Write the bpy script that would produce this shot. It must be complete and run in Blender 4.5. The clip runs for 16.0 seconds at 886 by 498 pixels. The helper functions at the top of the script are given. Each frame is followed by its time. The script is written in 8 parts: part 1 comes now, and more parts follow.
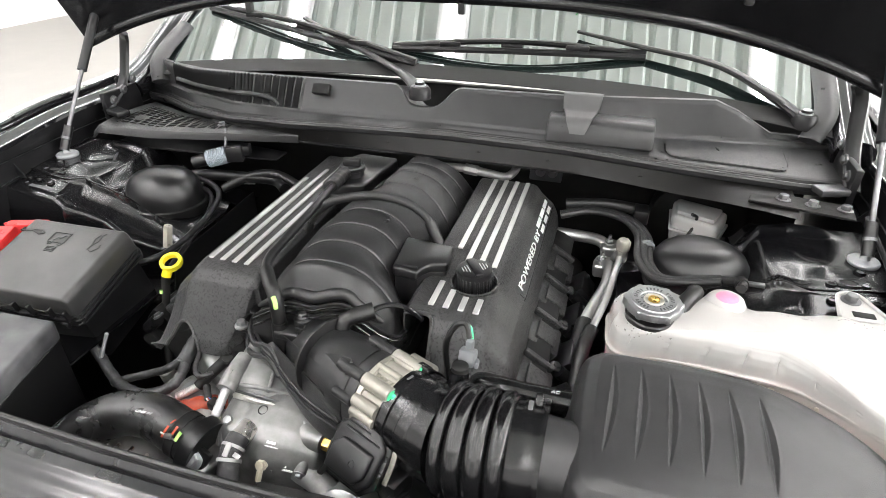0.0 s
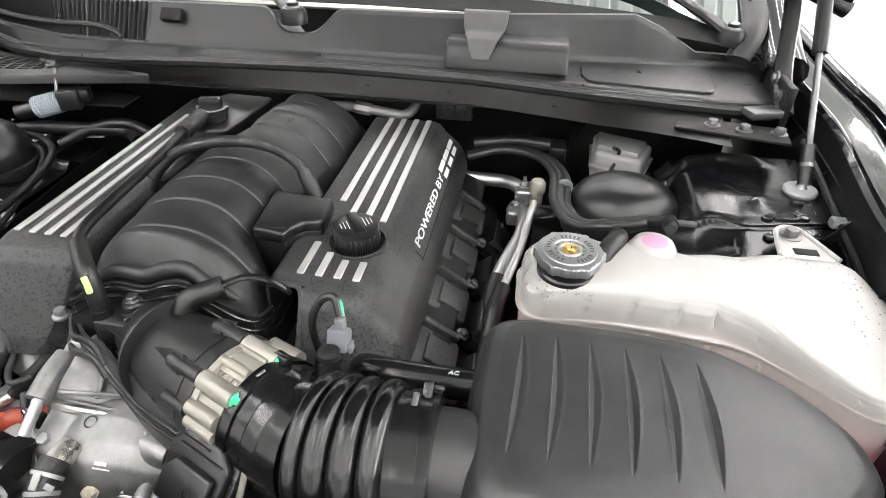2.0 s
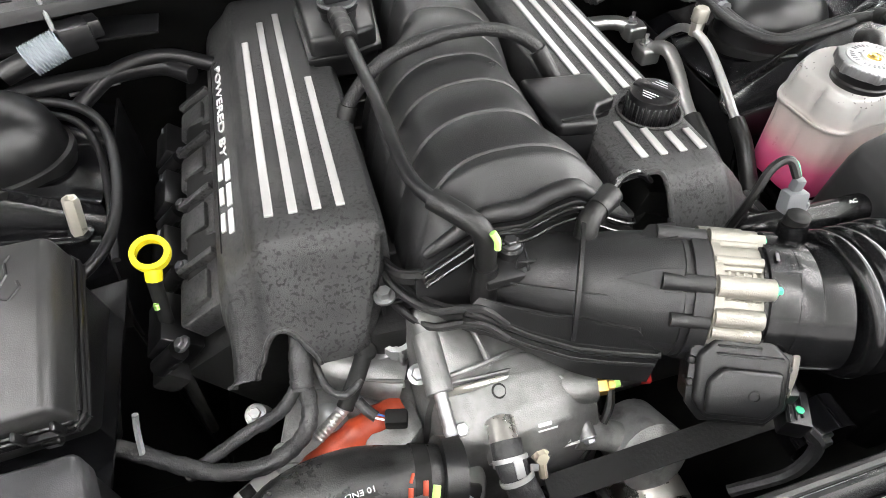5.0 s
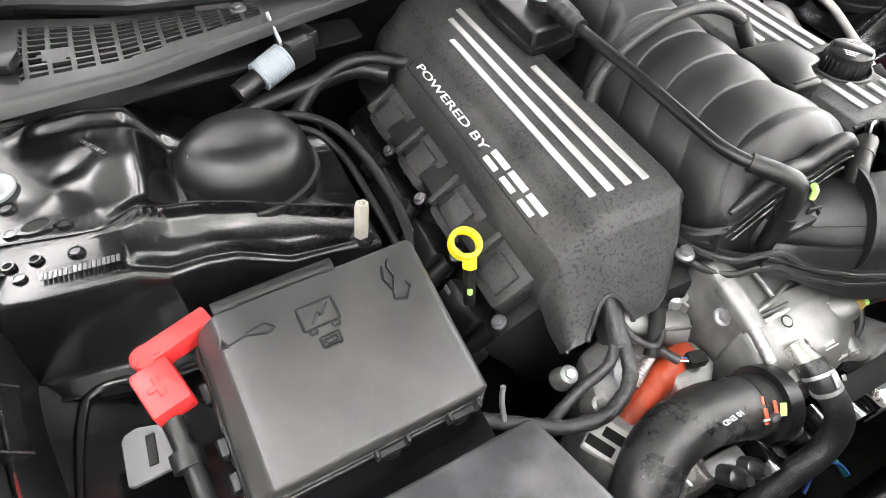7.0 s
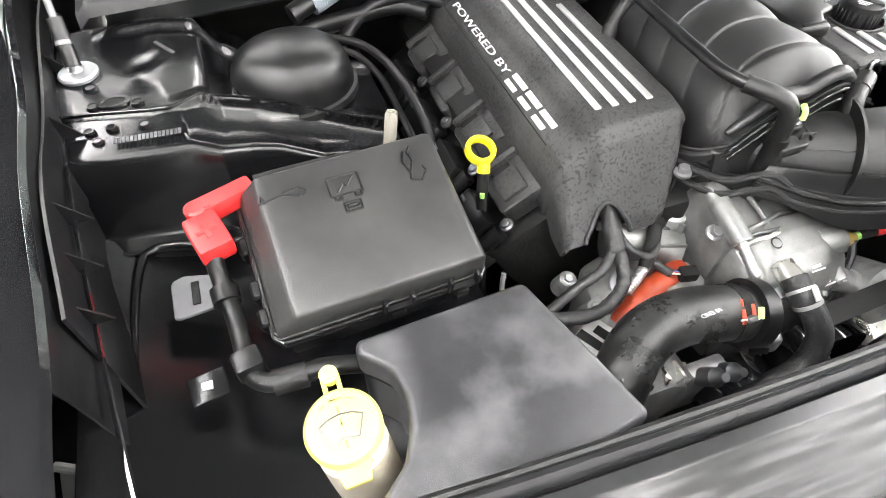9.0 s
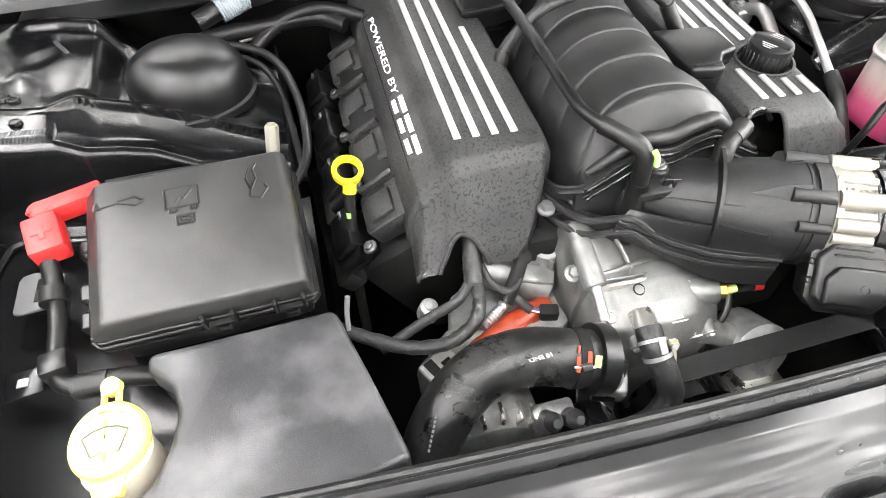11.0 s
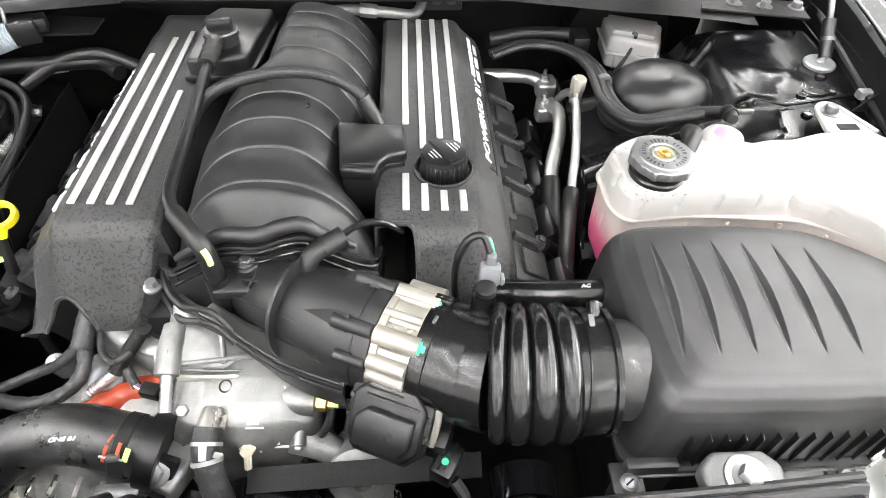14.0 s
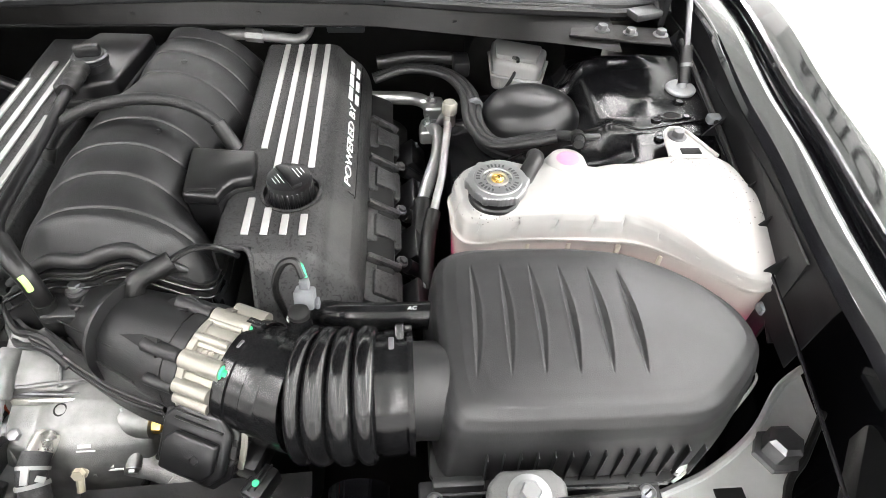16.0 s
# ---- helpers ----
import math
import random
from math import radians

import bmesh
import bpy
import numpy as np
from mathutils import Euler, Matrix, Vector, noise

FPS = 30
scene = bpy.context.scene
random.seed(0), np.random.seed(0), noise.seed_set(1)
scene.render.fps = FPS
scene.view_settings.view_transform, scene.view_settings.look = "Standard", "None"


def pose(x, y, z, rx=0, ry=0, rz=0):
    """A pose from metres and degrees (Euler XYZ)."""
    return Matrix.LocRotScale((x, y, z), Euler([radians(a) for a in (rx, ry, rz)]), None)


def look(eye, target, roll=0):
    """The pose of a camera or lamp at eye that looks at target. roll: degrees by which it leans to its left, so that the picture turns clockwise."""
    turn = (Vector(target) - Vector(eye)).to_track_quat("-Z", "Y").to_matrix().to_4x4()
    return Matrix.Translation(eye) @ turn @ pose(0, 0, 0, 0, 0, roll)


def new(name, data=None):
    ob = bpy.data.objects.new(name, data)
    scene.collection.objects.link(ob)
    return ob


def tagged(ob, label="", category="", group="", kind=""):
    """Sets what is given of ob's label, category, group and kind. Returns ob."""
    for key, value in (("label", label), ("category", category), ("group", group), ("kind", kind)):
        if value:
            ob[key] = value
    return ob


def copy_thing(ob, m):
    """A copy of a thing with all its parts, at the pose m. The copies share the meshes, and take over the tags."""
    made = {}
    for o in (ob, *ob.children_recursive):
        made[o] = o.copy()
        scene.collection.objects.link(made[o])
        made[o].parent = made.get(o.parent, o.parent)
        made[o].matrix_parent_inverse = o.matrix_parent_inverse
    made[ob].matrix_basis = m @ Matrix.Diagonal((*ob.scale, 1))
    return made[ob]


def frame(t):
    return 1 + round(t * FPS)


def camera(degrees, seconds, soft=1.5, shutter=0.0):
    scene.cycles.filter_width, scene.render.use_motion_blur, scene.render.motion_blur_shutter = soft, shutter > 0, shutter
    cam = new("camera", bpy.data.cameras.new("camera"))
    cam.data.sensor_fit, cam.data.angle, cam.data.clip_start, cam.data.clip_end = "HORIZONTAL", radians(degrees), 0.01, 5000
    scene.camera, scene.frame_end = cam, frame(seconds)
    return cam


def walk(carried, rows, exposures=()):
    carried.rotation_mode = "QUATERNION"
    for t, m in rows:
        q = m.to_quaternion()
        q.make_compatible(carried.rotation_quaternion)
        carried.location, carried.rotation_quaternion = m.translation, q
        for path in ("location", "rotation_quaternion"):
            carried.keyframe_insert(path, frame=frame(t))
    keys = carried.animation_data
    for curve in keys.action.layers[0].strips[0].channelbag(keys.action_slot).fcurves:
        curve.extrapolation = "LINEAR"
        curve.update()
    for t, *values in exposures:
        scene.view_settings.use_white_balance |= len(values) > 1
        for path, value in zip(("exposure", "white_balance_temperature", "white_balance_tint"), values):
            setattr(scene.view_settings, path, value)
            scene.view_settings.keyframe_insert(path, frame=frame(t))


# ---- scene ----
cam = camera(74.5, 16.0, 0.8)
PATH = [
    (0, (0.348, -0.621, 1.377), (-0.137, 1.022, 0.347), 0.1),
    (0.5, (0.363, -0.583, 1.339), (-0.032, 1.082, 0.304), 0.4),
    (1, (0.391, -0.532, 1.317), (0.056, 1.119, 0.239), 0.6),
    (1.5, (0.407, -0.498, 1.297), (0.116, 1.132, 0.175), 0.8),
    (2, (0.381, -0.479, 1.293), (0.128, 1.13, 0.132), 0.8),
    (2.5, (0.303, -0.467, 1.289), (0.148, 1.108, 0.066), 0.8),
    (3, (0.193, -0.467, 1.295), (0.179, 1.046, -0.013), 0.6),
    (3.5, (0.102, -0.448, 1.286), (0.192, 1.006, -0.083), 0.6),
    (4, (0.003, -0.412, 1.268), (0.185, 0.99, -0.146), 0.4),
    (4.5, (-0.093, -0.38, 1.262), (0.203, 0.957, -0.196), 0.3),
    (5, (-0.171, -0.382, 1.267), (0.216, 0.895, -0.223), 0.4),
    (5.2, (-0.221, -0.381, 1.274), (0.21, 0.874, -0.221), 0.5),
    (7.3, (-0.542, -0.283, 1.316), (0.013, 0.85, -0.235), 0.1),
    (7.5, (-0.549, -0.29, 1.315), (-0.003, 0.852, -0.233), -0.0),
    (8, (-0.563, -0.334, 1.299), (-0.042, 0.823, -0.247), 0.0),
    (8.2, (-0.565, -0.358, 1.291), (-0.06, 0.807, -0.254), 0.1),
    (10.3, (-0.451, -0.448, 1.309), (-0.105, 0.768, -0.24), -1.2),
    (10.5, (-0.425, -0.452, 1.309), (-0.085, 0.767, -0.239), -0.9),
    (11, (-0.348, -0.457, 1.311), (-0.037, 0.769, -0.238), -0.1),
    (11.5, (-0.277, -0.464, 1.318), (-0.025, 0.776, -0.231), 0.4),
    (12, (-0.222, -0.482, 1.338), (0.022, 0.765, -0.206), 1.2),
    (12.5, (-0.155, -0.517, 1.358), (0.089, 0.765, -0.157), 1.5),
    (13, (-0.074, -0.512, 1.365), (0.157, 0.802, -0.124), 1.8),
    (13.5, (0.046, -0.487, 1.355), (0.206, 0.842, -0.131), 1.8),
    (14, (0.16, -0.466, 1.342), (0.251, 0.875, -0.139), 1.6),
    (14.5, (0.243, -0.46, 1.341), (0.336, 0.887, -0.135), 2.0),
    (15, (0.309, -0.454, 1.346), (0.422, 0.896, -0.126), 2.5),
    (15.5, (0.329, -0.463, 1.362), (0.455, 0.893, -0.103), 2.6),
    (16, (0.326, -0.477, 1.367), (0.461, 0.89, -0.086), 2.6),
]
walk(cam, [(t, look(eye, target, roll)) for t, eye, target, roll in PATH],
     exposures=[(0.0, -0.25), (3.0, -0.27), (4.5, -0.16), (5.2, 0.04), (7.3, 0.35), (11.0, 0.50), (12.5, 0.52), (13.5, 0.46), (14.0, 0.42), (14.5, 0.38), (15.0, 0.34), (15.5, 0.20), (16.0, 0.08)])

# ---- light and exposure ----
world = bpy.data.worlds.new("world")
scene.world = world
world.use_nodes = True
world.node_tree.nodes["Background"].inputs[0].default_value = (1.0, 0.97, 0.95, 1)
world.node_tree.nodes["Background"].inputs[1].default_value = 0.3
TUBE_POWER, FRONT_FILL_POWER, WINDOW_POWER = 84.0, 90.0, 1500.0


# ---- materials ----
def mat(name, color, rough=0.5, metal=0.0, var=0.2, scale=25.0, bump=0.1, fine=400.0, coat=0.0, rvar=0.12, spec=0.5,
        specks=None, wear=None, emit=0.0, trans=0.0, sss=0.0):
    """Procedural surface: cloudy colour change, fine grain relief, uneven gloss, and where asked dust specks or worn streaks."""
    m = bpy.data.materials.new(name)
    m.use_nodes = True
    nt = m.node_tree
    N, L = nt.nodes, nt.links
    b = N["Principled BSDF"]
    co = N.new("ShaderNodeTexCoord")
    n1 = N.new("ShaderNodeTexNoise")
    n1.inputs["Scale"].default_value, n1.inputs["Detail"].default_value, n1.inputs["Roughness"].default_value = scale, 6, 0.62
    L.new(co.outputs["Object"], n1.inputs["Vector"])
    n2 = N.new("ShaderNodeTexNoise")
    n2.inputs["Scale"].default_value, n2.inputs["Detail"].default_value = fine, 3
    L.new(co.outputs["Object"], n2.inputs["Vector"])
    ramp = N.new("ShaderNodeMapRange")
    ramp.inputs[1].default_value, ramp.inputs[2].default_value = 0.3, 0.7
    ramp.inputs[3].default_value, ramp.inputs[4].default_value = 1 - var, 1 + var
    L.new(n1.outputs[0], ramp.inputs[0])
    mul = N.new("ShaderNodeVectorMath")
    mul.operation = "SCALE"
    mul.inputs[0].default_value = color[:3]
    L.new(ramp.outputs[0], mul.inputs["Scale"])
    col = mul.outputs[0]
    for extra in (specks, wear):
        if not extra:
            continue
        tint, sc, lo, hi, amount = extra
        n3 = N.new("ShaderNodeTexNoise")
        n3.inputs["Scale"].default_value, n3.inputs["Detail"].default_value = sc, 5 if extra is wear else 1.5
        L.new(co.outputs["Object"], n3.inputs["Vector"])
        r3 = N.new("ShaderNodeMapRange")
        r3.inputs[1].default_value, r3.inputs[2].default_value, r3.inputs[4].default_value = lo, hi, amount
        L.new(n3.outputs[0], r3.inputs[0])
        mx = N.new("ShaderNodeMix")
        mx.data_type = "RGBA"
        L.new(r3.outputs[0], mx.inputs[0])
        L.new(col, mx.inputs[6])
        mx.inputs[7].default_value = (*tint, 1)
        col = mx.outputs[2]
    L.new(col, b.inputs["Base Color"])
    rr = N.new("ShaderNodeMapRange")
    rr.inputs[1].default_value, rr.inputs[2].default_value = 0.25, 0.75
    rr.inputs[3].default_value, rr.inputs[4].default_value = max(0.02, rough - rvar), min(1, rough + rvar)
    L.new(n1.outputs[0], rr.inputs[0])
    L.new(rr.outputs[0], b.inputs["Roughness"])
    if bump:
        bp = N.new("ShaderNodeBump")
        bp.inputs["Strength"].default_value, bp.inputs["Distance"].default_value = bump, 0.001
        L.new(n2.outputs[0], bp.inputs["Height"])
        L.new(bp.outputs[0], b.inputs["Normal"])
    b.inputs["Metallic"].default_value = metal
    b.inputs["Specular IOR Level"].default_value = spec
    b.inputs["Coat Weight"].default_value = coat
    b.inputs["Coat Roughness"].default_value = 0.05
    b.inputs["Transmission Weight"].default_value = trans
    if sss:
        b.inputs["Subsurface Weight"].default_value = sss
        b.inputs["Subsurface Radius"].default_value = (0.05, 0.04, 0.04)
        b.inputs["Subsurface Scale"].default_value = 0.4
    if emit:
        b.inputs["Emission Color"].default_value = (*color[:3], 1)
        b.inputs["Emission Strength"].default_value = emit
    return m


PLASTIC = mat("satin_black_plastic", (0.0065, 0.0065, 0.007), 0.30, var=0.2, bump=0.18, fine=900, rvar=0.03, specks=((0.06, 0.06, 0.06), 420, 0.72, 0.78, 0.3))
COVER = mat("grained_cover_plastic", (0.034, 0.034, 0.0345), 0.42, var=0.25, bump=0.7, fine=1100, rvar=0.04, spec=0.4,
            specks=((0.003, 0.003, 0.003), 290, 0.575, 0.60, 0.9), wear=((0.11, 0.11, 0.106), 10, 0.54, 0.80, 0.6))
MANIFOLD = mat("moulded_black_nylon", (0.0118, 0.0118, 0.0123), 0.41, var=0.2, bump=0.3, fine=1100, rvar=0.03, specks=((0.002, 0.002, 0.002), 150, 0.70, 0.73, 0.8))
BOXPLASTIC = mat("dusty_black_polypropylene", (0.022, 0.022, 0.0226), 0.36, var=0.22, bump=0.2, fine=1300, rvar=0.03, wear=((0.085, 0.085, 0.087), 7, 0.46, 0.75, 0.5))
DUSTLID = mat("dust_filmed_black_plastic", (0.026, 0.026, 0.0262), 0.33, var=0.2, bump=0.2, fine=1100, rvar=0.03, wear=((0.09, 0.088, 0.084), 9, 0.44, 0.72, 0.5))
BATTLID = mat("dust_patched_black_plastic", (0.030, 0.030, 0.0325), 0.33, var=0.25, bump=0.2, fine=1000, rvar=0.03, wear=((0.16, 0.16, 0.165), 13, 0.48, 0.66, 0.5))
BARPLASTIC = mat("hazed_gloss_panel", (0.020, 0.020, 0.021), 0.20, var=0.25, scale=12, bump=0.0, fine=300, rvar=0.05)
OUTERPAINT = mat("silvery_outer_cover", (0.30, 0.30, 0.31), 0.4, 0.2, var=0.08, bump=0.05, coat=0.3)
SILVERPLATE = mat("bright_pressed_steel", (0.74, 0.74, 0.73), 0.38, 0.6, var=0.12, scale=9, bump=0.06, rvar=0.08)
BAYDARK = mat("dull_black_inner_paint", (0.008, 0.008, 0.0086), 0.34, var=0.3, bump=0.08, fine=200, rvar=0.06, spec=0.28)
HARNESS = mat("dusty_grey_tape", (0.020, 0.020, 0.021), 0.5, var=0.35, scale=60, bump=0.6, fine=500, wear=((0.12, 0.12, 0.12), 70, 0.52, 0.75, 0.5))
COWLPLASTIC = mat("weathered_grey_plastic", (0.015, 0.0151, 0.0156), 0.36, var=0.2, bump=0.3, fine=1300, spec=0.42)
RUBBER = mat("black_rubber", (0.0065, 0.0065, 0.0065), 0.42, var=0.3, bump=0.35, fine=700, rvar=0.05, wear=((0.035, 0.035, 0.035), 60, 0.60, 0.8, 0.35))
BRAID = mat("black_braided_sleeve", (0.010, 0.010, 0.0105), 0.45, var=0.3, scale=300, bump=1.0, fine=420, rvar=0.08, wear=((0.03, 0.03, 0.03), 260, 0.58, 0.72, 0.4))
HOSERUBBER = mat("dusty_hose_rubber", (0.010, 0.010, 0.0102), 0.29, var=0.4, bump=0.3, fine=800, rvar=0.06, specks=((0.003, 0.003, 0.003), 190, 0.60, 0.66, 0.9), wear=((0.075, 0.075, 0.074), 22, 0.46, 0.72, 0.6))
GLOSSRUBBER = mat("polished_black_rubber", (0.006, 0.006, 0.0065), 0.20, var=0.2, bump=0.02, fine=900, rvar=0.03)
PAINT = mat("gloss_black_paint", (0.006, 0.006, 0.007), 0.08, var=0.2, bump=0.0, fine=300, coat=1.0, rvar=0.02)
BAYPAINT = mat("black_bay_paint", (0.004, 0.004, 0.0046), 0.21, var=0.1, bump=0.0, fine=300, rvar=0.02, spec=0.55)
FLANGE = mat("dusty_black_flange", (0.003, 0.0028, 0.0026), 0.45, var=0.4, scale=60, bump=0.2, fine=300, spec=0.25, wear=((0.012, 0.010, 0.008), 25, 0.58, 0.8, 0.4))
FLANGEGREY = mat("sun_faded_grey_plastic", (0.055, 0.055, 0.055), 0.5, var=0.15, bump=0.2)
MATTBLACK = mat("dull_black_metal", (0.011, 0.011, 0.011), 0.6, var=0.35, bump=0.3, fine=300, spec=0.2)
STRIPE = mat("satin_silver_stripe", (0.50, 0.50, 0.495), 0.40, 0.45, var=0.05, bump=0.03, rvar=0.05)
WHITEINK = mat("white_ink", (0.78, 0.78, 0.78), 0.5, var=0.05, bump=0.0)
ALU = mat("cast_aluminium", (0.36, 0.36, 0.356), 0.42, 0.6, var=0.22, bump=0.6, fine=600, rvar=0.08, wear=((0.11, 0.109, 0.106), 45, 0.52, 0.74, 0.7))
MACHINED = mat("machined_aluminium", (0.72, 0.70, 0.66), 0.30, 0.95, var=0.1, bump=0.2, fine=500)
TBALU = mat("sand_cast_throttle_alloy", (0.32, 0.305, 0.27), 0.46, 0.6, var=0.14, bump=0.5, fine=800)
ZINC = mat("zinc_plated_steel", (0.40, 0.405, 0.41), 0.36, 0.85, var=0.12, bump=0.03, fine=300)
DULLZINC = mat("dull_zinc_disc", (0.36, 0.37, 0.38), 0.5, 0.6, var=0.1, bump=0.02)
STEEL = mat("dark_steel", (0.16, 0.16, 0.165), 0.38, 0.85, var=0.25, bump=0.2, fine=300)
BRASS = mat("yellow_brass", (0.70, 0.47, 0.14), 0.28, 0.95, var=0.12, bump=0.1)
YELLOW = mat("yellow_plastic", (0.88, 0.72, 0.02), 0.38, var=0.05, bump=0.05)
PALEYELLOW = mat("pale_yellow_cap_plastic", (0.90, 0.80, 0.18), 0.42, var=0.06, bump=0.05)
RED = mat("red_plastic", (0.62, 0.028, 0.028), 0.42, var=0.12, bump=0.15, fine=500)
ORANGE = mat("orange_sleeve", (0.34, 0.042, 0.012), 0.5, var=0.25, bump=0.2)
GREEN = mat("green_paint_dab", (0.05, 0.55, 0.25), 0.5, var=0.1, bump=0.1)
BLUEWIRE = mat("blue_wire", (0.03, 0.12, 0.42), 0.45, var=0.1, bump=0.05)
LIME = mat("lime_paint_dab", (0.50, 0.85, 0.22), 0.5, var=0.1, bump=0.1)
SLEEVEGREY = mat("pale_blue_grey_sleeve", (0.26, 0.29, 0.32), 0.45, var=0.1, bump=0.1)
BONE = mat("bone_coloured_post", (0.42, 0.40, 0.34), 0.35, 0.3, var=0.1, bump=0.1)
GREYPLUG = mat("grey_connector_plastic", (0.13, 0.137, 0.145), 0.45, var=0.1, bump=0.1)
TANK = mat("milky_polyethylene", (0.385, 0.38, 0.375), 0.40, var=0.03, bump=0.08, fine=300, sss=0.25)
PIPEALU = mat("bare_aluminium_tube", (0.62, 0.62, 0.61), 0.34, 0.9, var=0.10, bump=0.15, fine=500, rvar=0.06)
PINKDOT = mat("pink_plastic_stain", (0.66, 0.24, 0.37), 0.45, var=0.2, bump=0.05, sss=0.2)
CREAM = mat("cream_plastic", (0.62, 0.56, 0.45), 0.45, var=0.08, bump=0.05)
LABEL = mat("white_label", (0.80, 0.79, 0.77), 0.5, var=0.05, bump=0.05)
WALLWHITE = mat("white_wall_paint", (0.78, 0.775, 0.78), 0.7, var=0.04, scale=2, bump=0.1, fine=60)
CEILWHITE = mat("ribbed_ceiling_sheet", (0.60, 0.64, 0.625), 0.5, var=0.06, scale=2, bump=0.05, fine=30)
FLOORMAT = mat("pale_paving", (0.40, 0.385, 0.36), 0.6, var=0.08, scale=3, bump=0.3, fine=60)
TUBEGLOW = mat("lamp_tube_glow", (1.0, 0.975, 0.97), 0.5, var=0.0, bump=0, emit=TUBE_POWER)
CURB = mat("painted_kerb", (0.42, 0.33, 0.17), 0.7, var=0.3, scale=6, bump=0.2)
GREENFRAME = mat("green_sign_edge", (0.06, 0.42, 0.10), 0.5, var=0.1)


def glass_mat():
    m = bpy.data.materials.new("windscreen_glass")
    m.use_nodes = True
    b = m.node_tree.nodes["Principled BSDF"]
    b.inputs["Base Color"].default_value = (0.012, 0.016, 0.016, 1)
    b.inputs["Roughness"].default_value = 0.02
    b.inputs["Specular IOR Level"].default_value = 0.9
    b.inputs["Coat Weight"].default_value = 1.0
    b.inputs["Coat Roughness"].default_value = 0.01
    b.inputs["Coat IOR"].default_value = 4.0
    b.inputs["Coat Tint"].default_value = (0.72, 0.92, 0.87, 1)
    return m


GLASS = glass_mat()


# ---- mesh helpers ----
def thing(name, at=(0, 0, 0), label="", category="", group="", kind=""):
    e = new(name)
    e.location = at
    e.empty_display_size = 0.02
    return tagged(e, label, category, group, kind)


def finish(me, angle=38):
    for p in me.polygons:
        p.use_smooth = True
    me.set_sharp_from_angle(angle=radians(angle))
    return me


def part(name, bm, material, parent=None, label="", angle=38):
    """Links a bmesh as one mesh object, under a thing or a part."""
    me = bpy.data.meshes.new(name)
    bmesh.ops.recalc_face_normals(bm, faces=bm.faces)
    bm.to_mesh(me)
    bm.free()
    me.materials.append(material)
    finish(me, angle)
    ob = new(name, me)
    if parent:
        ob.parent = parent
        root = parent if not parent.data else None
        ob.matrix_parent_inverse = Matrix.Translation(-root.location) if root else Matrix()
    return tagged(ob, label) if label else ob


def solid(name, bm, material, label, category, group="", kind="", angle=38):
    return tagged(part(name, bm, material, None, "", angle), label, category, group, kind)


def join(*bms):
    out = bms[0]
    for b in bms[1:]:
        me = bpy.data.meshes.new("tmp")
        b.to_mesh(me)
        b.free()
        out.from_mesh(me)
        bpy.data.meshes.remove(me)
    return out


def moved(bm, m):
    bmesh.ops.transform(bm, matrix=m, verts=bm.verts)
    return bm


def sheet(fn, nu, nv, keep=None, thick=0.0):
    """A grid surface; positive thick lies against du x dv, so under a surface that faces up."""
    bm = bmesh.new()
    grid = [[bm.verts.new(fn(i / nu, j / nv)) for j in range(nv + 1)] for i in range(nu + 1)]
    for i in range(nu):
        for j in range(nv):
            if keep is None or keep((i + 0.5) / nu, (j + 0.5) / nv):
                bm.faces.new((grid[i][j], grid[i + 1][j], grid[i + 1][j + 1], grid[i][j + 1]))
    bmesh.ops.delete(bm, geom=[v for v in bm.verts if not v.link_faces], context="VERTS")
    if thick:
        bm.normal_update()
        bmesh.ops.solidify(bm, geom=bm.faces[:], thickness=thick)
    return bm


def smooth_path(pts, n=8):
    P = [Vector(p) for p in pts]
    if len(P) == 2:
        return [P[0].lerp(P[1], k / n) for k in range(n + 1)]
    P = [2 * P[0] - P[1]] + P + [2 * P[-1] - P[-2]]
    out = []
    for i in range(1, len(P) - 2):
        a, b, c, d = P[i - 1:i + 3]
        for k in range(n):
            t = k / n
            out.append(0.5 * (2 * b + (c - a) * t + (2 * a - 5 * b + 4 * c - d) * t * t + (3 * b - a - 3 * c + d) * t ** 3))
    return out + [P[-2]]


def tube(pts, r, seg=12, n=8, rf=None, squash=1.0, caps=True):
    """A round sweep along a smooth path; rf(k) scales the radius from 0 to 1 along it."""
    P = smooth_path(pts, n)
    bm = bmesh.new()
    rings, up = [], None
    for i, p in enumerate(P):
        d = (P[min(i + 1, len(P) - 1)] - P[max(i - 1, 0)]).normalized()
        if up is None:
            up = Vector((0, 0, 1)) if abs(d.z) < 0.9 else Vector((1, 0, 0))
        up = (up - d * up.dot(d)).normalized()
        side = d.cross(up)
        rr = r * (rf(i / (len(P) - 1)) if rf else 1)
        rings.append([bm.verts.new(p + (side * math.cos(a) + up * math.sin(a) * squash) * rr) for a in [2 * math.pi * k / seg for k in range(seg)]])
    for a, b in zip(rings, rings[1:]):
        for k in range(seg):
            bm.faces.new((a[k], a[(k + 1) % seg], b[(k + 1) % seg], b[k]))
    if caps:
        bm.faces.new(rings[0])
        bm.faces.new(rings[-1])
    return bm


def rbox(c, s, bev=0.003, seg=2, rz=0.0, rx=0.0, ry=0.0):
    bm = bmesh.new()
    bmesh.ops.create_cube(bm, size=1)
    bmesh.ops.scale(bm, vec=s, verts=bm.verts)
    if bev:
        bmesh.ops.bevel(bm, geom=bm.edges[:], offset=min(bev, min(s) * 0.45), segments=seg, affect="EDGES", profile=0.5)
    return moved(bm, pose(*c, rx, ry, rz))


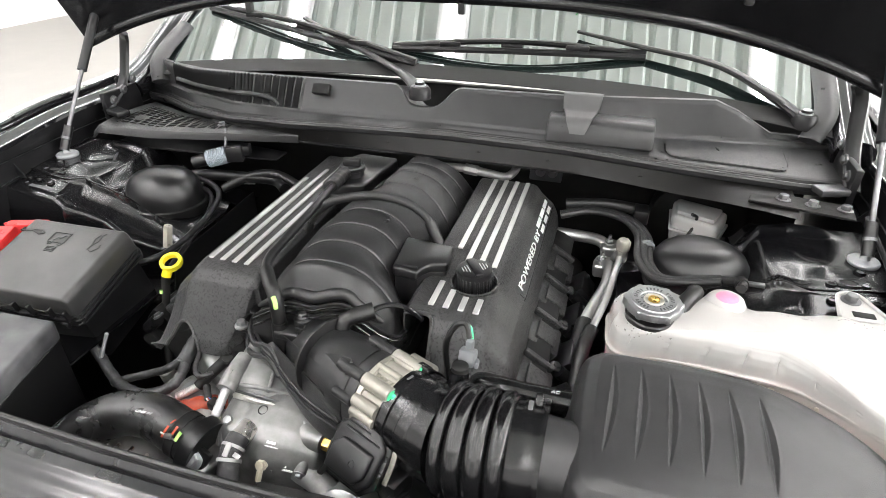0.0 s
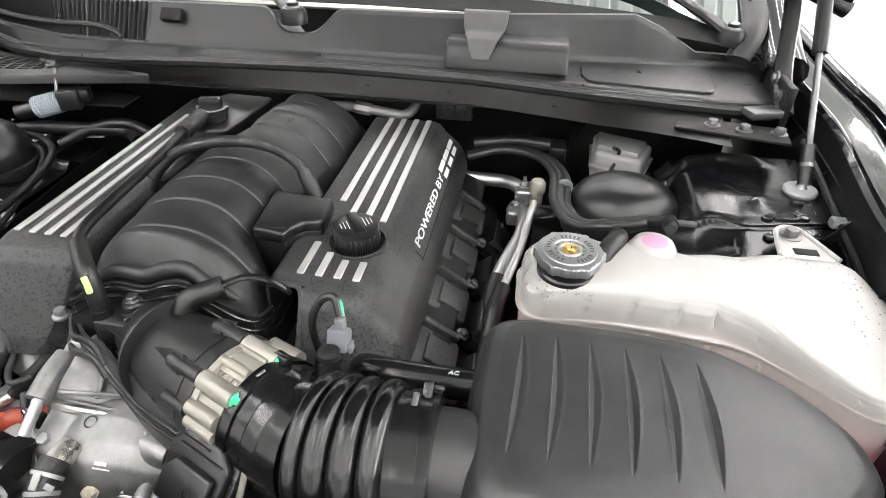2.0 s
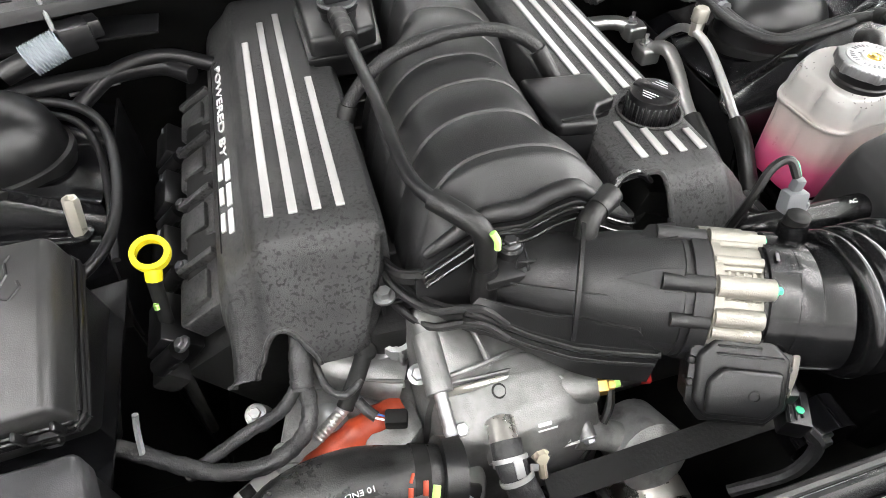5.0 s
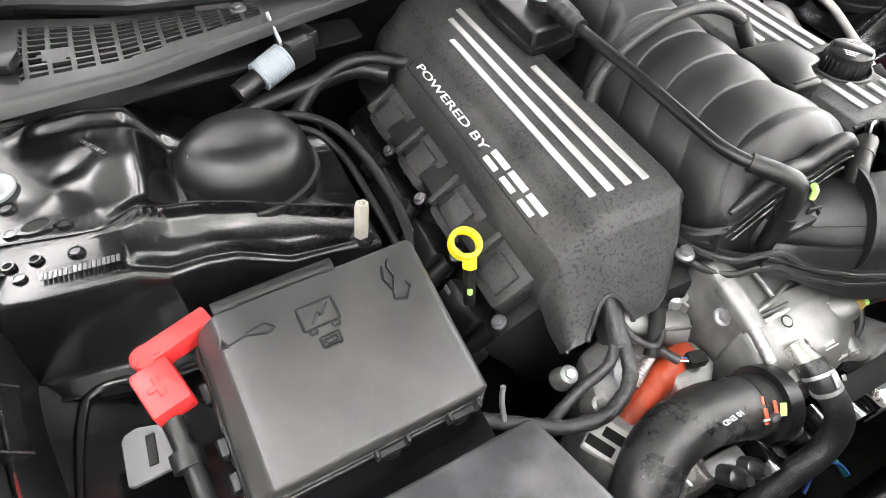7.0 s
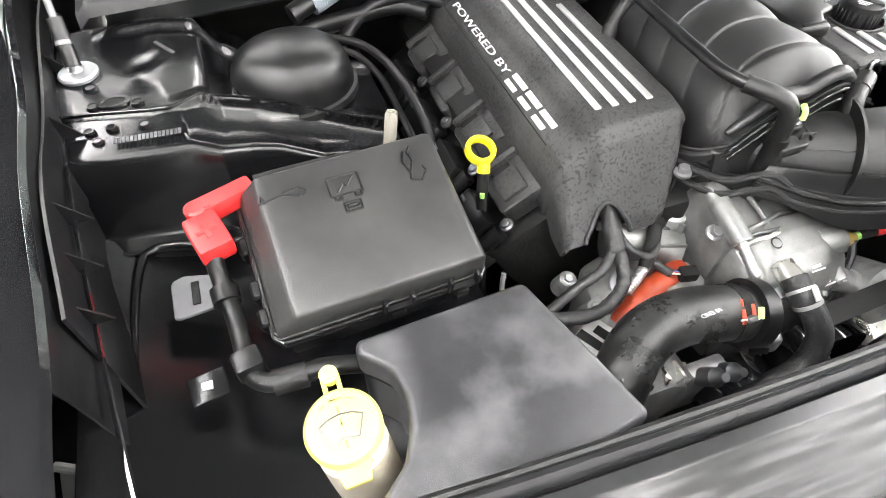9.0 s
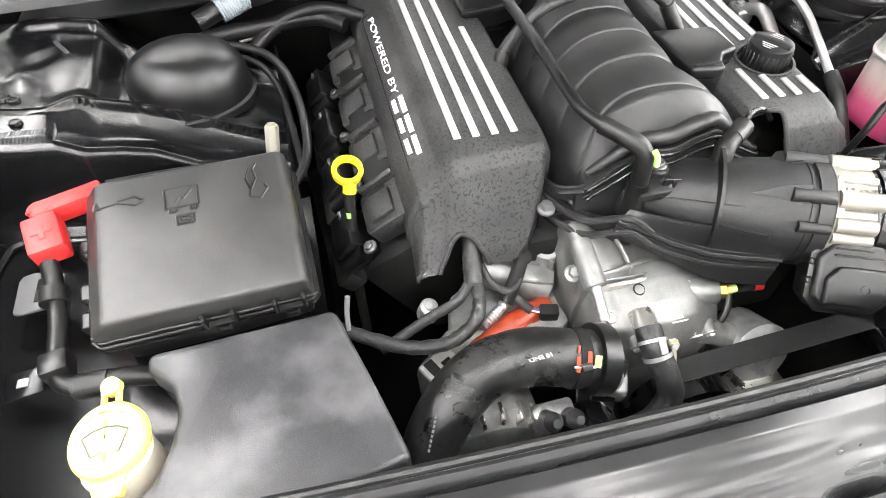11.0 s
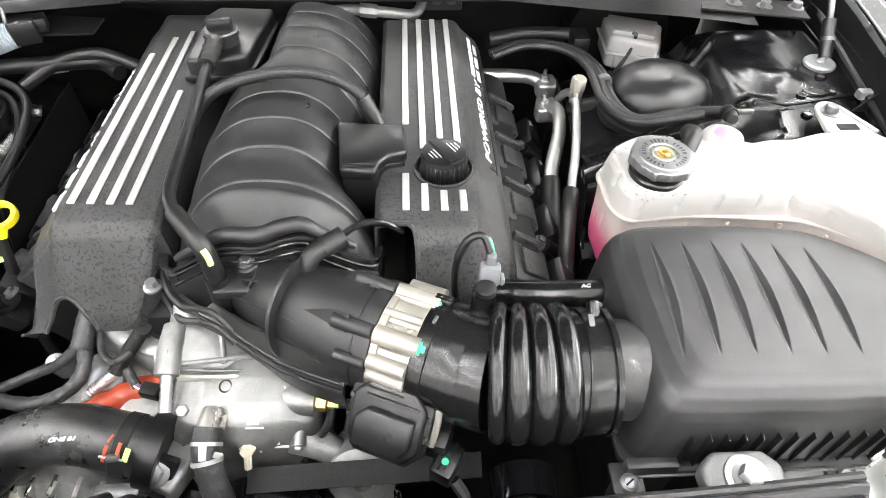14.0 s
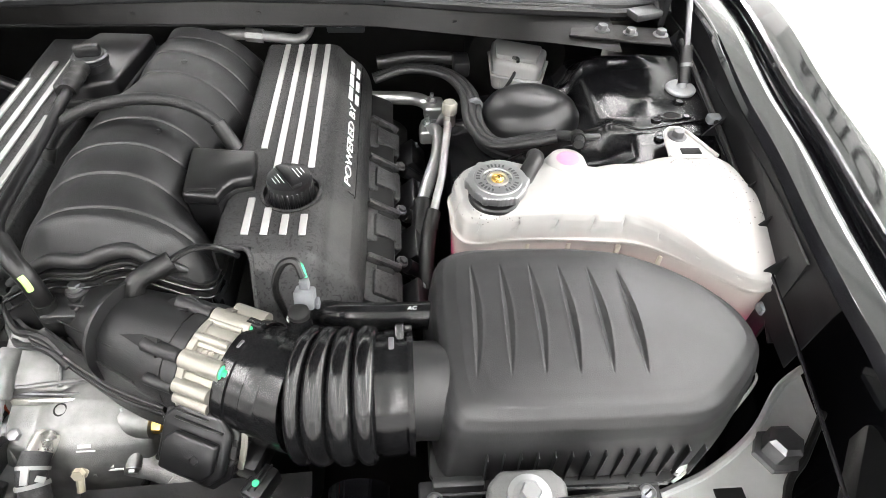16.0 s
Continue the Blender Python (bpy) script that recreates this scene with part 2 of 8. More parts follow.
def prism(poly, z0, z1, bev=0.003, seg=2, m=None):
    """An outline raised from z0 to z1, with its top and upright edges rounded."""
    bm = bmesh.new()
    f = bm.faces.new([bm.verts.new((x, y, z0)) for x, y in poly])
    top = bmesh.ops.extrude_face_region(bm, geom=[f])
    bmesh.ops.translate(bm, vec=(0, 0, z1 - z0), verts=[v for v in top["geom"] if isinstance(v, bmesh.types.BMVert)])
    if bev:
        bmesh.ops.bevel(bm, geom=[e for e in bm.edges], offset=bev, segments=seg, affect="EDGES", profile=0.5)
    return moved(bm, m) if m else bm


def lathe(profile, seg=28, m=None):
    """A turned shape about z from (radius, height) pairs."""
    bm = bmesh.new()
    rings = [[bm.verts.new((max(r, 1e-5) * math.cos(2 * math.pi * k / seg), max(r, 1e-5) * math.sin(2 * math.pi * k / seg), z)) for k in range(seg)] for r, z in profile]
    for a, b in zip(rings, rings[1:]):
        for k in range(seg):
            bm.faces.new((a[k], a[(k + 1) % seg], b[(k + 1) % seg], b[k]))
    if profile[0] != profile[-1]:
        bm.faces.new(rings[0])
        bm.faces.new(rings[-1])
    return moved(bm, m) if m else bm


def bolt(at, r=0.008, h=0.007, normal=(0, 0, 1)):
    """Flanged hexagon bolt head, its seat at the given place."""
    q = Vector(normal).to_track_quat("Z", "Y").to_matrix().to_4x4()
    m = Matrix.Translation(at) @ q
    a = lathe([(r * 1.45, -0.002), (r * 1.45, 0.0012), (r * 1.1, 0.0022)], 18, m)
    b = lathe([(r, 0.001), (r, h * 0.85), (r * 0.85, h)], 6, m)
    return join(a, b)


def lettering(name, text, size, m, material, parent, depth=0.0006, shear=0.0, squeeze=1.0, bold=0.0, length=0.0):
    """Raised letters with Blender's own font, standing in the plane of m (x along the words, y up the letters)."""
    cu = bpy.data.curves.new(name, "FONT")
    cu.body, cu.size, cu.extrude, cu.shear, cu.offset = text, size, depth, shear, size * bold
    tmp = new("tmp_text", cu)
    me = bpy.data.meshes.new_from_object(tmp.evaluated_get(bpy.context.evaluated_depsgraph_get()))
    bpy.data.objects.remove(tmp)
    if length:
        squeeze = length / (max(v.co.x for v in me.vertices) - min(v.co.x for v in me.vertices))
    me.transform(m @ Matrix.Diagonal((squeeze, 1, 1, 1)))
    me.materials.clear()
    me.materials.append(material)
    ob = new(name, me)
    ob.parent = parent
    if not parent.data:
        ob.matrix_parent_inverse = Matrix.Translation(-parent.location)
    return ob


def frame_of(at, along, up):
    """A matrix whose x runs along and whose y points up, at a place."""
    x = Vector(along).normalized()
    z = x.cross(Vector(up)).normalized()
    y = z.cross(x)
    m = Matrix((x, y, z)).transposed().to_4x4()
    m.translation = at
    return m


def lerp_table(table, t):
    """Linear reading of (key, value) pairs."""
    for (a, va), (b, vb) in zip(table, table[1:]):
        if t <= b:
            k = max(0.0, min(1.0, (t - a) / (b - a)))
            return va + (vb - va) * k
    return table[-1][1]


def ease(table, t):
    for (a, va), (b, vb) in zip(table, table[1:]):
        if t <= b:
            k = max(0.0, min(1.0, (t - a) / (b - a)))
            k = k * k * (3 - 2 * k)
            return va + (vb - va) * k
    return table[-1][1]

# ---- the garage ----
RX0, RX1, RY0, RY1, RH = -7.0, 7.0, -6.5, 7.5, 3.6
solid("floor", rbox((0.25, 0.5, -0.05), (14.5, 14.5, 0.1), 0), FLOORMAT, "pale worn paving of the garage floor", "floor", kind="structure")
for nm, c, s in (("wall_north", (0, RY1 + 0.1, RH / 2), (14.4, 0.2, RH)), ("wall_west", (RX0 - 0.1, 0.5, RH / 2), (0.2, 14, RH)),
                 ):
    solid(nm, rbox(c, s, 0), WALLWHITE, "plain white painted garage wall", "wall", kind="structure")
# the side wall with its long glazed shopfront
solid("wall_east", join(rbox((RX1 + 0.1, -5.25, RH / 2), (0.2, 2.5, RH), 0), rbox((RX1 + 0.1, 6.25, RH / 2), (0.2, 2.5, RH), 0), rbox((RX1 + 0.1, 0.5, 0.2), (0.2, 9.0, 0.4), 0), rbox((RX1 + 0.1, 0.5, 3.35), (0.2, 9.0, 0.5), 0)),
      WALLWHITE, "white garage wall with a long shopfront window", "wall", kind="structure")
shop = thing("window_1", (RX1, 0.5, 1.7), "long bright shopfront window between white mullions", "window", kind="structure")
for wy in (-4.0, -1.0, 2.0, 5.0):
    part("mullion", rbox((RX1 + 0.05, wy, 1.75), (0.06, 0.06, 2.7), 0.005), WALLWHITE, shop)
shop_light = bpy.data.lights.new("shopfront_daylight", "AREA")
shop_light.shape, shop_light.size, shop_light.size_y, shop_light.energy = "RECTANGLE", 9.0, 2.7, WINDOW_POWER
shop_light.color = (1.0, 0.985, 0.975)
new("shopfront_daylight", shop_light).matrix_world = look((RX1 + 0.15, 0.5, 1.75), (0, 0.5, 1.2))
# the front wall, out of view, with an assumed doorway added for front fill light
solid("wall_south", join(rbox((-4.9, RY0 - 0.1, RH / 2), (4.6, 0.2, RH), 0), rbox((4.9, RY0 - 0.1, RH / 2), (4.6, 0.2, RH), 0),
                         rbox((0, RY0 - 0.1, 3.35), (5.2, 0.2, 0.5), 0)), WALLWHITE, "white garage wall with an assumed wide opening for fill light", "wall", kind="structure")


def ribbed(u, v):
    k = (u * 112) % 1.0
    return (RX0 + 14 * u, RY0 + 14 * v, RH + (0.016 if 0.3 < k < 0.7 else 0.0))


solid("ceiling", sheet(ribbed, 896, 1, thick=0.01), CEILWHITE, "ribbed pale metal sheet ceiling", "ceiling", kind="structure", angle=20)
lamp_tube = thing("ceiling_light", (0, 0, RH - 0.06), "long white fluorescent batten under the ribbed ceiling", "ceiling light", "ceiling battens")
part("housing", rbox((0, 0, RH - 0.02), (0.16, 5.6, 0.04), 0.005), WALLWHITE, lamp_tube)
part("tube", rbox((0, 0, RH - 0.055), (0.05, 5.5, 0.03), 0.01), TUBEGLOW, lamp_tube, "glowing white tube")
# Pairs at y 1.3 and 1.7 added where the box lids mirror them, to brighten these.
LAMPS = [(-4.2, -3.4), (-2.4, -3.4), (-0.8, -3.4), (0.8, -3.4), (2.4, -3.4), (4.2, -3.4), (-4.2, 2.6), (-2.15, 1.3), (-1.65, 1.3), (-0.75, 3.6), (0.95, 3.6), (1.75, 1.7), (2.3, 1.7), (4.2, 2.6)]
for lx, ly in LAMPS[1:]:
    copy_thing(lamp_tube, Matrix.Translation((lx, ly, RH - 0.06)))
lamp_tube.location = (LAMPS[0][0], LAMPS[0][1], RH - 0.06)

# Area lamp added in the assumed opening as soft fill from the front.
front_fill_light = bpy.data.lights.new("front_fill", "AREA")
front_fill_light.shape, front_fill_light.size, front_fill_light.size_y, front_fill_light.energy = "RECTANGLE", 5.2, 3.0, FRONT_FILL_POWER
front_fill_light.color = (1.0, 0.98, 0.96)
new("front_fill", front_fill_light).matrix_world = look((0, RY0 - 0.05, 1.6), (0, 0, 1.2))
sign = thing("wall_sign", (RX1 - 0.03, 4.9, 2.9), "pale grey wall sign with dark brushed letters", "sign")
SIGNGREY = mat("pale_grey_sign_board", (0.42, 0.43, 0.42), 0.6, var=0.04, scale=3, bump=0.05)
part("board", rbox((RX1 - 0.03, 4.75, 2.92), (0.03, 3.9, 1.25), 0.004), SIGNGREY, sign)
lettering("lettering", "AUTO", 0.82, frame_of((RX1 - 0.055, 5.98, 2.86), (0, -1, 0), (0, 0, 1)), MATTBLACK, sign, 0.008, 0, 1, 0.012, 2.2)
for k in range(9):
    part("print_bar", rbox((RX1 - 0.052, 5.95 - 0.2 * k, 2.62 - 0.03 * (k % 2)), (0.01, 0.13, 0.06), 0.002, rx=25 if k % 2 else -25), MATTBLACK, sign)
kerb = thing("kerb", (-2.2, 1.6, 0), "low kerb of blocks painted white and ochre", "kerb")
for k in range(6):
    part("block", rbox((-2.2, 0.6 + 0.4 * k, 0.06), (0.14, 0.392, 0.12), 0.01), CURB if k % 2 else WALLWHITE, kerb, "ochre painted block" if k % 2 else "white painted block")

# ---- the car's body ----
S = (-1, 1)


def fender(s, first, last, n, front=-0.6):
    """Wing: flat bolt flange along the bay, a raised rim, and the rounded outer skin down to the floor."""
    prof = [(-0.060, -0.13), (-0.056, -0.075), (-0.054, -0.045), (-0.051, -0.030), (-0.046, -0.024), (-0.016, -0.015), (-0.010, -0.016), (-0.007, -0.028), (-0.002, -0.028), (0.000, -0.007), (0.002, -0.002), (0.006, 0.0),
            (0.020, -0.0026), (0.034, -0.0054), (0.048, -0.0084), (0.060, -0.0114), (0.070, -0.025), (0.082, -0.08), (0.095, -0.3), (0.09, -0.98)]

    def fn(u, v):
        y = 0.95 - (0.95 - front) * v
        x0 = ease([(-0.6, 0.735), (-0.2, 0.785), (0.1, 0.815), (0.4, 0.843), (0.95, 0.858)], y)
        z0 = ease([(-0.6, 0.93), (-0.1, 0.975), (0.4, 1.0), (0.95, 1.015)], y)
        k = first + u * (last - first)
        i = min(int(k), len(prof) - 2)
        f = k - i
        dx, dz = prof[i][0] * (1 - f) + prof[i + 1][0] * f, prof[i][1] * (1 - f) + prof[i + 1][1] * f
        return (s * (x0 + dx), y, max(0.0, z0 + dz))
    return sheet(fn, n, 40, thick=0.0015)


for s, nm in zip(S, ("fender", "fender")):
    f = thing(nm, (s * 0.85, 0, 0), "gloss black painted front wing of the car", "car wing", "front wings")
    part("outer_skin", fender(s, 3, 19, 96), PAINT, f)
    part("bolt_flange", fender(s, 0, 3, 9, -0.17), BAYDARK, f, "dull black inner bolt flange")
    part("seam", tube([(s * (x - 0.0575), y, z - 0.085) for x, y, z in ((0.845, 0.9, 1.013), (0.835, 0.4, 1.0), (0.812, 0.1, 0.985), (0.772, -0.2, 0.967), (0.72, -0.5, 0.942))], 0.0022, 6, 10), PAINT, f)
    part("edge_seal", tube([(s * (x - 0.0045), y, z - 0.020) for x, y, z in ((0.845, 0.9, 1.013), (0.835, 0.4, 1.0), (0.812, 0.1, 0.985), (0.772, -0.2, 0.967), (0.72, -0.5, 0.942))], 0.0035, 8, 10), RUBBER, f, "thin black rubber edge seal")
    for y in (-0.08, -0.02, 0.04, 0.16, 0.28, 0.4):
        x0 = ease([(-0.6, 0.735), (-0.2, 0.785), (0.1, 0.815), (0.4, 0.843), (0.95, 0.858)], y)
        z0 = ease([(-0.6, 0.93), (-0.1, 0.975), (0.4, 1.0), (0.95, 1.015)], y)
        bm = prism([(0, 0), (0.022, 0), (0.0, 0.030)], -0.001, 0.001, 0)
        part("gusset", moved(bm, Matrix.Translation((s * (x0 - 0.058), y, z0 - 0.085)) @ pose(0, 0, 0, 90, 0, 0 if s < 0 else 180)), BAYDARK, f)


def inner_wall(s):
    """Dark side wall of the engine bay below the wing."""
    def fn(u, v):
        y = 0.75 - 0.86 * v
        x0 = ease([(-0.6, 0.66), (-0.2, 0.725), (0.1, 0.76), (0.4, 0.78), (0.95, 0.79)], y)
        return (s * (x0 + 0.012 * math.sin(v * 19) * u), y, 0.94 - 0.94 * u)
    return sheet(fn, 16, 40, thick=0.003)


for s, nm in zip(S, ("wall_bay_west", "wall_bay_east")):
    solid(nm, inner_wall(s), BAYDARK, "black painted inner side wall of the engine bay", "bay wall", kind="structure")
solid("wall_bay_rear", rbox((0, 0.72, 0.5), (1.56, 0.02, 1.0), 0.002), MATTBLACK, "black insulated bulkhead behind the engine", "bulkhead", kind="structure")
solid("wall_bay_front", rbox((0, -0.56, 0.36), (1.66, 0.02, 0.72), 0.002), MATTBLACK, "black front wall of the engine bay", "bay wall", kind="structure")
solid("floor_bay", rbox((0, 0.08, 0.26), (1.70, 1.28, 0.02), 0), MATTBLACK, "black underside tray of the engine bay", "bay floor", kind="structure")


LIP = [(0.40, 0.178, 0.816), (0.41, 0.18, 0.818), (0.46, 0.19, 0.832), (0.51, 0.197, 0.855), (0.567, 0.192, 0.885), (0.60, 0.180, 0.905), (0.62, 0.185, 0.908), (0.645, 0.172, 0.909), (0.67, 0.174, 0.908), (0.74, 0.19, 0.908), (0.775, 0.196, 0.907)]
BEAD = [(0.40, 0.134, 0.806), (0.426, 0.133, 0.813), (0.5, 0.128, 0.829), (0.55, 0.140, 0.850), (0.58, 0.134, 0.864), (0.61, 0.118, 0.882), (0.636, 0.124, 0.893), (0.748, 0.133, 0.897), (0.775, 0.136, 0.897)]
RIDGE = [(0.40, 0.315), (0.52, 0.292), (0.551, 0.306), (0.585, 0.33), (0.62, 0.350), (0.70, 0.352), (0.775, 0.352)]


def along_x(line, x):
    return tuple(lerp_table([(p[0], p[k]) for p in line], x) for k in range(1, len(line[0])))


def smooth(k):
    k = max(0.0, min(1.0, k))
    return k * k * (3 - 2 * k)


def strut_tower(s):
    """Pressed sheet over the suspension: overlapping plate with a sharp lip, a rounded bead in front, dents and a rear ridge."""
    def fn(u, v):
        x, y = 0.40 + 0.37 * u, 0.415 - 0.335 * v
        ya, za = along_x(LIP, x)
        yb, zb = along_x(BEAD, x)
        yr = along_x(RIDGE, x)[0]
        plat = ease([(0.40, 0.812), (0.47, 0.832), (0.53, 0.842), (0.585, 0.868), (0.615 + 0.12 * max(0.0, 0.24 - y), 0.900), (0.66, 0.907), (0.78, 0.909)], x)
        if y >= ya:
            k = smooth(1 - (y - ya) / 0.03)
            z = plat + (za - plat) * k
            z += 0.0055 * math.exp(-((x - 0.684) / 0.024) ** 2 - ((y - 0.240 - 0.3 * (x - 0.684)) / 0.026) ** 2)
            z -= 0.0025 * math.exp(-((x - 0.660 + 0.8 * (y - 0.285)) / 0.018) ** 2) * math.exp(-((y - 0.275) / 0.035) ** 2)
            z += 0.012 * math.exp(-((y - yr) / 0.012) ** 2) * smooth((0.74 - x) / 0.05)
            z -= 0.022 * smooth((y - yr - 0.014) / 0.04)
        elif y >= yb:
            k = (ya - y) / max(0.001, ya - yb)
            step = ease([(0.40, 0.014), (0.60, 0.012), (0.66, 0.004), (0.78, 0.003)], x)
            z = (za - step) * (1 - k) + zb * k - step * 0.9 * math.sin(math.pi * min(1.0, k * 1.05)) * (1 if x < 0.64 else 0.15)
            if y > ya - 0.003:
                z = za + (z - za) * (ya - y) / 0.003
        else:
            low = zb - ease([(0.40, 0.085), (0.6, 0.10), (0.775, 0.09)], x)
            d = yb - y
            z = zb + (low - zb) * smooth((d - 0.004) / 0.03) - 0.35 * max(0.0, d - 0.034)
            z -= 0.004 * smooth(d / 0.012)
        return (s * x, y, z)
    return sheet(fn, 150, 190, thick=0.002 * -s)


for s in S:
    t = thing("strut_tower", (s * 0.6, 0.22, 0.86), "gloss black pressed suspension tower with dents and holes", "strut tower", "suspension towers")
    if s < 0:
        tower_west = t
    part("pressing", strut_tower(s), BAYPAINT, t, angle=50)
    part("seam_lip", tube([(s * x, y - 0.0015, z + 0.0006) for x, y, z in LIP], 0.0016, 8, 6), BAYPAINT, t)
    part("tower_wall", sheet(lambda u, v: (s * (0.40 + 0.365 * u), 0.081, ease([(0, 0.71), (0.55, 0.76), (1, 0.80)], u) * (1 - v) + 0.28 * v), 20, 8, thick=0.003), BAYDARK, t)
    part("inner_wall", sheet(lambda u, v: (s * 0.401, 0.09 + 0.31 * u, ease([(0, 0.71), (0.15, 0.79), (0.3, 0.80), (1, 0.81)], u) * (1 - v) + 0.28 * v), 20, 8, thick=0.003), BAYDARK, t)
    for hx, hy, hz, hr, mt in ((0.707, 0.199, 0.9095, 0.015, BAYPAINT), (0.731, 0.235, 0.9098, 0.008, STEEL), (0.728, 0.198, 0.9098, 0.007, STEEL), (0.683, 0.191, 0.9092, 0.007, BAYPAINT),
                               (0.734, 0.164, 0.9035, 0.006, MATTBLACK), (0.712, 0.163, 0.9035, 0.006, MATTBLACK), (0.727, 0.149, 0.9005, 0.006, STEEL), (0.679, 0.158, 0.9025, 0.007, STEEL)):
        hm = Matrix.Translation((s * hx, hy, hz)) @ Matrix.Diagonal((1.25 if hr > 0.01 else 1.0, 0.72 if hr > 0.01 else 0.9, 1, 1))
        part("hole_rim", lathe([(hr * 0.62, 0.0), (hr * 0.66, 0.0014), (hr * 0.95, 0.0014), (hr * 1.05, -0.002)], 22, hm), BAYPAINT, t)
        part("hole", lathe([(hr * 0.64, 0.0), (hr * 0.64, 0.0006)], 18, hm), mt if mt is not BAYPAINT else MATTBLACK, t)
    dome = Matrix.Translation((0.521 if s > 0 else -0.510, 0.262, -0.004)) @ Matrix.Diagonal((0.94, 0.82, 1, 1))
    cap = part("dome_cap", lathe([(0.084, 0.80), (0.0845, 0.845), (0.083, 0.862), (0.0785, 0.880), (0.070, 0.893), (0.060, 0.9005), (0.048, 0.9055), (0.032, 0.9085), (0.015, 0.9097), (0.0, 0.910)], 56, dome), PLASTIC, t, "smooth satin black dome cap over the strut")
    part("cap_rim", lathe([(0.084, 0.836), (0.089, 0.836), (0.089, 0.846), (0.0845, 0.848)], 44, dome), RUBBER, cap)
    g = thing("gas_strut", (s * 0.743, 0.27, 0.91), "black gas spring holding the open bonnet", "gas strut", "bonnet gas struts")
    b0, b1 = Vector((s * 0.743, 0.268, 0.935)), Vector((s * 0.752, 0.47, 1.19))
    part("washer", lathe([(0.021, 0.909), (0.022, 0.913), (0.020, 0.9155), (0.008, 0.917), (0.006, 0.92), (0.006, 0.93)], 36, Matrix.Translation((s * 0.743, 0.266, 0))), DULLZINC, g, "zinc ball stud washer")
    sock = part("socket", tube([b0 - Vector((0, 0.006, 0.012)), b0 + (b1 - b0) * 0.12], 0.0088, 14), PLASTIC, g)
    part("spring_clip", tube([b0 + (b1 - b0) * 0.03, b0 + (b1 - b0) * 0.045], 0.0094, 14, 2), STEEL, sock)
    part("rod", tube([b0 + (b1 - b0) * 0.1, b0 + (b1 - b0) * 0.55], 0.0042, 10), STEEL, g, "slim steel rod")
    part("cylinder", tube([b0 + (b1 - b0) * 0.5, b1], 0.0095, 12), BAYDARK, g)

for k in range(17):
    f = k / 16
    part("stamp", rbox((-0.709 + 0.064 * f, 0.141 - 0.007 * f, 0.9015 + 0.0012 * f), (0.0030, 0.0085, 0.0012), 0.0003, 1, rz=-6), STEEL, tower_west, "row of stamped characters")
for k in range(9):
    f = k / 8
    part("stamp", rbox((-0.659 + 0.019 * f, 0.313 - 0.030 * f, 0.9065), (0.0020, 0.0045, 0.0012), 0, 1, rz=-58), STEEL, tower_west)

# slim cable along the driver's side ledge
ledge = thing("release_cable", (0.76, 0.1, 0.9), "thin black bonnet release cable clipped along the ledge", "cable")
part("sheath", tube([(0.752, 0.33, 0.955), (0.757, 0.2, 0.925), (0.75, 0.05, 0.90), (0.740, -0.06, 0.865), (0.735, -0.13, 0.83)], 0.004, 8, 8), RUBBER, ledge)
for cx, cy, cz in ((0.756, 0.175, 0.92), (0.7375, -0.095, 0.848)):
    part("clip", rbox((cx, cy, cz), (0.02, 0.014, 0.012), 0.003), GREYPLUG, ledge)


# ---- cowl, windscreen, wipers, bonnet ----
LIPY = [(-0.76, 0.55), (-0.68, 0.525), (-0.57, 0.465), (-0.45, 0.425), (-0.30, 0.405), (-0.17, 0.405), (0.05, 0.42), (0.277, 0.41), (0.475, 0.395), (0.565, 0.40), (0.67, 0.405), (0.76, 0.42)]
LIPZ = [(-0.76, 0.965), (-0.57, 0.967), (-0.45, 0.972), (-0.30, 0.98), (-0.17, 0.985), (0.277, 0.985), (0.475, 0.978), (0.565, 0.972), (0.67, 0.966), (0.76, 0.962)]
BASEY = [(-0.76, 0.585), (-0.60, 0.505), (-0.45, 0.452), (-0.27, 0.438), (0.0, 0.445), (0.23, 0.437), (0.364, 0.442), (0.424, 0.495), (0.645, 0.545), (0.76, 0.56)]
TOPY = [(-0.76, 0.60), (-0.65, 0.54), (-0.57, 0.495), (-0.46, 0.475), (-0.275, 0.478), (-0.09, 0.483), (0.03, 0.49), (0.258, 0.50), (0.53, 0.535), (0.64, 0.56), (0.76, 0.58)]
TOPZ = [(-0.76, 1.04), (-0.57, 1.05), (-0.46, 1.055), (0.258, 1.056), (0.53, 1.06), (0.575, 1.04), (0.64, 1.0), (0.76, 0.992)]


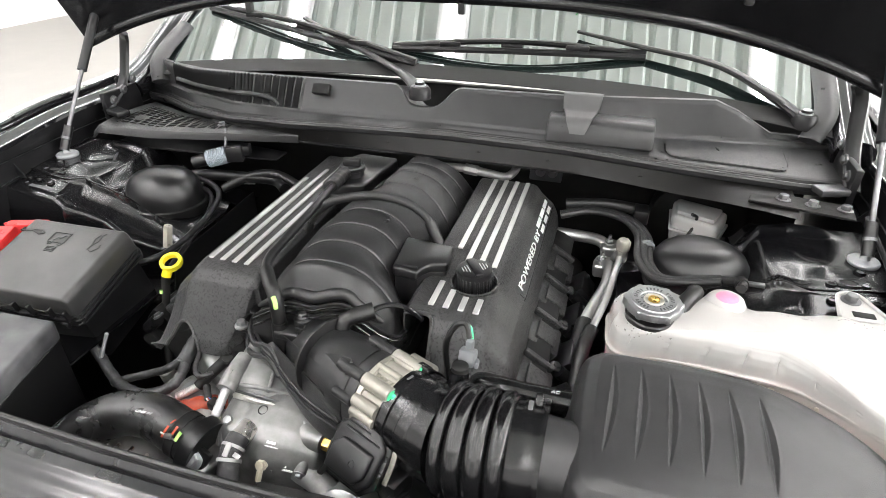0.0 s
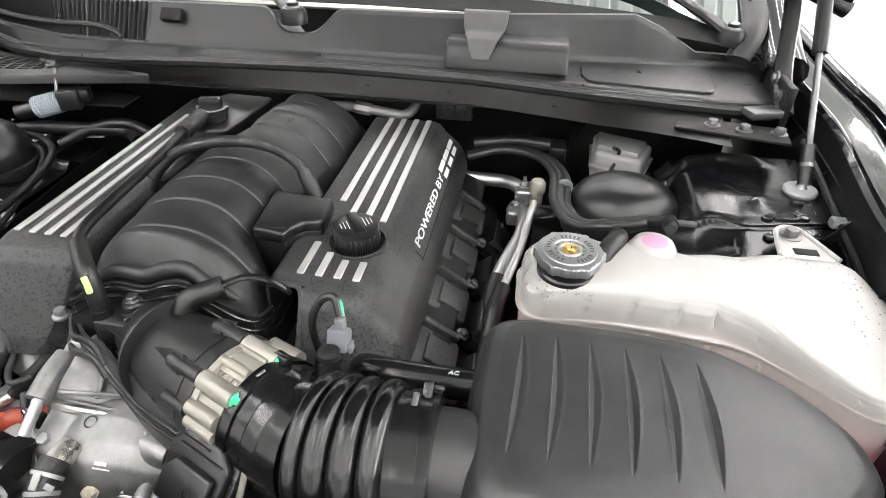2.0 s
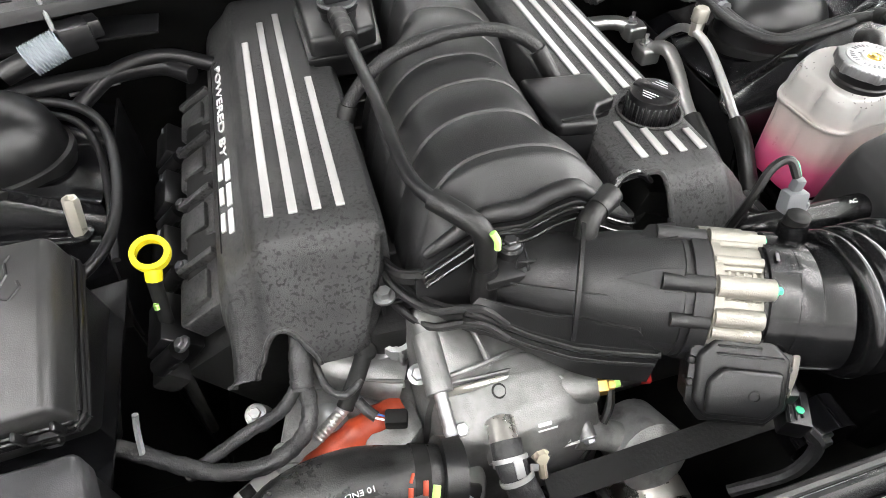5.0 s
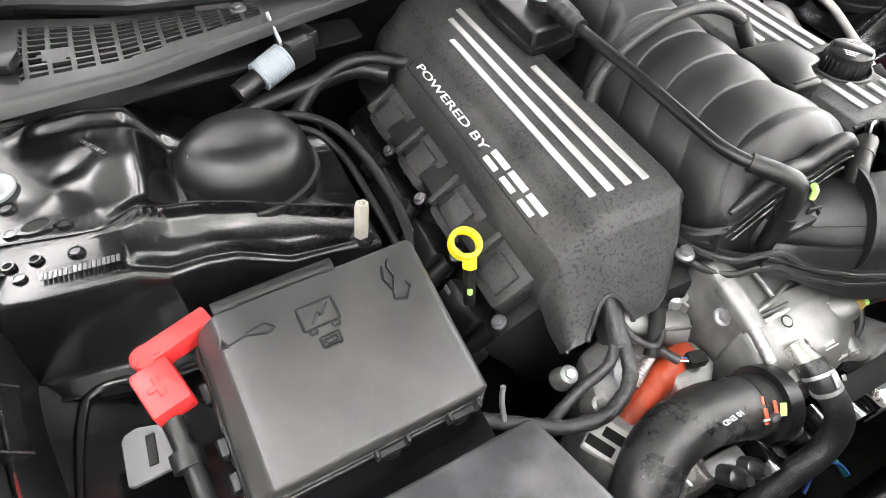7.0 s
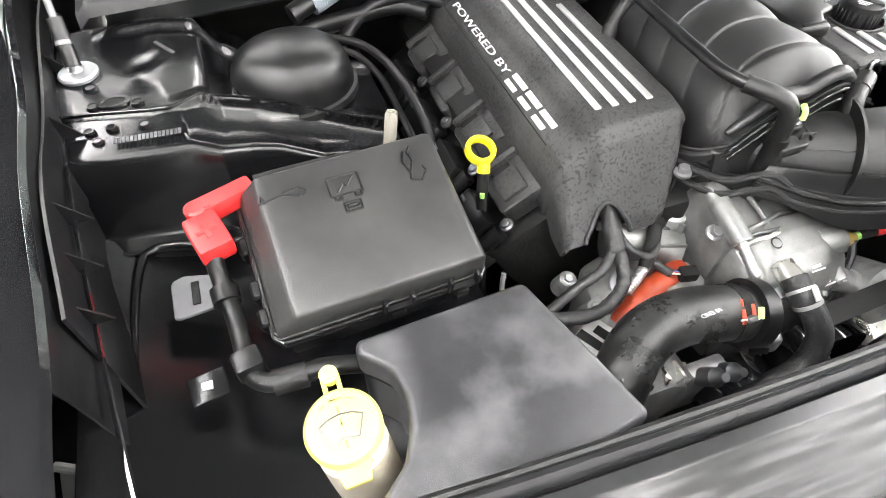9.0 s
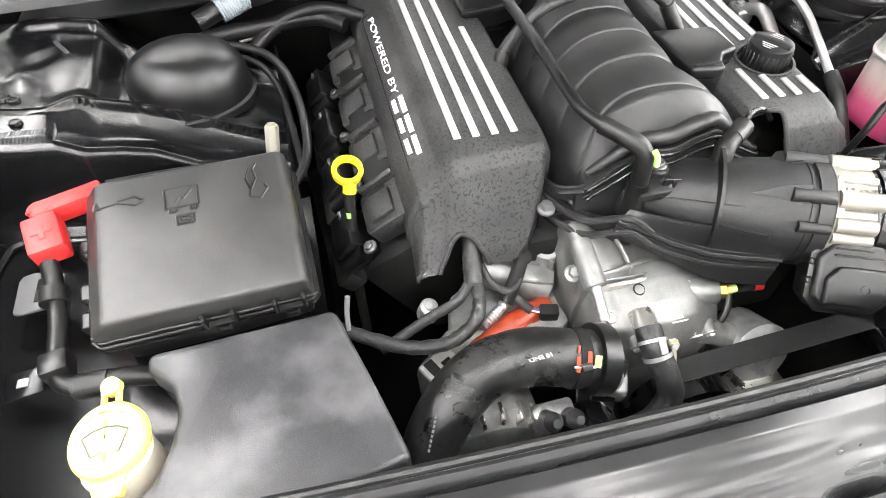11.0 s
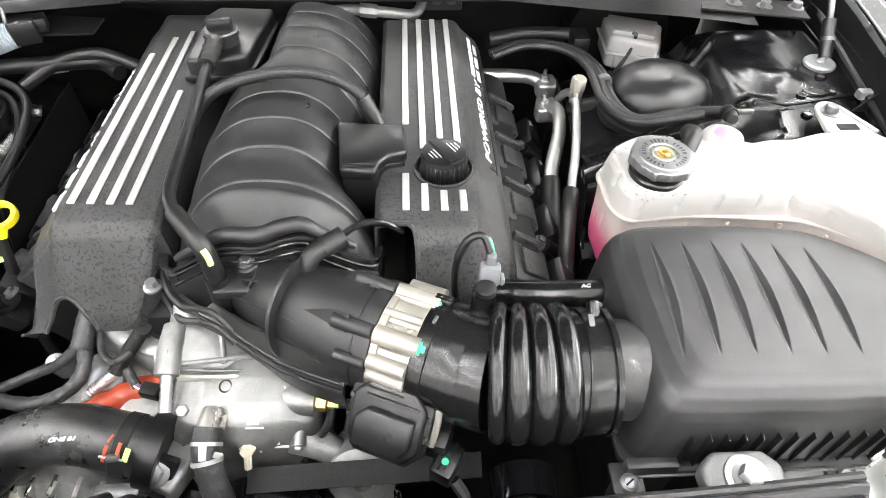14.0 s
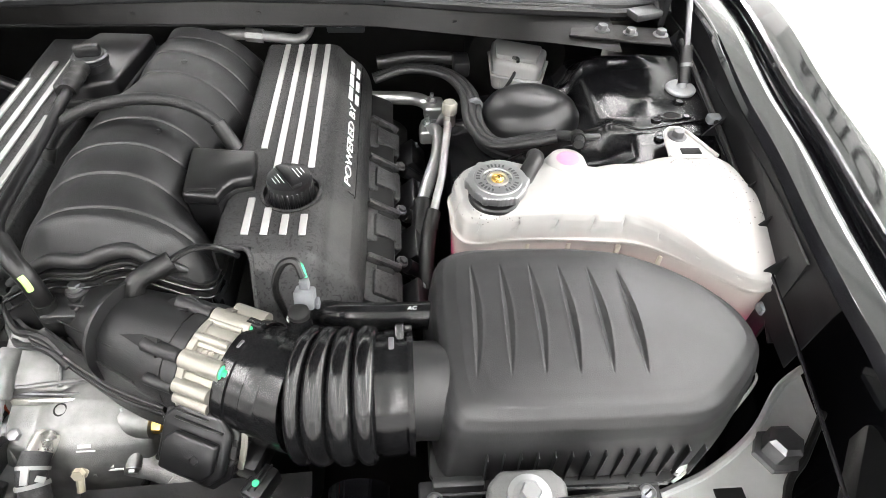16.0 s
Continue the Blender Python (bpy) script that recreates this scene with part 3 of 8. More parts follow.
def cowl_fn(u, v):
    """Plastic scuttle: doubly beaded front lip, flat shelf, then the raised wall up to the glass."""
    x = -0.75 + 1.50 * u
    yl, zl, yb, yt, zt = (lerp_table(t, x) for t in (LIPY, LIPZ, BASEY, TOPY, TOPZ))
    zb = lerp_table([(-0.76, 0.992), (0.36, 0.998), (0.45, 0.993), (0.64, 0.984), (0.76, 0.978)], x)
    notch = math.exp(-((x + 0.012) / 0.048) ** 4)
    zt -= (zt - 1.022) * notch
    yt -= 0.03 * notch
    sec = [(0, yl + 0.004, zl - 0.018), (0.05, yl - 0.004, zl - 0.008), (0.09, yl - 0.005, zl - 0.001), (0.12, yl - 0.002, zl + 0.0035), (0.17, yl + 0.004, zl + 0.002), (0.20, yl + 0.007, zl - 0.005),
           (0.23, yl + 0.010, zl - 0.004), (0.26, yl + 0.012, zl + 0.004), (0.30, yl + 0.016, zl + 0.006), (0.45, yb - 0.004, zb - 0.001), (0.48, yb, zb + 0.002), (0.52, yb + 0.003, zb + 0.008),
           (0.78, yt - 0.004, zt - 0.006), (0.82, yt, zt), (0.86, yt + 0.007, zt + 0.001), (0.90, yt + 0.013, zt - 0.005), (1.0, yt + 0.10, zt - 0.03)]
    y, z = lerp_table([(p[0], p[1]) for p in sec], v), lerp_table([(p[0], p[2]) for p in sec], v)
    if -0.66 < x < -0.275 and 0.50 < v < 0.82:
        y += 0.0045 * (1 if (x * 112) % 1 < 0.5 else -1)
    return (x, y, z)


cowl = thing("scuttle_panel", (0, 0.45, 0.97), "weathered dark grey plastic scuttle panel below the windscreen", "scuttle panel")
part("panel", sheet(cowl_fn, 420, 100, thick=0.002), COWLPLASTIC, cowl, angle=28)
part("front_seal", tube([(x, lerp_table(LIPY, x) + 0.0085, lerp_table(LIPZ, x) + 0.001) for x in [-0.70 + 0.07 * k for k in range(20)]], 0.0035, 8, 4), RUBBER, cowl, "black rubber bonnet seal in the lip")
part("drip_rail", tube([(-0.63, 0.512, 1.018), (-0.55, 0.483, 1.016), (-0.46, 0.457, 1.018), (-0.38, 0.452, 1.018), (-0.34, 0.450, 1.010), (-0.33, 0.446, 1.0)], 0.005, 8, 8), COWLPLASTIC, cowl)
for px in (-0.60, -0.36):
    part("pocket", rbox((px, lerp_table(BASEY, px) + 0.014, 1.016), (0.022, 0.014, 0.014), 0.002), MATTBLACK, cowl)
part("pocket", rbox((-0.232, 0.458, 1.040), (0.038, 0.012, 0.022), 0.002, rx=-40), FLANGE, cowl)
box = [(0.424, 0.990), (0.430, 1.010), (0.438, 1.024), (0.450, 1.031), (0.486, 1.033), (0.486, 0.990)]
part("catch_box", prism([(x, y) for x, y in box], 0.237, 0.428, 0.004, 3, Matrix(((0, 0, 1, 0), (1, 0, 0, 0), (0, 1, 0, 0), (0, 0, 0, 1)))), COWLPLASTIC, cowl, "raised moulded box")


def tongue(u, v):
    y = lerp_table([(0, 0.512), (0.12, 0.498), (0.55, 0.470), (0.75, 0.440), (0.85, 0.432), (1, 0.427)], v)
    z = lerp_table([(0, 1.059), (0.12, 1.0595), (0.55, 1.0375), (0.75, 1.031), (0.85, 1.022), (1, 1.008)], v)
    return (0.293 + (u - 0.5) * lerp_table([(0, 0.074), (0.5, 0.066), (1, 0.026)], v), y, z)


part("catch_tongue", sheet(tongue, 10, 24, thick=0.003), FLANGEGREY, cowl, "paler flat tongue")


def lid_shelf(u, v):
    x = 0.452 + 0.205 * u
    k = 0.12 + 0.82 * v
    inset = max(0.0, abs(u - 0.5) * 2 - 0.90) / 0.10
    k += (0.53 - k) * inset * inset * 0.55
    y0, y1 = lerp_table(LIPY, x) + 0.016, lerp_table(BASEY, x) - 0.004
    z0, z1 = lerp_table(LIPZ, x) + 0.006, lerp_table([(0.36, 0.998), (0.45, 0.993), (0.64, 0.984), (0.76, 0.978)], x) - 0.001
    return (x, y0 + (y1 - y0) * k, z0 + (z1 - z0) * k + 0.0032)


part("access_lid", sheet(lid_shelf, 40, 12, thick=0.005), COWLPLASTIC, cowl, "flat access lid with a rounded outline")
rim = [lid_shelf(k / 12, 0) for k in range(13)] + [lid_shelf(1, k / 4) for k in range(1, 5)] + [lid_shelf(1 - k / 12, 1) for k in range(1, 13)] + [lid_shelf(0, 1 - k / 4) for k in range(1, 5)]
part("lid_gap", tube([Vector(p) - Vector((0, 0, 0.0026)) for p in rim], 0.0022, 6, 2), MATTBLACK, cowl)

steel = thing("cowl_beam", (0, 0.41, 0.93), "black steel cowl flange with bolts under the scuttle", "steel flange")


def flange(u, v):
    x = -0.50 + 1.16 * u
    y0, z0 = lerp_table(LIPY, x) + 0.001, lerp_table(LIPZ, x) - 0.012
    y1 = lerp_table([(-0.5, 0.42), (-0.15, 0.405), (0.12, 0.402), (0.28, 0.400), (0.48, 0.365), (0.605, 0.345), (0.66, 0.34)], x)
    z1 = lerp_table([(-0.5, 0.935), (-0.15, 0.946), (0.28, 0.945), (0.48, 0.942), (0.66, 0.948)], x)
    k = v if v < 0.9 else 0.9
    return (x, y0 + (y1 - y0) * k + (0.008 * (v - 0.9) / 0.1 if v > 0.9 else 0.0), z0 + (z1 - z0) * k)


part("flange", sheet(flange, 80, 20, thick=0.002), FLANGE, steel, angle=30)
part("flange_edge", tube([Vector(flange(k / 30, 0.9)) for k in range(31)], 0.0018, 6, 2), FLANGE, steel)
part("under_wall", sheet(lambda u, v: (-0.62 + 1.27 * u, 0.43 + 0.2 * v, 0.93 - 0.05 * v), 30, 6, thick=0.002), MATTBLACK, steel)
part("bolt_plate", prism([(0.585, 0.350), (0.735, 0.318), (0.742, 0.37), (0.60, 0.395)], 0.950, 0.954, 0.001, 1), FLANGE, steel)
for bx, by, bz in ((0.681, 0.354, 0.954), (0.727, 0.350, 0.954), (0.640, 0.366, 0.954)):
    part("bolt", bolt((bx, by, bz), 0.008, 0.009), STEEL, steel, "zinc flange bolt")
for hx in (-0.205, -0.07, 0.115, 0.248, 0.414):
    fx = (hx + 0.50) / 1.16
    part("hole", lathe([(0.004, 0), (0.004, 0.001)], 12, Matrix.Translation(Vector(flange(fx, 0.5)) + Vector((0, -0.0012, 0.0))) @ pose(0, 0, 0, 88, 0, 0)), MATTBLACK, steel)

# intake grille on the passenger side, reaching forward over the bay
vent = thing("air_intake_grille", (-0.55, 0.36, 0.94), "grey plastic air intake cover with rows of square holes", "intake grille")


def vent_top(u, v):
    x = -0.735 + 0.465 * u
    ya = lerp_table([(-0.735, 0.334), (-0.585, 0.338), (-0.50, 0.356), (-0.42, 0.374), (-0.27, 0.404)], x)
    yb = lerp_table([(-0.735, 0.53), (-0.60, 0.472), (-0.45, 0.44), (-0.27, 0.418)], x)
    z = 0.952 + 0.006 * math.sin(v * math.pi) - 0.013 * max(0.0, 1 - v / 0.06) ** 2 - 0.012 * max(0.0, 1 - u / 0.03)
    return (x, ya + (yb - ya) * v, z)


def vent_keep(u, v):
    a, c = u * 100, v * 50
    slant = 0.20 + 0.30 * max(0.0, u - 0.30)
    inside = 0.09 < u < 0.66 and slant < v < 0.84 and not ((u - 0.17) ** 2 * 9 + (v - 0.42) ** 2 * 2 < 0.012)
    return not (inside and int(a) % 5 != 0 and int(c) % 4 != 0)


part("grid", sheet(vent_top, 100, 50, vent_keep, thick=0.004), COWLPLASTIC, vent, angle=30)
# Dark sheet under the grid stands for the shade behind its holes.
part("dark_backing", sheet(lambda u, v: (-0.715 + 0.40 * u, 0.36 + 0.02 * u + 0.12 * v * (1 - 0.6 * u), 0.905), 4, 4, thick=0.003), BAYDARK, vent)
part("bolt", bolt((-0.455, 0.412, 0.957), 0.007, 0.007), STEEL, vent, "dark steel screw")


def wind_fn(u, v):
    x = -0.74 + 1.48 * u
    y = 0.60 + 0.05 * (1 - (x / 0.74) ** 2) + 0.75 * v - 0.06 * (x / 0.74) ** 2
    return (x, y, 1.03 + 0.40 * v - 0.02 * (x / 0.74) ** 4)


screen = thing("windscreen", (0, 0.7, 1.0), "dark glossy raked windscreen glass with a black lower band", "windscreen")
part("pane", sheet(wind_fn, 48, 24, thick=0.004), GLASS, screen)
part("lower_band", sheet(lambda u, v: Vector(wind_fn(u, -0.01 + 0.05 * v)) + Vector((0, -0.003, 0.005)), 48, 2, thick=0.002), MATTBLACK, screen, "black ceramic band")
# Bright reflection in the glass, drawn as a white patch with a green edge.
glare_patch = thing("painted_reflection", (0.45, 0.86, 1.15), "white patch with a green edge painted as a reflection on the windscreen", "paper sheet")
part("sheet", sheet(lambda u, v: Vector(wind_fn(0.66 + 0.035 * v + (0.20 + 0.02 * v) * u, 0.30 + 0.16 * v - 0.03 * u)) + Vector((0, -0.003, 0.006)), 12, 6, thick=0.0006), LABEL, glare_patch)
part("edge", sheet(lambda u, v: Vector(wind_fn(0.66 + 0.035 * v - 0.003 + 0.005 * u, 0.30 + 0.16 * v)) + Vector((0, -0.0035, 0.0068)), 2, 6, thick=0.0006), GREENFRAME, glare_patch, "green edge of the painted reflection")
for s in S:
    p = thing("windscreen_pillar", (s * 0.77, 0.8, 1.0), "gloss black pillar beside the windscreen", "pillar", "windscreen pillars")
    part("skin", tube([(s * 0.765, 0.50, 0.99), (s * 0.765, 0.60, 1.03), (s * 0.755, 0.85, 1.17), (s * 0.72, 1.35, 1.42)], 0.035, 12, 8), PAINT, p)
    part("trim", tube([(s * 0.70, 0.535, 1.0), (s * 0.725, 0.58, 1.045), (s * 0.728, 0.7, 1.10)], 0.02, 10, 8, squash=0.5), COWLPLASTIC, p, "grey plastic corner trim")


def wiper(pivot, knee, tip, blade0, blade1):
    w = thing("windscreen_wiper", pivot, "black wiper arm with a slim rubber blade on the glass", "wiper", "windscreen wipers")
    P, K, T = Vector(pivot), Vector(knee), Vector(tip)
    part("pivot_nut", lathe([(0.022, -0.012), (0.022, 0.004), (0.017, 0.012), (0.010, 0.013), (0.010, 0.020), (0.0, 0.021)], 24, Matrix.Translation(P)), BAYDARK, w)
    part("nut", bolt(P + Vector((0, 0, 0.014)), 0.008, 0.008), ZINC, w, "zinc nut")
    part("arm", tube([P, P.lerp(K, 0.35) + Vector((0, 0, 0.006)), K, K.lerp(T, 0.5), T], 0.0125, 10, 8, squash=0.6, rf=lambda k: 1.25 - 0.75 * k), BAYDARK, w)
    A, B = Vector(blade0), Vector(blade1)
    part("blade_spine", tube([A, A.lerp(B, 0.5) + Vector((0, -0.012, 0.018)), B], 0.0085, 8, 10, squash=0.8), BAYDARK, w)
    part("rubber_blade", tube([A + Vector((0, -0.008, -0.006)), A.lerp(B, 0.5) + Vector((0, -0.022, 0.0)), B + Vector((0, -0.008, -0.006))], 0.0075, 6, 10), BAYDARK, w)
    for k in (0.25, 0.5, 0.75):
        c = A.lerp(B, k) + Vector((0, -0.014, 0.008))
        part("bridge", rbox(c, (0.05, 0.012, 0.014), 0.004), BAYDARK, w)


def on_glass(x, y, up=0.022):
    v = (y - 0.60 - 0.05 * (1 - (x / 0.74) ** 2) + 0.06 * (x / 0.74) ** 2) / 0.75
    return (x, y, 1.03 + 0.40 * max(v, -0.05) - 0.02 * (x / 0.74) ** 4 + up)


wiper((-0.025, 0.478, 1.046), on_glass(-0.14, 0.635, 0.024), on_glass(-0.42, 0.76, 0.016), on_glass(-0.69, 0.77, 0.010), on_glass(-0.10, 0.68, 0.010))
wiper((0.69, 0.565, 1.028), on_glass(0.54, 0.67, 0.026), on_glass(0.25, 0.78, 0.016), on_glass(-0.17, 0.72, 0.010), on_glass(0.40, 0.725, 0.010))


def bonnet_fn(u, v):
    """Open bonnet, rear edge over the scuttle, rising forward above the bay."""
    x = -0.80 + 1.60 * u
    edge = 1.212 - 0.12 * abs(x / 0.8) ** 3
    y = 0.52 - 0.06 * abs(x / 0.8) ** 2 - 0.62 * v
    z = edge + 1.10 * v + 0.05 * math.sin(math.pi * v)
    b = 0.012 * math.sin(u * math.pi * 3) * math.sin(v * 8)
    return (x, y - b, z + b)


hood = thing("bonnet", (0, 0.5, 1.2), "open black bonnet seen from its underside", "bonnet")
part("inner_panel", sheet(bonnet_fn, 60, 40, thick=0.012), BAYPAINT, hood)
part("rear_bead", tube([bonnet_fn(u / 20, 0.006) for u in range(21)], 0.012, 10, 4), BAYPAINT, hood)
for u, v in ((0.53, 0.0), (0.25, 0.0), (0.83, 0.06)):
    part("bump_stop", rbox(Vector(bonnet_fn(u, v)) + Vector((0, -0.004, -0.012)), (0.014, 0.014, 0.022), 0.003), RUBBER, hood)

for s in S:
    h = part("hinge", tube([(s * 0.745, 0.40, 0.965), (s * 0.75, 0.47, 1.01), (s * 0.745, 0.50, 1.09), (s * 0.73, 0.49, 1.12)], 0.013, 8, 8, squash=0.5), BAYDARK, hood, "black pressed steel hinge arm")
    part("hinge_plate", rbox((s * 0.745, 0.45, 0.975), (0.012, 0.11, 0.06), 0.003), BAYDARK, h)
    for k in range(3):
        part("bolt", bolt((s * 0.738, 0.42 + 0.035 * k, 0.985 + 0.015 * k), 0.007, 0.006, (-s, 0, 0)), STEEL, h)
    part("tongue", rbox((s * 0.715, 0.40, 0.965), (0.05, 0.03, 0.012), 0.003, rz=20 * s), STEEL if s > 0 else BAYDARK, h)

# ---- front cross panel ----
bar = thing("front_panel", (0, -0.36, 0.86), "gloss black plastic panel over the radiator with flowing ridges", "radiator panel")


def bar_fn(u, v):
    x = -0.62 + 1.14 * u
    bow = -0.327 + 0.03 * (x / 0.7) ** 2
    ty = [(0, 0.008), (0.05, 0.007), (0.09, 0.003), (0.13, -0.002), (0.16, -0.005), (0.20, -0.009), (0.24, -0.012), (0.32, -0.022), (0.38, -0.028), (0.78, -0.078), (0.84, -0.084), (0.90, -0.088), (1, -0.092)]
    tz = [(0, -0.04), (0.05, 0.0), (0.09, 0.003), (0.13, -0.003), (0.16, -0.010), (0.20, -0.010), (0.24, -0.001), (0.32, -0.001), (0.38, -0.004), (0.78, -0.026), (0.84, -0.032), (0.90, -0.044), (1, -0.10)]
    z = 0.868 + lerp_table(tz, v)
    if 0.36 < v < 0.82:
        k = math.sin((v - 0.36) / 0.46 * math.pi)
        z += 0.0007 * math.sin((v - 0.36) * 54 + 0.5 * math.sin(x * 4)) * k
        z += 0.0012 * math.exp(-((x - 0.01) / 0.035) ** 2) * math.sin((v - 0.3) * 50) * k
        z -= 0.03 * math.exp(-((x - 0.0) / 0.026) ** 4) * smooth((v - 0.66) / 0.1)
    return (x, bow + lerp_table(ty, v), z)


part("moulding", sheet(bar_fn, 110, 120, thick=0.003), BARPLASTIC, bar)
part("lip_seal", tube([(x, -0.317 + 0.03 * (x / 0.7) ** 2, 0.872) for x in (-0.62, -0.4, -0.1, 0.2, 0.4, 0.52)], 0.004, 8, 8), RUBBER, bar, "thin rubber lip")
# Thin line in a brighter colour along the panel's lip.
part("bright_line", tube([(x, -0.3225 + 0.03 * (x / 0.7) ** 2, 0.8725) for x in (-0.62, -0.4, -0.1, 0.2, 0.4, 0.52)], 0.0008, 6, 8), ZINC, bar, "thin bright edge line")
part("skirt", sheet(lambda u, v: (-0.62 + 1.14 * u, -0.318 + 0.03 * ((-0.62 + 1.14 * u) / 0.7) ** 2, 0.85 - 0.6 * v), 40, 6, thick=0.003), MATTBLACK, bar)
part("outer_cover", sheet(lambda u, v: (-0.62 + 1.14 * u, -0.435 + 0.06 * ((-0.62 + 1.14 * u) / 0.72) ** 2 - 0.25 * v, 0.838 - 0.07 * v - 0.3 * max(0, v - 0.7)), 40, 20, thick=0.004), OUTERPAINT, bar, "pale painted outer cover")
part("gap_floor", sheet(lambda u, v: (-0.62 + 1.14 * u, -0.40 - 0.06 * v, 0.79), 30, 3, thick=0.003), MATTBLACK, bar)
for cx in (-0.45, -0.2, 0.16, 0.33):
    part("clip", rbox((cx, -0.428, 0.838), (0.024, 0.012, 0.012), 0.003), SILVERPLATE, bar, "small bright clip")

# ---- the engine ----
block = thing("engine_block", (0, 0.2, 0.45), "dark cast engine block deep in the bay", "engine block")
part("casting", rbox((0, 0.2, 0.52), (0.34, 0.56, 0.5), 0.02), STEEL, block)
for s in S:
    part("bank", rbox((s * 0.21, 0.22, 0.69), (0.2, 0.47, 0.2), 0.02, ry=30 * s), MATTBLACK, block)
part("valley", rbox((0.0, 0.18, 0.76), (0.3, 0.5, 0.08), 0.01), MATTBLACK, block)
for s in S:
    part("cylinder_head", rbox((s * 0.235, 0.22 - 0.01 * s, 0.79), (0.15, 0.43, 0.07), 0.01, ry=18 * s), MATTBLACK, block)


def cover_surface(s):
    """Ignition coil cover: flat top, sloped outer flank, steep front apron."""
    A = [(0.0, 0.113, -0.055), (0.10, 0.115, -0.008), (0.14, 0.121, -0.001), (0.2, 0.135, 0.0), (0.48, 0.219, 0.0), (0.52, 0.2265, -0.003), (0.56, 0.2325, -0.009), (0.61, 0.239, -0.0185), (0.66, 0.244, -0.0235),
         (0.80, 0.2630, -0.0400), (0.84, 0.2690, -0.050), (0.88, 0.2735, -0.0605), (0.94, 0.2765, -0.072), (0.97, 0.2785, -0.085), (1.0, 0.280, -0.105)]
    V = [(0.0, 0.446, -0.05), (0.03, 0.444, -0.008), (0.05, 0.438, 0.0), (0.55, 0.0, 0.0), (0.585, -0.022, -0.004), (0.62, -0.036, -0.016), (0.68, -0.052, -0.045), (0.85, -0.080, -0.092), (1.0, -0.088, -0.112)]
    off = -0.010 * s

    def fn(u, v):
        a, da = lerp_table([(p[0], p[1]) for p in A], u), lerp_table([(p[0], p[2]) for p in A], u)
        y, dz = lerp_table([(p[0], p[1]) for p in V], v), lerp_table([(p[0], p[2]) for p in V], v)
        k = max(0.0, min(1.0, (v - 0.60) / 0.4))
        inner = 0.118 + 0.05 * k
        a = a if k == 0 else inner + (a - 0.113) * (0.296 - inner) / 0.187
        if v > 0.3:
            drop = da * (1 - k) + dz
        elif dz < 0:
            drop = min(da, dz)
        else:
            drop = da
        z = 0.900 + drop
        return (s * a, y + off, z)
    return fn


def cover_at(s, a, v):
    """The place on the cover that lies a from the car's middle, at v along it."""
    fn = cover_surface(s)
    lo, hi = 0.0, 1.0
    for _ in range(20):
        mid = (lo + hi) / 2
        lo, hi = (mid, hi) if abs(fn(mid, v)[0]) < a else (lo, mid)
    return fn(lo, v)


def cover_mesh(s):
    """The cover's skin, with the arched notch and the hole for the filler cut out."""
    fn = cover_surface(s)

    def keep(u, v):
        x, y, z = fn(u, v)
        a = abs(x)
        if v > 0.57:
            if s > 0 and a < 0.160 and v > 0.57:
                return False
            return ((a - 0.226) / 0.029) ** 2 + ((v - 1.02) / 0.24) ** 2 > 1
        if s > 0 and (x - 0.194) ** 2 + (y - 0.062) ** 2 < 0.0335 ** 2 and u > 0.15:
            return False
        return True
    return sheet(fn, 110, 150, keep, thick=-0.003 * s)


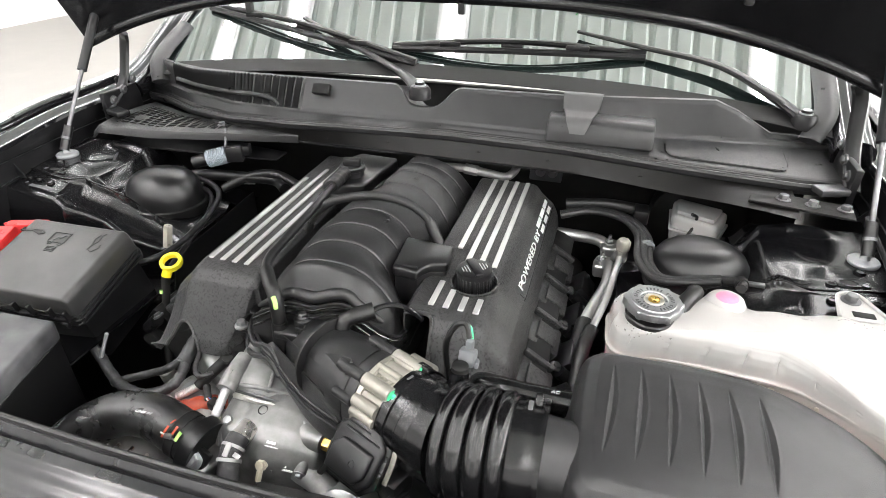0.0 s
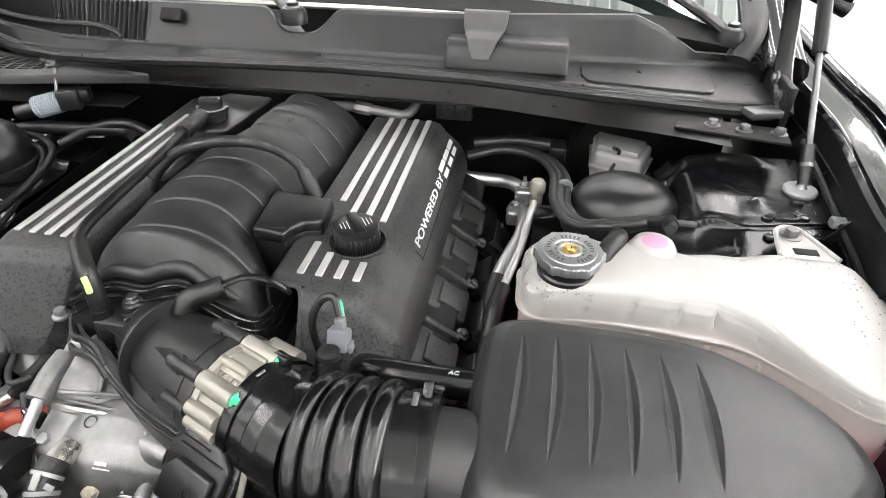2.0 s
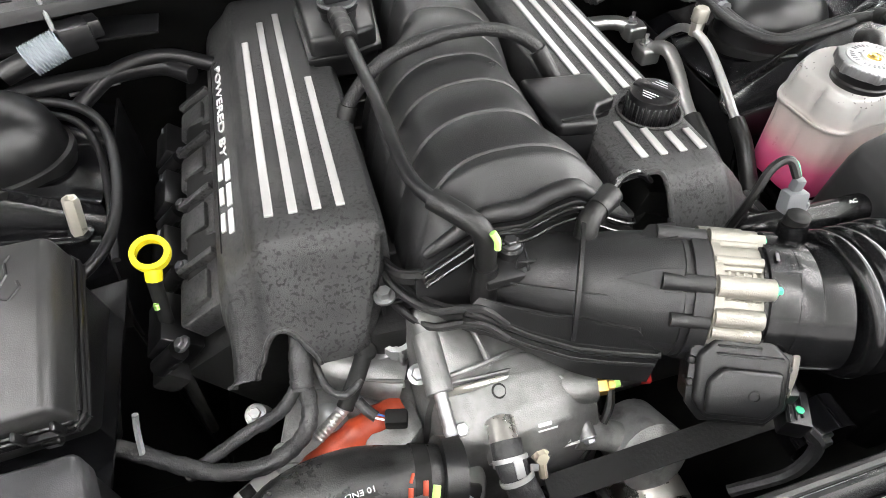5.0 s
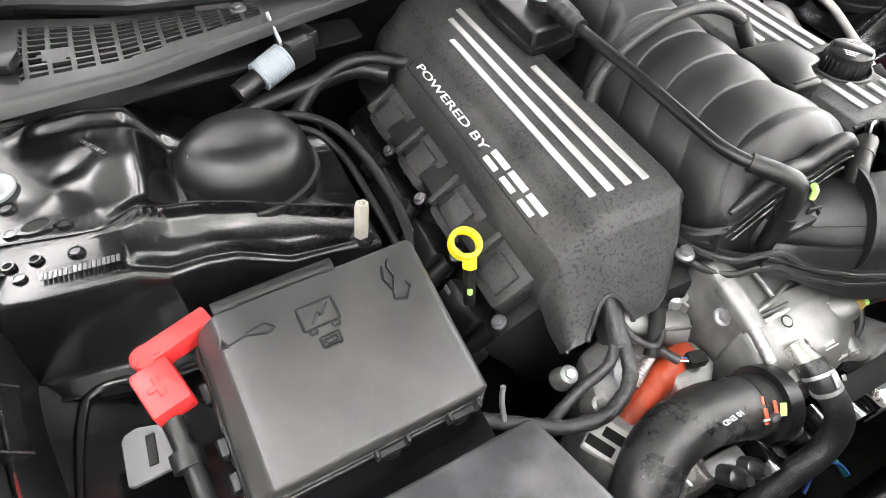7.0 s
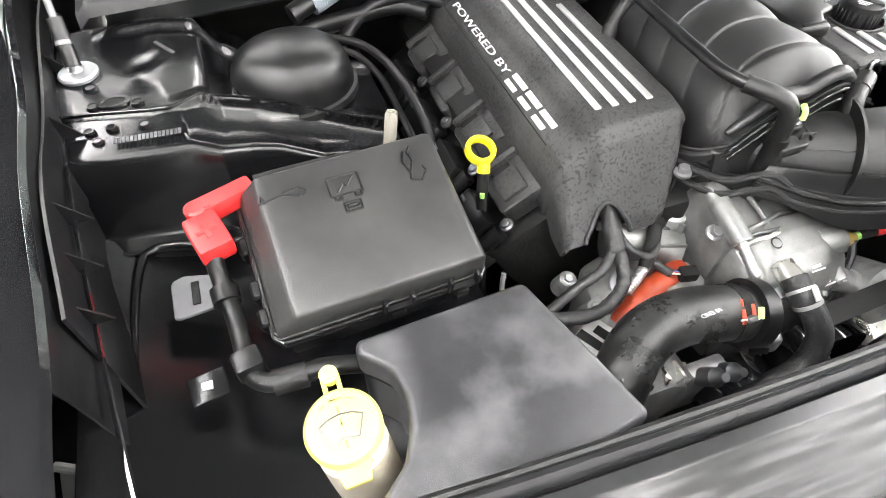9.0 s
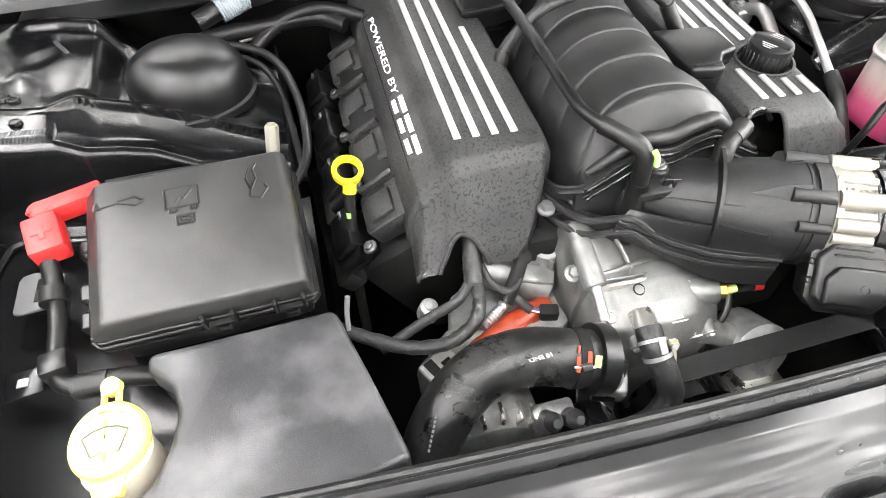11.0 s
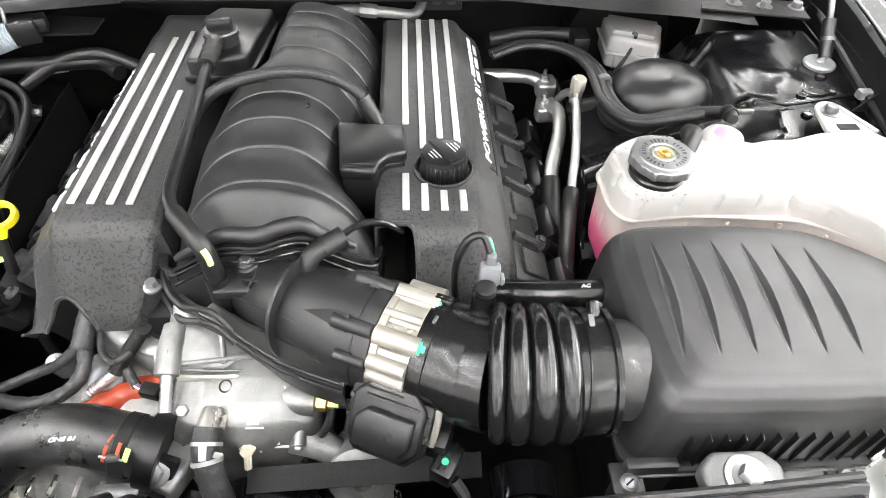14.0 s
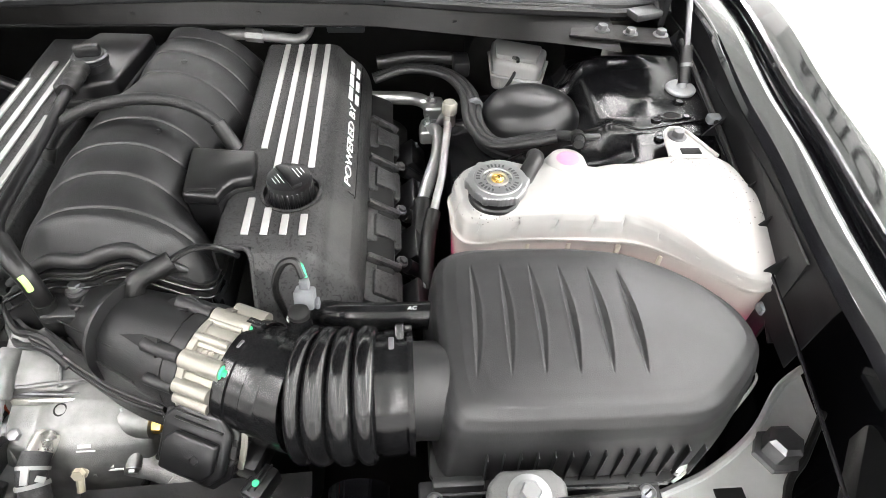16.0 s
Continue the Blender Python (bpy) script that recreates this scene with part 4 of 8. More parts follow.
for s in S:
    c = thing("coil_cover", (s * 0.2, 0.2, 0.85), "grained black ignition coil cover with four silver stripes", "engine cover", "ignition coil covers")
    body = part("shell", cover_mesh(s), COVER, c, angle=50)
    for i in range(4):
        x = s * (0.1495 + 0.0212 * i)
        off = -0.010 * s + (0.001 * (1.5 - i) * s)
        if s < 0:
            spans = [(off, (0.228, 0.39, 0.372, 0.325)[i])]
        else:
            spans = [(off, (0.052, 0.034, 0.022, 0.022)[i]), ((0.148, 0.098, 0.108, 0.108)[i], 0.424)]
        for y0, y1 in spans:
            part("stripe", rbox((x, (y0 + y1) / 2, 0.9012), (0.0082, y1 - y0, 0.0030), 0.0008, 1), STRIPE, c, "raised satin silver stripe")
    # lettering on the outer flank
    up = (-s * 0.755, 0, 0.656)
    run = (0, s, 0)
    lettering("lettering", "POWERED BY", 0.0142, frame_of((s * 0.2585, 0.341 if s < 0 else 0.109, 0.8652), run, up), WHITEINK, c, 0.0008, 0.22, 1, -0.006, 0.189)
    # maker's badge as plain slanted blocks
    plane = frame_of((s * 0.2622, 0.146 if s < 0 else 0.304, 0.8618), run, up)
    for k in range(3):
        for y0, y1, x1 in ((0.0, 0.0066, 0.026), (0.0112, 0.0185, 0.033)):
            a = 0.0385 * k
            part("badge_block", prism([(a + 0.3 * y0, y0), (a + x1 + 0.3 * y0, y0), (a + x1 + 0.3 * y1, y1), (a + 0.3 * y1, y1)], -0.0008, 0.0010, 0.0004, 1, plane), WHITEINK, c, "raised white badge block")
    # folded edge round the arched notch and, on one side, the cut-away corner
    arch = [cover_at(s, 0.226 + 0.029 * math.cos(q), 1.02 - 0.24 * math.sin(q)) for q in [math.pi * (0.03 + 0.94 * k / 24) for k in range(25)]]
    part("notch_edge", tube(arch, 0.0030, 8, 2), COVER, c)
    if s > 0:
        part("notch_edge", tube([cover_at(s, 0.118, 0.572), cover_at(s, 0.140, 0.574), cover_at(s, 0.158, 0.585), cover_at(s, 0.162, 0.66), cover_at(s, 0.162, 0.85), cover_at(s, 0.165, 1.0)], 0.0032, 8, 8), COVER, c)
    ya, yb = (0.352, 0.022) if s < 0 else (0.10, 0.425)
    part("panel_line", tube([(s * 0.2560, ya, 0.8672), (s * 0.2625, ya, 0.8605), (s * 0.2650, ya + (yb - ya) * 0.03, 0.8573), (s * 0.2650, (ya + yb) / 2, 0.8573), (s * 0.2650, yb, 0.8573)], 0.0007, 6, 6), MATTBLACK, c, "fine recessed outline")
    if s > 0:
        part("filler_well", lathe([(0.036, 0.893), (0.036, 0.902), (0.033, 0.9025), (0.0325, 0.880), (0.02, 0.872), (0, 0.872)], 36, Matrix.Translation((0.194, 0.062, 0))), COVER, c, "recessed ring round the oil filler")
    # stepped side blocks of the cover over each coil, and the coil below
    for k in range(4):
        y = 0.021 + 0.102 * k - 0.012 * s - (0.012 if s > 0 else 0.0)
        poly = [(0, -0.036), (0.054, -0.033), (0.058, -0.028), (0.058, 0.026), (0.053, 0.031), (0.0, 0.036)]
        m = Matrix.Translation((s * 0.276, y, 0.8185)) @ pose(0, 0, 0, 0, 33 * s, 0)
        blk = part("side_block", prism(poly if s > 0 else [(-x, yy) for x, yy in poly[::-1]], -0.03, 0.0, 0.003, 2, m), COVER, c, "stepped side block of the cover")
        part("shoulder", moved(rbox((s * 0.026, 0.031, 0.004), (0.050, 0.010, 0.012), 0.003), m), COVER, blk)
        part("step", moved(rbox((s * 0.030, -0.004, 0.002), (0.034, 0.040, 0.008), 0.003), m), COVER, blk)
        p = thing("ignition_coil", (s * 0.34, y, 0.76), "black ignition coil bolted beside the engine cover", "ignition coil", "ignition coils")
        body_ = part("body", rbox((s * 0.338, y - 0.004, 0.7550), (0.036, 0.064, 0.046), 0.004, ry=50 * s), PLASTIC, p)
        part("label_plate", rbox((s * 0.3515, y - 0.004, 0.7675), (0.024, 0.050, 0.003), 0.001, 1, ry=50 * s), PLASTIC, body_)
        part("tab", rbox((s * 0.352, y + 0.020, 0.7735), (0.005, 0.012, 0.004), 0.001, 1, ry=50 * s), GREYPLUG, body_)
        part("plug", tube([(s * 0.330, y - 0.046, 0.7720), (s * 0.356, y - 0.044, 0.7480)], 0.0105, 14, 3), PLASTIC, p)
        part("plug_ring", tube([(s * 0.341, y - 0.0455, 0.7620), (s * 0.338, y - 0.045, 0.7580)], 0.0118, 14, 2), MATTBLACK, p)
        part("bolt", bolt((s * 0.324, y - 0.047, 0.7820), 0.006, 0.006, (s * 0.5, 0, 0.86)), STEEL, p)
        part("foot", rbox((s * 0.352, y - 0.01, 0.7240), (0.03, 0.085, 0.03), 0.006, ry=40 * s), MATTBLACK, p)

# intake manifold: ribbed runners over a plenum
RIDGES = [-0.004, 0.050, 0.101, 0.153, 0.207, 0.262, 0.318, 0.374, 0.432]
SEAMZ = [(-0.13, 0.862), (-0.10, 0.872), (-0.062, 0.890), (-0.035, 0.905), (0.0, 0.903), (0.025, 0.913), (0.048, 0.917), (0.066, 0.905), (0.10, 0.884), (0.13, 0.868)]


def mani_top(x, y):
    """Height of the runners: broad arch from side to side, each runner rounded, a fine crease between."""
    left, right = ease([(-0.06, -0.098), (0.0, -0.104), (0.1, -0.108), (0.19, -0.100), (0.25, -0.052), (0.43, -0.046)], y), ease([(-0.06, 0.122), (0.0, 0.112), (0.045, 0.088), (0.15, 0.090), (0.30, 0.115)], y)
    a = (x - 0.0) / (right if x > 0 else -left)
    a = max(-1.0, min(1.0, a))
    crown = ease([(-0.07, 0.938), (0.0, 0.944), (0.10, 0.949), (0.3, 0.950), (0.40, 0.940), (0.44, 0.905)], y)
    z = 0.835 + (crown - 0.835) * max(0.0, 1 - abs(a) ** 2.5) ** 0.58
    yy = y + (0.012 * a * a + 0.040 * a ** 4 if a < 0 else 0.010 * a * a)
    for r0, r1 in zip(RIDGES, RIDGES[1:]):
        if r0 <= yy < r1:
            t = (yy - r0) / (r1 - r0)
            z += (0.0038 * math.sin(math.pi * t) ** 0.8 - 0.0026) * (1 - 0.2 * abs(a))
            d = min(yy - r0, r1 - yy)
            z -= 0.0018 * math.exp(-(d / 0.0013) ** 2)
    if yy < RIDGES[0]:
        z += 0.0016 * smooth((RIDGES[0] - yy) / 0.02) - 0.0046 * math.exp(-((yy - RIDGES[0]) / 0.0022) ** 2)
    return z


def manifold_fn(u, v):
    x, y = -0.126 + 0.247 * u, -0.062 + 0.49 * v
    z = mani_top(x, y)
    front = -0.012
    if y < front:
        k = (front - y) / (0.05)
        low = min(z, ease(SEAMZ, x))
        w = min(1.0, max(0.0, k))
        z = low + (z - low) * (1 - smooth((w - 0.08) / 0.80))
    return (x, y, z)


mani = thing("intake_manifold", (0, 0.18, 0.84), "moulded black nylon intake manifold with curved runners", "intake manifold")
part("runner_shell", sheet(manifold_fn, 90, 560, thick=0.003), MANIFOLD, mani, angle=40)
for fx, fy in ((-0.02, 0.175), (0.035, 0.128), (0.03, 0.285)):
    part("dimple", lathe([(0.0045, 0.0), (0.0045, 0.0010), (0.0032, 0.0010), (0.0028, 0.0002), (0, 0.0002)], 16, Matrix.Translation((fx, fy, mani_top(fx, fy)))), MANIFOLD, mani)


def band(path, width, n=8, lift=0.0030, out=0.004):
    """A doubly ridged weld flange below a smooth line."""
    P = smooth_path(path, n)
    sec = [(0.0, -0.001), (0.10, out), (0.22, out), (0.32, 0.0), (0.62, 0.0), (0.72, out * 1.4), (0.88, out * 1.6), (1.0, -0.001)]

    def fn(u, v):
        k = min(int(u * (len(P) - 1)), len(P) - 2)
        p = P[k].lerp(P[k + 1], u * (len(P) - 1) - k)
        d = (P[k + 1] - P[k]).normalized()
        side = Vector((d.y, -d.x, 0)).normalized()
        return p + side * lerp_table(sec, v) + Vector((0, 0, -width * v))
    return sheet(fn, len(P) * 2, 28, thick=0.002)


FRONTSEAM = [(0.122, -0.030, 0.866), (0.118, -0.055, 0.874), (0.10, -0.063, 0.884), (0.066, -0.063, 0.905), (0.048, -0.062, 0.917), (0.025, -0.062, 0.913), (0.0, -0.063, 0.904), (-0.035, -0.063, 0.905), (-0.062, -0.064, 0.891), (-0.092, -0.066, 0.874)]
SIDESEAM = [(-0.092, -0.066, 0.874), (-0.115, -0.045, 0.860), (-0.126, 0.0, 0.848), (-0.130, 0.06, 0.842), (-0.130, 0.20, 0.84), (-0.126, 0.38, 0.84)]
part("rolled_lip", tube([(x * 0.97, y + 0.010, z + 0.009) for x, y, z in FRONTSEAM[2:]], 0.0085, 16, 10, rf=lambda k: 0.35 + 0.65 * math.sin(math.pi * min(1.0, max(0.0, k))) ** 0.5), MANIFOLD, mani, "rolled wavy front edge")
part("weld_flange", band(FRONTSEAM, 0.017), MANIFOLD, mani, "doubly ridged weld flange")
part("weld_flange", band(SIDESEAM, 0.030), MANIFOLD, mani, "doubly ridged weld flange")
part("seam_line", tube([(x, y - 0.0048, z - 0.0028) for x, y, z in FRONTSEAM], 0.0016, 6, 8), GLOSSRUBBER, mani)
part("seam_line", tube([(x, y - 0.0068, z - 0.0138) for x, y, z in FRONTSEAM], 0.0016, 6, 8), GLOSSRUBBER, mani)
part("front_face", sheet(lambda u, v: (-0.10 + 0.215 * u, -0.060 - 0.014 * v, ease(SEAMZ, -0.10 + 0.215 * u) - 0.012 - (ease(SEAMZ, -0.10 + 0.215 * u) - 0.012 - 0.80) * v), 44, 10, thick=0.004), MANIFOLD, mani)
part("flank", sheet(lambda u, v: (-0.126 - 0.002 * v, 0.42 - 0.47 * u, 0.845 - 0.09 * v), 20, 6, thick=0.004), MANIFOLD, mani)
part("flank", sheet(lambda u, v: (0.120 + 0.002 * v, 0.42 - 0.47 * u, 0.85 - 0.09 * v), 20, 6, thick=0.004), MANIFOLD, mani)
part("corner_wall", sheet(lambda u, v: (-0.126 + 0.09 * u ** 1.5, 0.0 - 0.094 * math.sin(u * math.pi / 2), 0.842 - 0.004 * v - 0.05 * v), 20, 5, thick=0.004), MANIFOLD, mani)
# corner flange sweeping from the flank into the apron below the duct
for dz, dr in ((0.0, 0.0), (-0.016, 0.005)):
    part("corner_seam", tube([(-0.133 - dr, 0.10, 0.838 + dz), (-0.131 - dr, 0.02, 0.838 + dz), (-0.118 - dr, -0.045, 0.838 + dz), (-0.092 - dr, -0.082 - dr, 0.838 + dz), (-0.066, -0.096 - dr, 0.848 + dz), (-0.048, -0.104 - dr, 0.850 + dz), (-0.03, -0.116 - dr, 0.838 + dz)], 0.0042, 8, 8), MANIFOLD, mani)
# bolted shelf with ribs in front of the plenum
part("shelf", prism([(-0.045, -0.098), (-0.045, -0.062), (0.03, -0.060), (0.045, -0.072), (0.02, -0.098)], 0.866, 0.878, 0.003), MANIFOLD, mani)
for k in range(4):
    part("shelf_rib", rbox((-0.004 + 0.014 * k, -0.081, 0.881), (0.0025, 0.030, 0.010), 0.0008, 1, rz=-12), MANIFOLD, mani)
part("rib_bar", rbox((0.010, -0.092, 0.881), (0.052, 0.0035, 0.012), 0.001, 1, rz=-10), MANIFOLD, mani)
part("boss", lathe([(0.013, 0), (0.012, 0.014), (0.010, 0.016), (0, 0.016)], 20, Matrix.Translation((-0.014, -0.068, 0.872))), MANIFOLD, mani)
part("bolt", bolt((-0.014, -0.068, 0.889), 0.0065, 0.006), STEEL, mani, "steel bolt")

# throttle neck: straight duct from the plenum to the throttle, with a flanged apron along its lower side
axd = Vector((0.90, -0.42, 0.03)).normalized()
sidev = axd.cross(Vector((0, 0, 1))).normalized()
upv = sidev.cross(axd)
AX1 = Vector((0.132, -0.143, 0.855))


def on_duct(along, angle, r):
    """A place on the duct: metres before the throttle, degrees from the front side over the top, radius."""
    return AX1 - axd * along + (sidev * math.cos(radians(angle)) + upv * math.sin(radians(angle))) * r


def duct_r(along):
    return ease([(-0.01, 0.0545), (0.03, 0.0545), (0.12, 0.0455), (0.17, 0.038), (0.215, 0.020)], along)


part("duct", sheet(lambda u, v: on_duct(0.205 - 0.207 * u, 360 * v, duct_r(0.205 - 0.207 * u)) + Vector((0, 0.02, -0.012)) * smooth((0.6 - u) / 0.6), 60, 48), MANIFOLD, mani, angle=60)
part("duct_collar", tube([AX1 - axd * 0.013, AX1 - axd * 0.010, AX1 + axd * 0.001], 0.0572, 44, 3), MANIFOLD, mani)
part("duct_collar", tube([AX1 - axd * 0.020, AX1 - axd * 0.017], 0.0556, 44, 2), MANIFOLD, mani)
APRON_T = [on_duct(a, 14 - 60 * max(0.0, a - 0.11), duct_r(a) - 0.001) for a in (0.185, 0.16, 0.13, 0.10, 0.075, 0.052)]
APRON_B = [Vector(p) for p in ((-0.064, -0.098, 0.848), (-0.040, -0.108, 0.839), (-0.010, -0.127, 0.830), (0.024, -0.148, 0.826), (0.052, -0.162, 0.828), (0.088, -0.178, 0.832))]


def apron(u, v):
    k = u * (len(APRON_T) - 1)
    i = min(int(k), len(APRON_T) - 2)
    return APRON_T[i].lerp(APRON_T[i + 1], k - i).lerp(APRON_B[i].lerp(APRON_B[i + 1], k - i), v)


part("apron", sheet(apron, 30, 8, thick=0.003), MANIFOLD, mani, "flat stiffened apron below the duct")
part("apron_lip", tube([apron(k / 10, 0.05) + sidev * 0.001 for k in range(11)], 0.0022, 6, 4), MANIFOLD, mani)
part("apron_lip", tube([apron(k / 10, 0.80) + sidev * 0.0015 for k in range(11)], 0.0018, 6, 4), MANIFOLD, mani)
part("apron_lip", tube([apron(k / 10, 1.0) + sidev * 0.002 for k in range(11)], 0.0034, 8, 4), MANIFOLD, mani)
part("apron_lip", tube([apron(k / 10, 1.0) + Vector((-0.003, -0.002, -0.013)) for k in range(11)], 0.0034, 8, 4), MANIFOLD, mani)
part("apron_lip", tube([apron(1.0, k / 5) for k in range(6)], 0.0024, 6, 3), MANIFOLD, mani)
part("skirt", sheet(lambda u, v: apron(u, 1.0) + Vector((-0.002, -0.001, -0.004 - (0.018 + 0.02 * smooth(u * 2 - 0.6)) * v)), 24, 4, thick=0.003), MANIFOLD, mani)
part("under_tray", prism([(-0.060, -0.090), (-0.012, -0.120), (0.03, -0.142), (0.080, -0.168), (0.115, -0.165), (0.10, -0.12), (0.0, -0.07), (-0.05, -0.06)], 0.806, 0.814, 0.003), MANIFOLD, mani)
part("fin", sheet(lambda u, v: on_duct(0.098 + 0.004 * math.sin(u * 3.1), -34 + 172 * u, duct_r(0.098) - 0.002 + (0.0085 + 0.010 * u) * v), 48, 3, thick=0.0035), MANIFOLD, mani, "upright stiffening fin")
for a0, a1 in ((0.062, 0.010), (0.052, 0.004)):
    part("mould_line", tube([on_duct(0.16, 42 + a0 * 20, duct_r(0.16)), on_duct(0.10, 42, duct_r(0.10)), on_duct(a1, 42, duct_r(a1))], 0.0007, 6, 6), MANIFOLD, mani)
# tapered wedge and round fingers reaching to the throttle bolts
for ang, tip in ((60, 0.080), (114, 0.055)):
    wedge = [on_duct(tip, ang - 3, duct_r(tip) - 0.001), on_duct(0.040, ang - 11, duct_r(0.04) - 0.001), on_duct(0.024, ang - 9, duct_r(0.02) + 0.003), on_duct(0.024, ang + 8, duct_r(0.02) + 0.010), on_duct(0.046, ang + 7, duct_r(0.04) + 0.006)]
    bmw = bmesh.new()
    lo = [bmw.verts.new(p - (p - (AX1 - axd * (AX1 - p).dot(axd))).normalized() * 0.006) for p in wedge]
    hi = [bmw.verts.new(p) for p in wedge]
    bmw.faces.new(hi)
    bmw.faces.new(lo[::-1])
    for i in range(5):
        bmw.faces.new((lo[i], lo[(i + 1) % 5], hi[(i + 1) % 5], hi[i]))
    part("wedge", bmw, MANIFOLD, mani)
    part("clip_finger", tube([on_duct(0.040, ang, duct_r(0.04) + 0.002), on_duct(0.0, ang, 0.0550)], 0.0074, 12, 3), MANIFOLD, mani, "round bolt finger")
part("clip_finger", tube([on_duct(0.030, 28, duct_r(0.03) + 0.001), on_duct(0.0, 28, 0.0550)], 0.0060, 12, 3), MANIFOLD, mani)
# throttle body
tb = thing("throttle_unit", (0.165, -0.15, 0.85), "pale sand-cast alloy throttle body with green dabs", "throttle body")
part("barrel", tube([AX1 + axd * 0.002, AX1 + axd * 0.010, AX1 + axd * 0.030, AX1 + axd * 0.043], 0.0515, 44, 6), TBALU, tb)
part("flange_rim", tube([AX1 + axd * 0.002, AX1 + axd * 0.004, AX1 + axd * 0.009], 0.0570, 44, 2), TBALU, tb)
part("end_rim", tube([AX1 + axd * 0.038, AX1 + axd * 0.044], 0.0535, 44, 2), TBALU, tb)
for k in range(4):
    part("ridge", tube([AX1 + axd * (0.013 + 0.0062 * k), AX1 + axd * (0.0155 + 0.0062 * k)], 0.0528, 44, 2), TBALU, tb)
for a0, a1, lift in ((74, 84, 0.0026), (88, 104, 0.0034), (36, 50, 0.0030), (128, 142, 0.003)):
    part("web", sheet(lambda u, v: on_duct(-0.004 - 0.036 * u, a0 + (a1 - a0) * v, 0.0515 + lift * math.sin(math.pi * v) ** 0.3), 6, 8, thick=0.003), TBALU, tb)
for ang, rl, dab in ((114, 0.0092, True), (60, 0.0092, True), (84, 0.0042, False), (106, 0.0038, False), (34, 0.0080, False), (20, 0.0065, False), (150, 0.0092, False)):
    part("lug", tube([on_duct(-0.003, ang, 0.0545), on_duct(-0.046 if dab else -0.040, ang, 0.0545)], rl, 16, 3), TBALU, tb)
    if dab:
        part("bolt", bolt(on_duct(-0.046, ang, 0.0545), 0.0050, 0.006, axd), GREEN, tb, "bolt head dabbed green")
act = thing("throttle_actuator", (0.125, -0.215, 0.84), "black plastic throttle motor housing with ribs", "throttle motor")
am = frame_of((0.134, -0.214, 0.838), (0.90, -0.40, 0.02), (0.18, 0.62, 0.72)) @ Matrix.Scale(0.86, 4)
HOUSE = [(-0.044, -0.03), (-0.03, -0.046), (0.028, -0.046), (0.045, -0.028), (0.045, 0.022), (0.025, 0.040), (-0.025, 0.040), (-0.044, 0.02)]
part("housing", prism(HOUSE, -0.026, 0.010, 0.004, 3, am), PLASTIC, act)
part("rim", prism([(x * 1.05, y * 1.05) for x, y in HOUSE], 0.006, 0.011, 0.0015, 2, am), PLASTIC, act)
part("lid", prism([(x * 0.94, y * 0.94) for x, y in HOUSE], 0.010, 0.021, 0.005, 3, am), PLASTIC, act, "stepped lid")
part("lid_step", prism([(-0.032, -0.036), (0.022, -0.036), (0.034, -0.022), (0.034, 0.010), (-0.020, 0.010), (-0.032, -0.004)], 0.020, 0.029, 0.004, 3, am), PLASTIC, act)
for k in range(12):
    a = radians(30 * k + 15)
    part("edge_clip", moved(rbox((0.0455 * math.cos(a), 0.0425 * math.sin(a), 0.006), (0.007, 0.008, 0.014), 0.0015, 1, rz=30 * k + 15), am), PLASTIC, act)
part("rib", moved(rbox((0.004, 0.022, 0.022), (0.060, 0.0025, 0.004), 0.0008, 1), am), PLASTIC, act)
part("rib", moved(rbox((-0.006, 0.030, 0.022), (0.040, 0.0020, 0.003), 0.0008, 1), am), PLASTIC, act)
part("pivot_mark", moved(lathe([(0.006, 0.028), (0.006, 0.0298), (0.004, 0.030), (0.0035, 0.0285), (0, 0.0285)], 14, Matrix.Translation((0.010, -0.014, 0))), am), PLASTIC, act)
part("clip", moved(prism([(-0.006, 0.033), (0.026, 0.033), (0.030, 0.052), (0.004, 0.054)], 0.006, 0.010, 0.001, 1), am), ZINC, act, "bright spring clip")
part("clip_bow", moved(tube([(0.030, 0.046, 0.010), (0.047, 0.036, 0.010), (0.052, 0.010, 0.006), (0.050, -0.020, 0.0)], 0.004, 8, 6, squash=0.5), am), TBALU, act, "pale curved edge of the casting")
part("socket", rbox((0.176, -0.226, 0.812), (0.026, 0.034, 0.030), 0.004, rz=-20), PLASTIC, act)
part("plug", rbox((0.184, -0.248, 0.800), (0.022, 0.034, 0.024), 0.003, rz=-30), PLASTIC, act)
for k in range(3):
    part("plug_rib", rbox((0.182 + 0.006 * (k - 1), -0.246, 0.8125), (0.0016, 0.028, 0.003), 0.0005, 1, rz=-30), PLASTIC, act)
part("dab", lathe([(0.0035, 0), (0.0035, 0.0012)], 12, Matrix.Translation((0.182, -0.252, 0.8140))), GREEN, act, "green paint dab")
part("lead", tube([(0.19, -0.262, 0.796), (0.20, -0.275, 0.78), (0.19, -0.28, 0.74), (0.15, -0.27, 0.70)], 0.006, 8, 6), HARNESS, act)

# intake boot with bellows
boot = thing("intake_boot", (0.25, -0.18, 0.85), "glossy black rubber intake boot with bellows and clamps", "intake hose")
B0 = AX1 + axd * 0.040
part("sleeve", tube([B0, B0 + axd * 0.016, B0 + axd * 0.030, (0.209, -0.178, 0.8565), (0.232, -0.187, 0.860)], 0.0555, 48, 8, rf=lambda k: 1.0 + 0.02 * smooth(k * 2 - 1)), GLOSSRUBBER, boot)


def rib_wave(k):
    """Round convolutions with narrow roots, four across the length."""
    return 0.985 + 0.150 * abs(math.sin(k * math.pi * 4)) ** 0.5


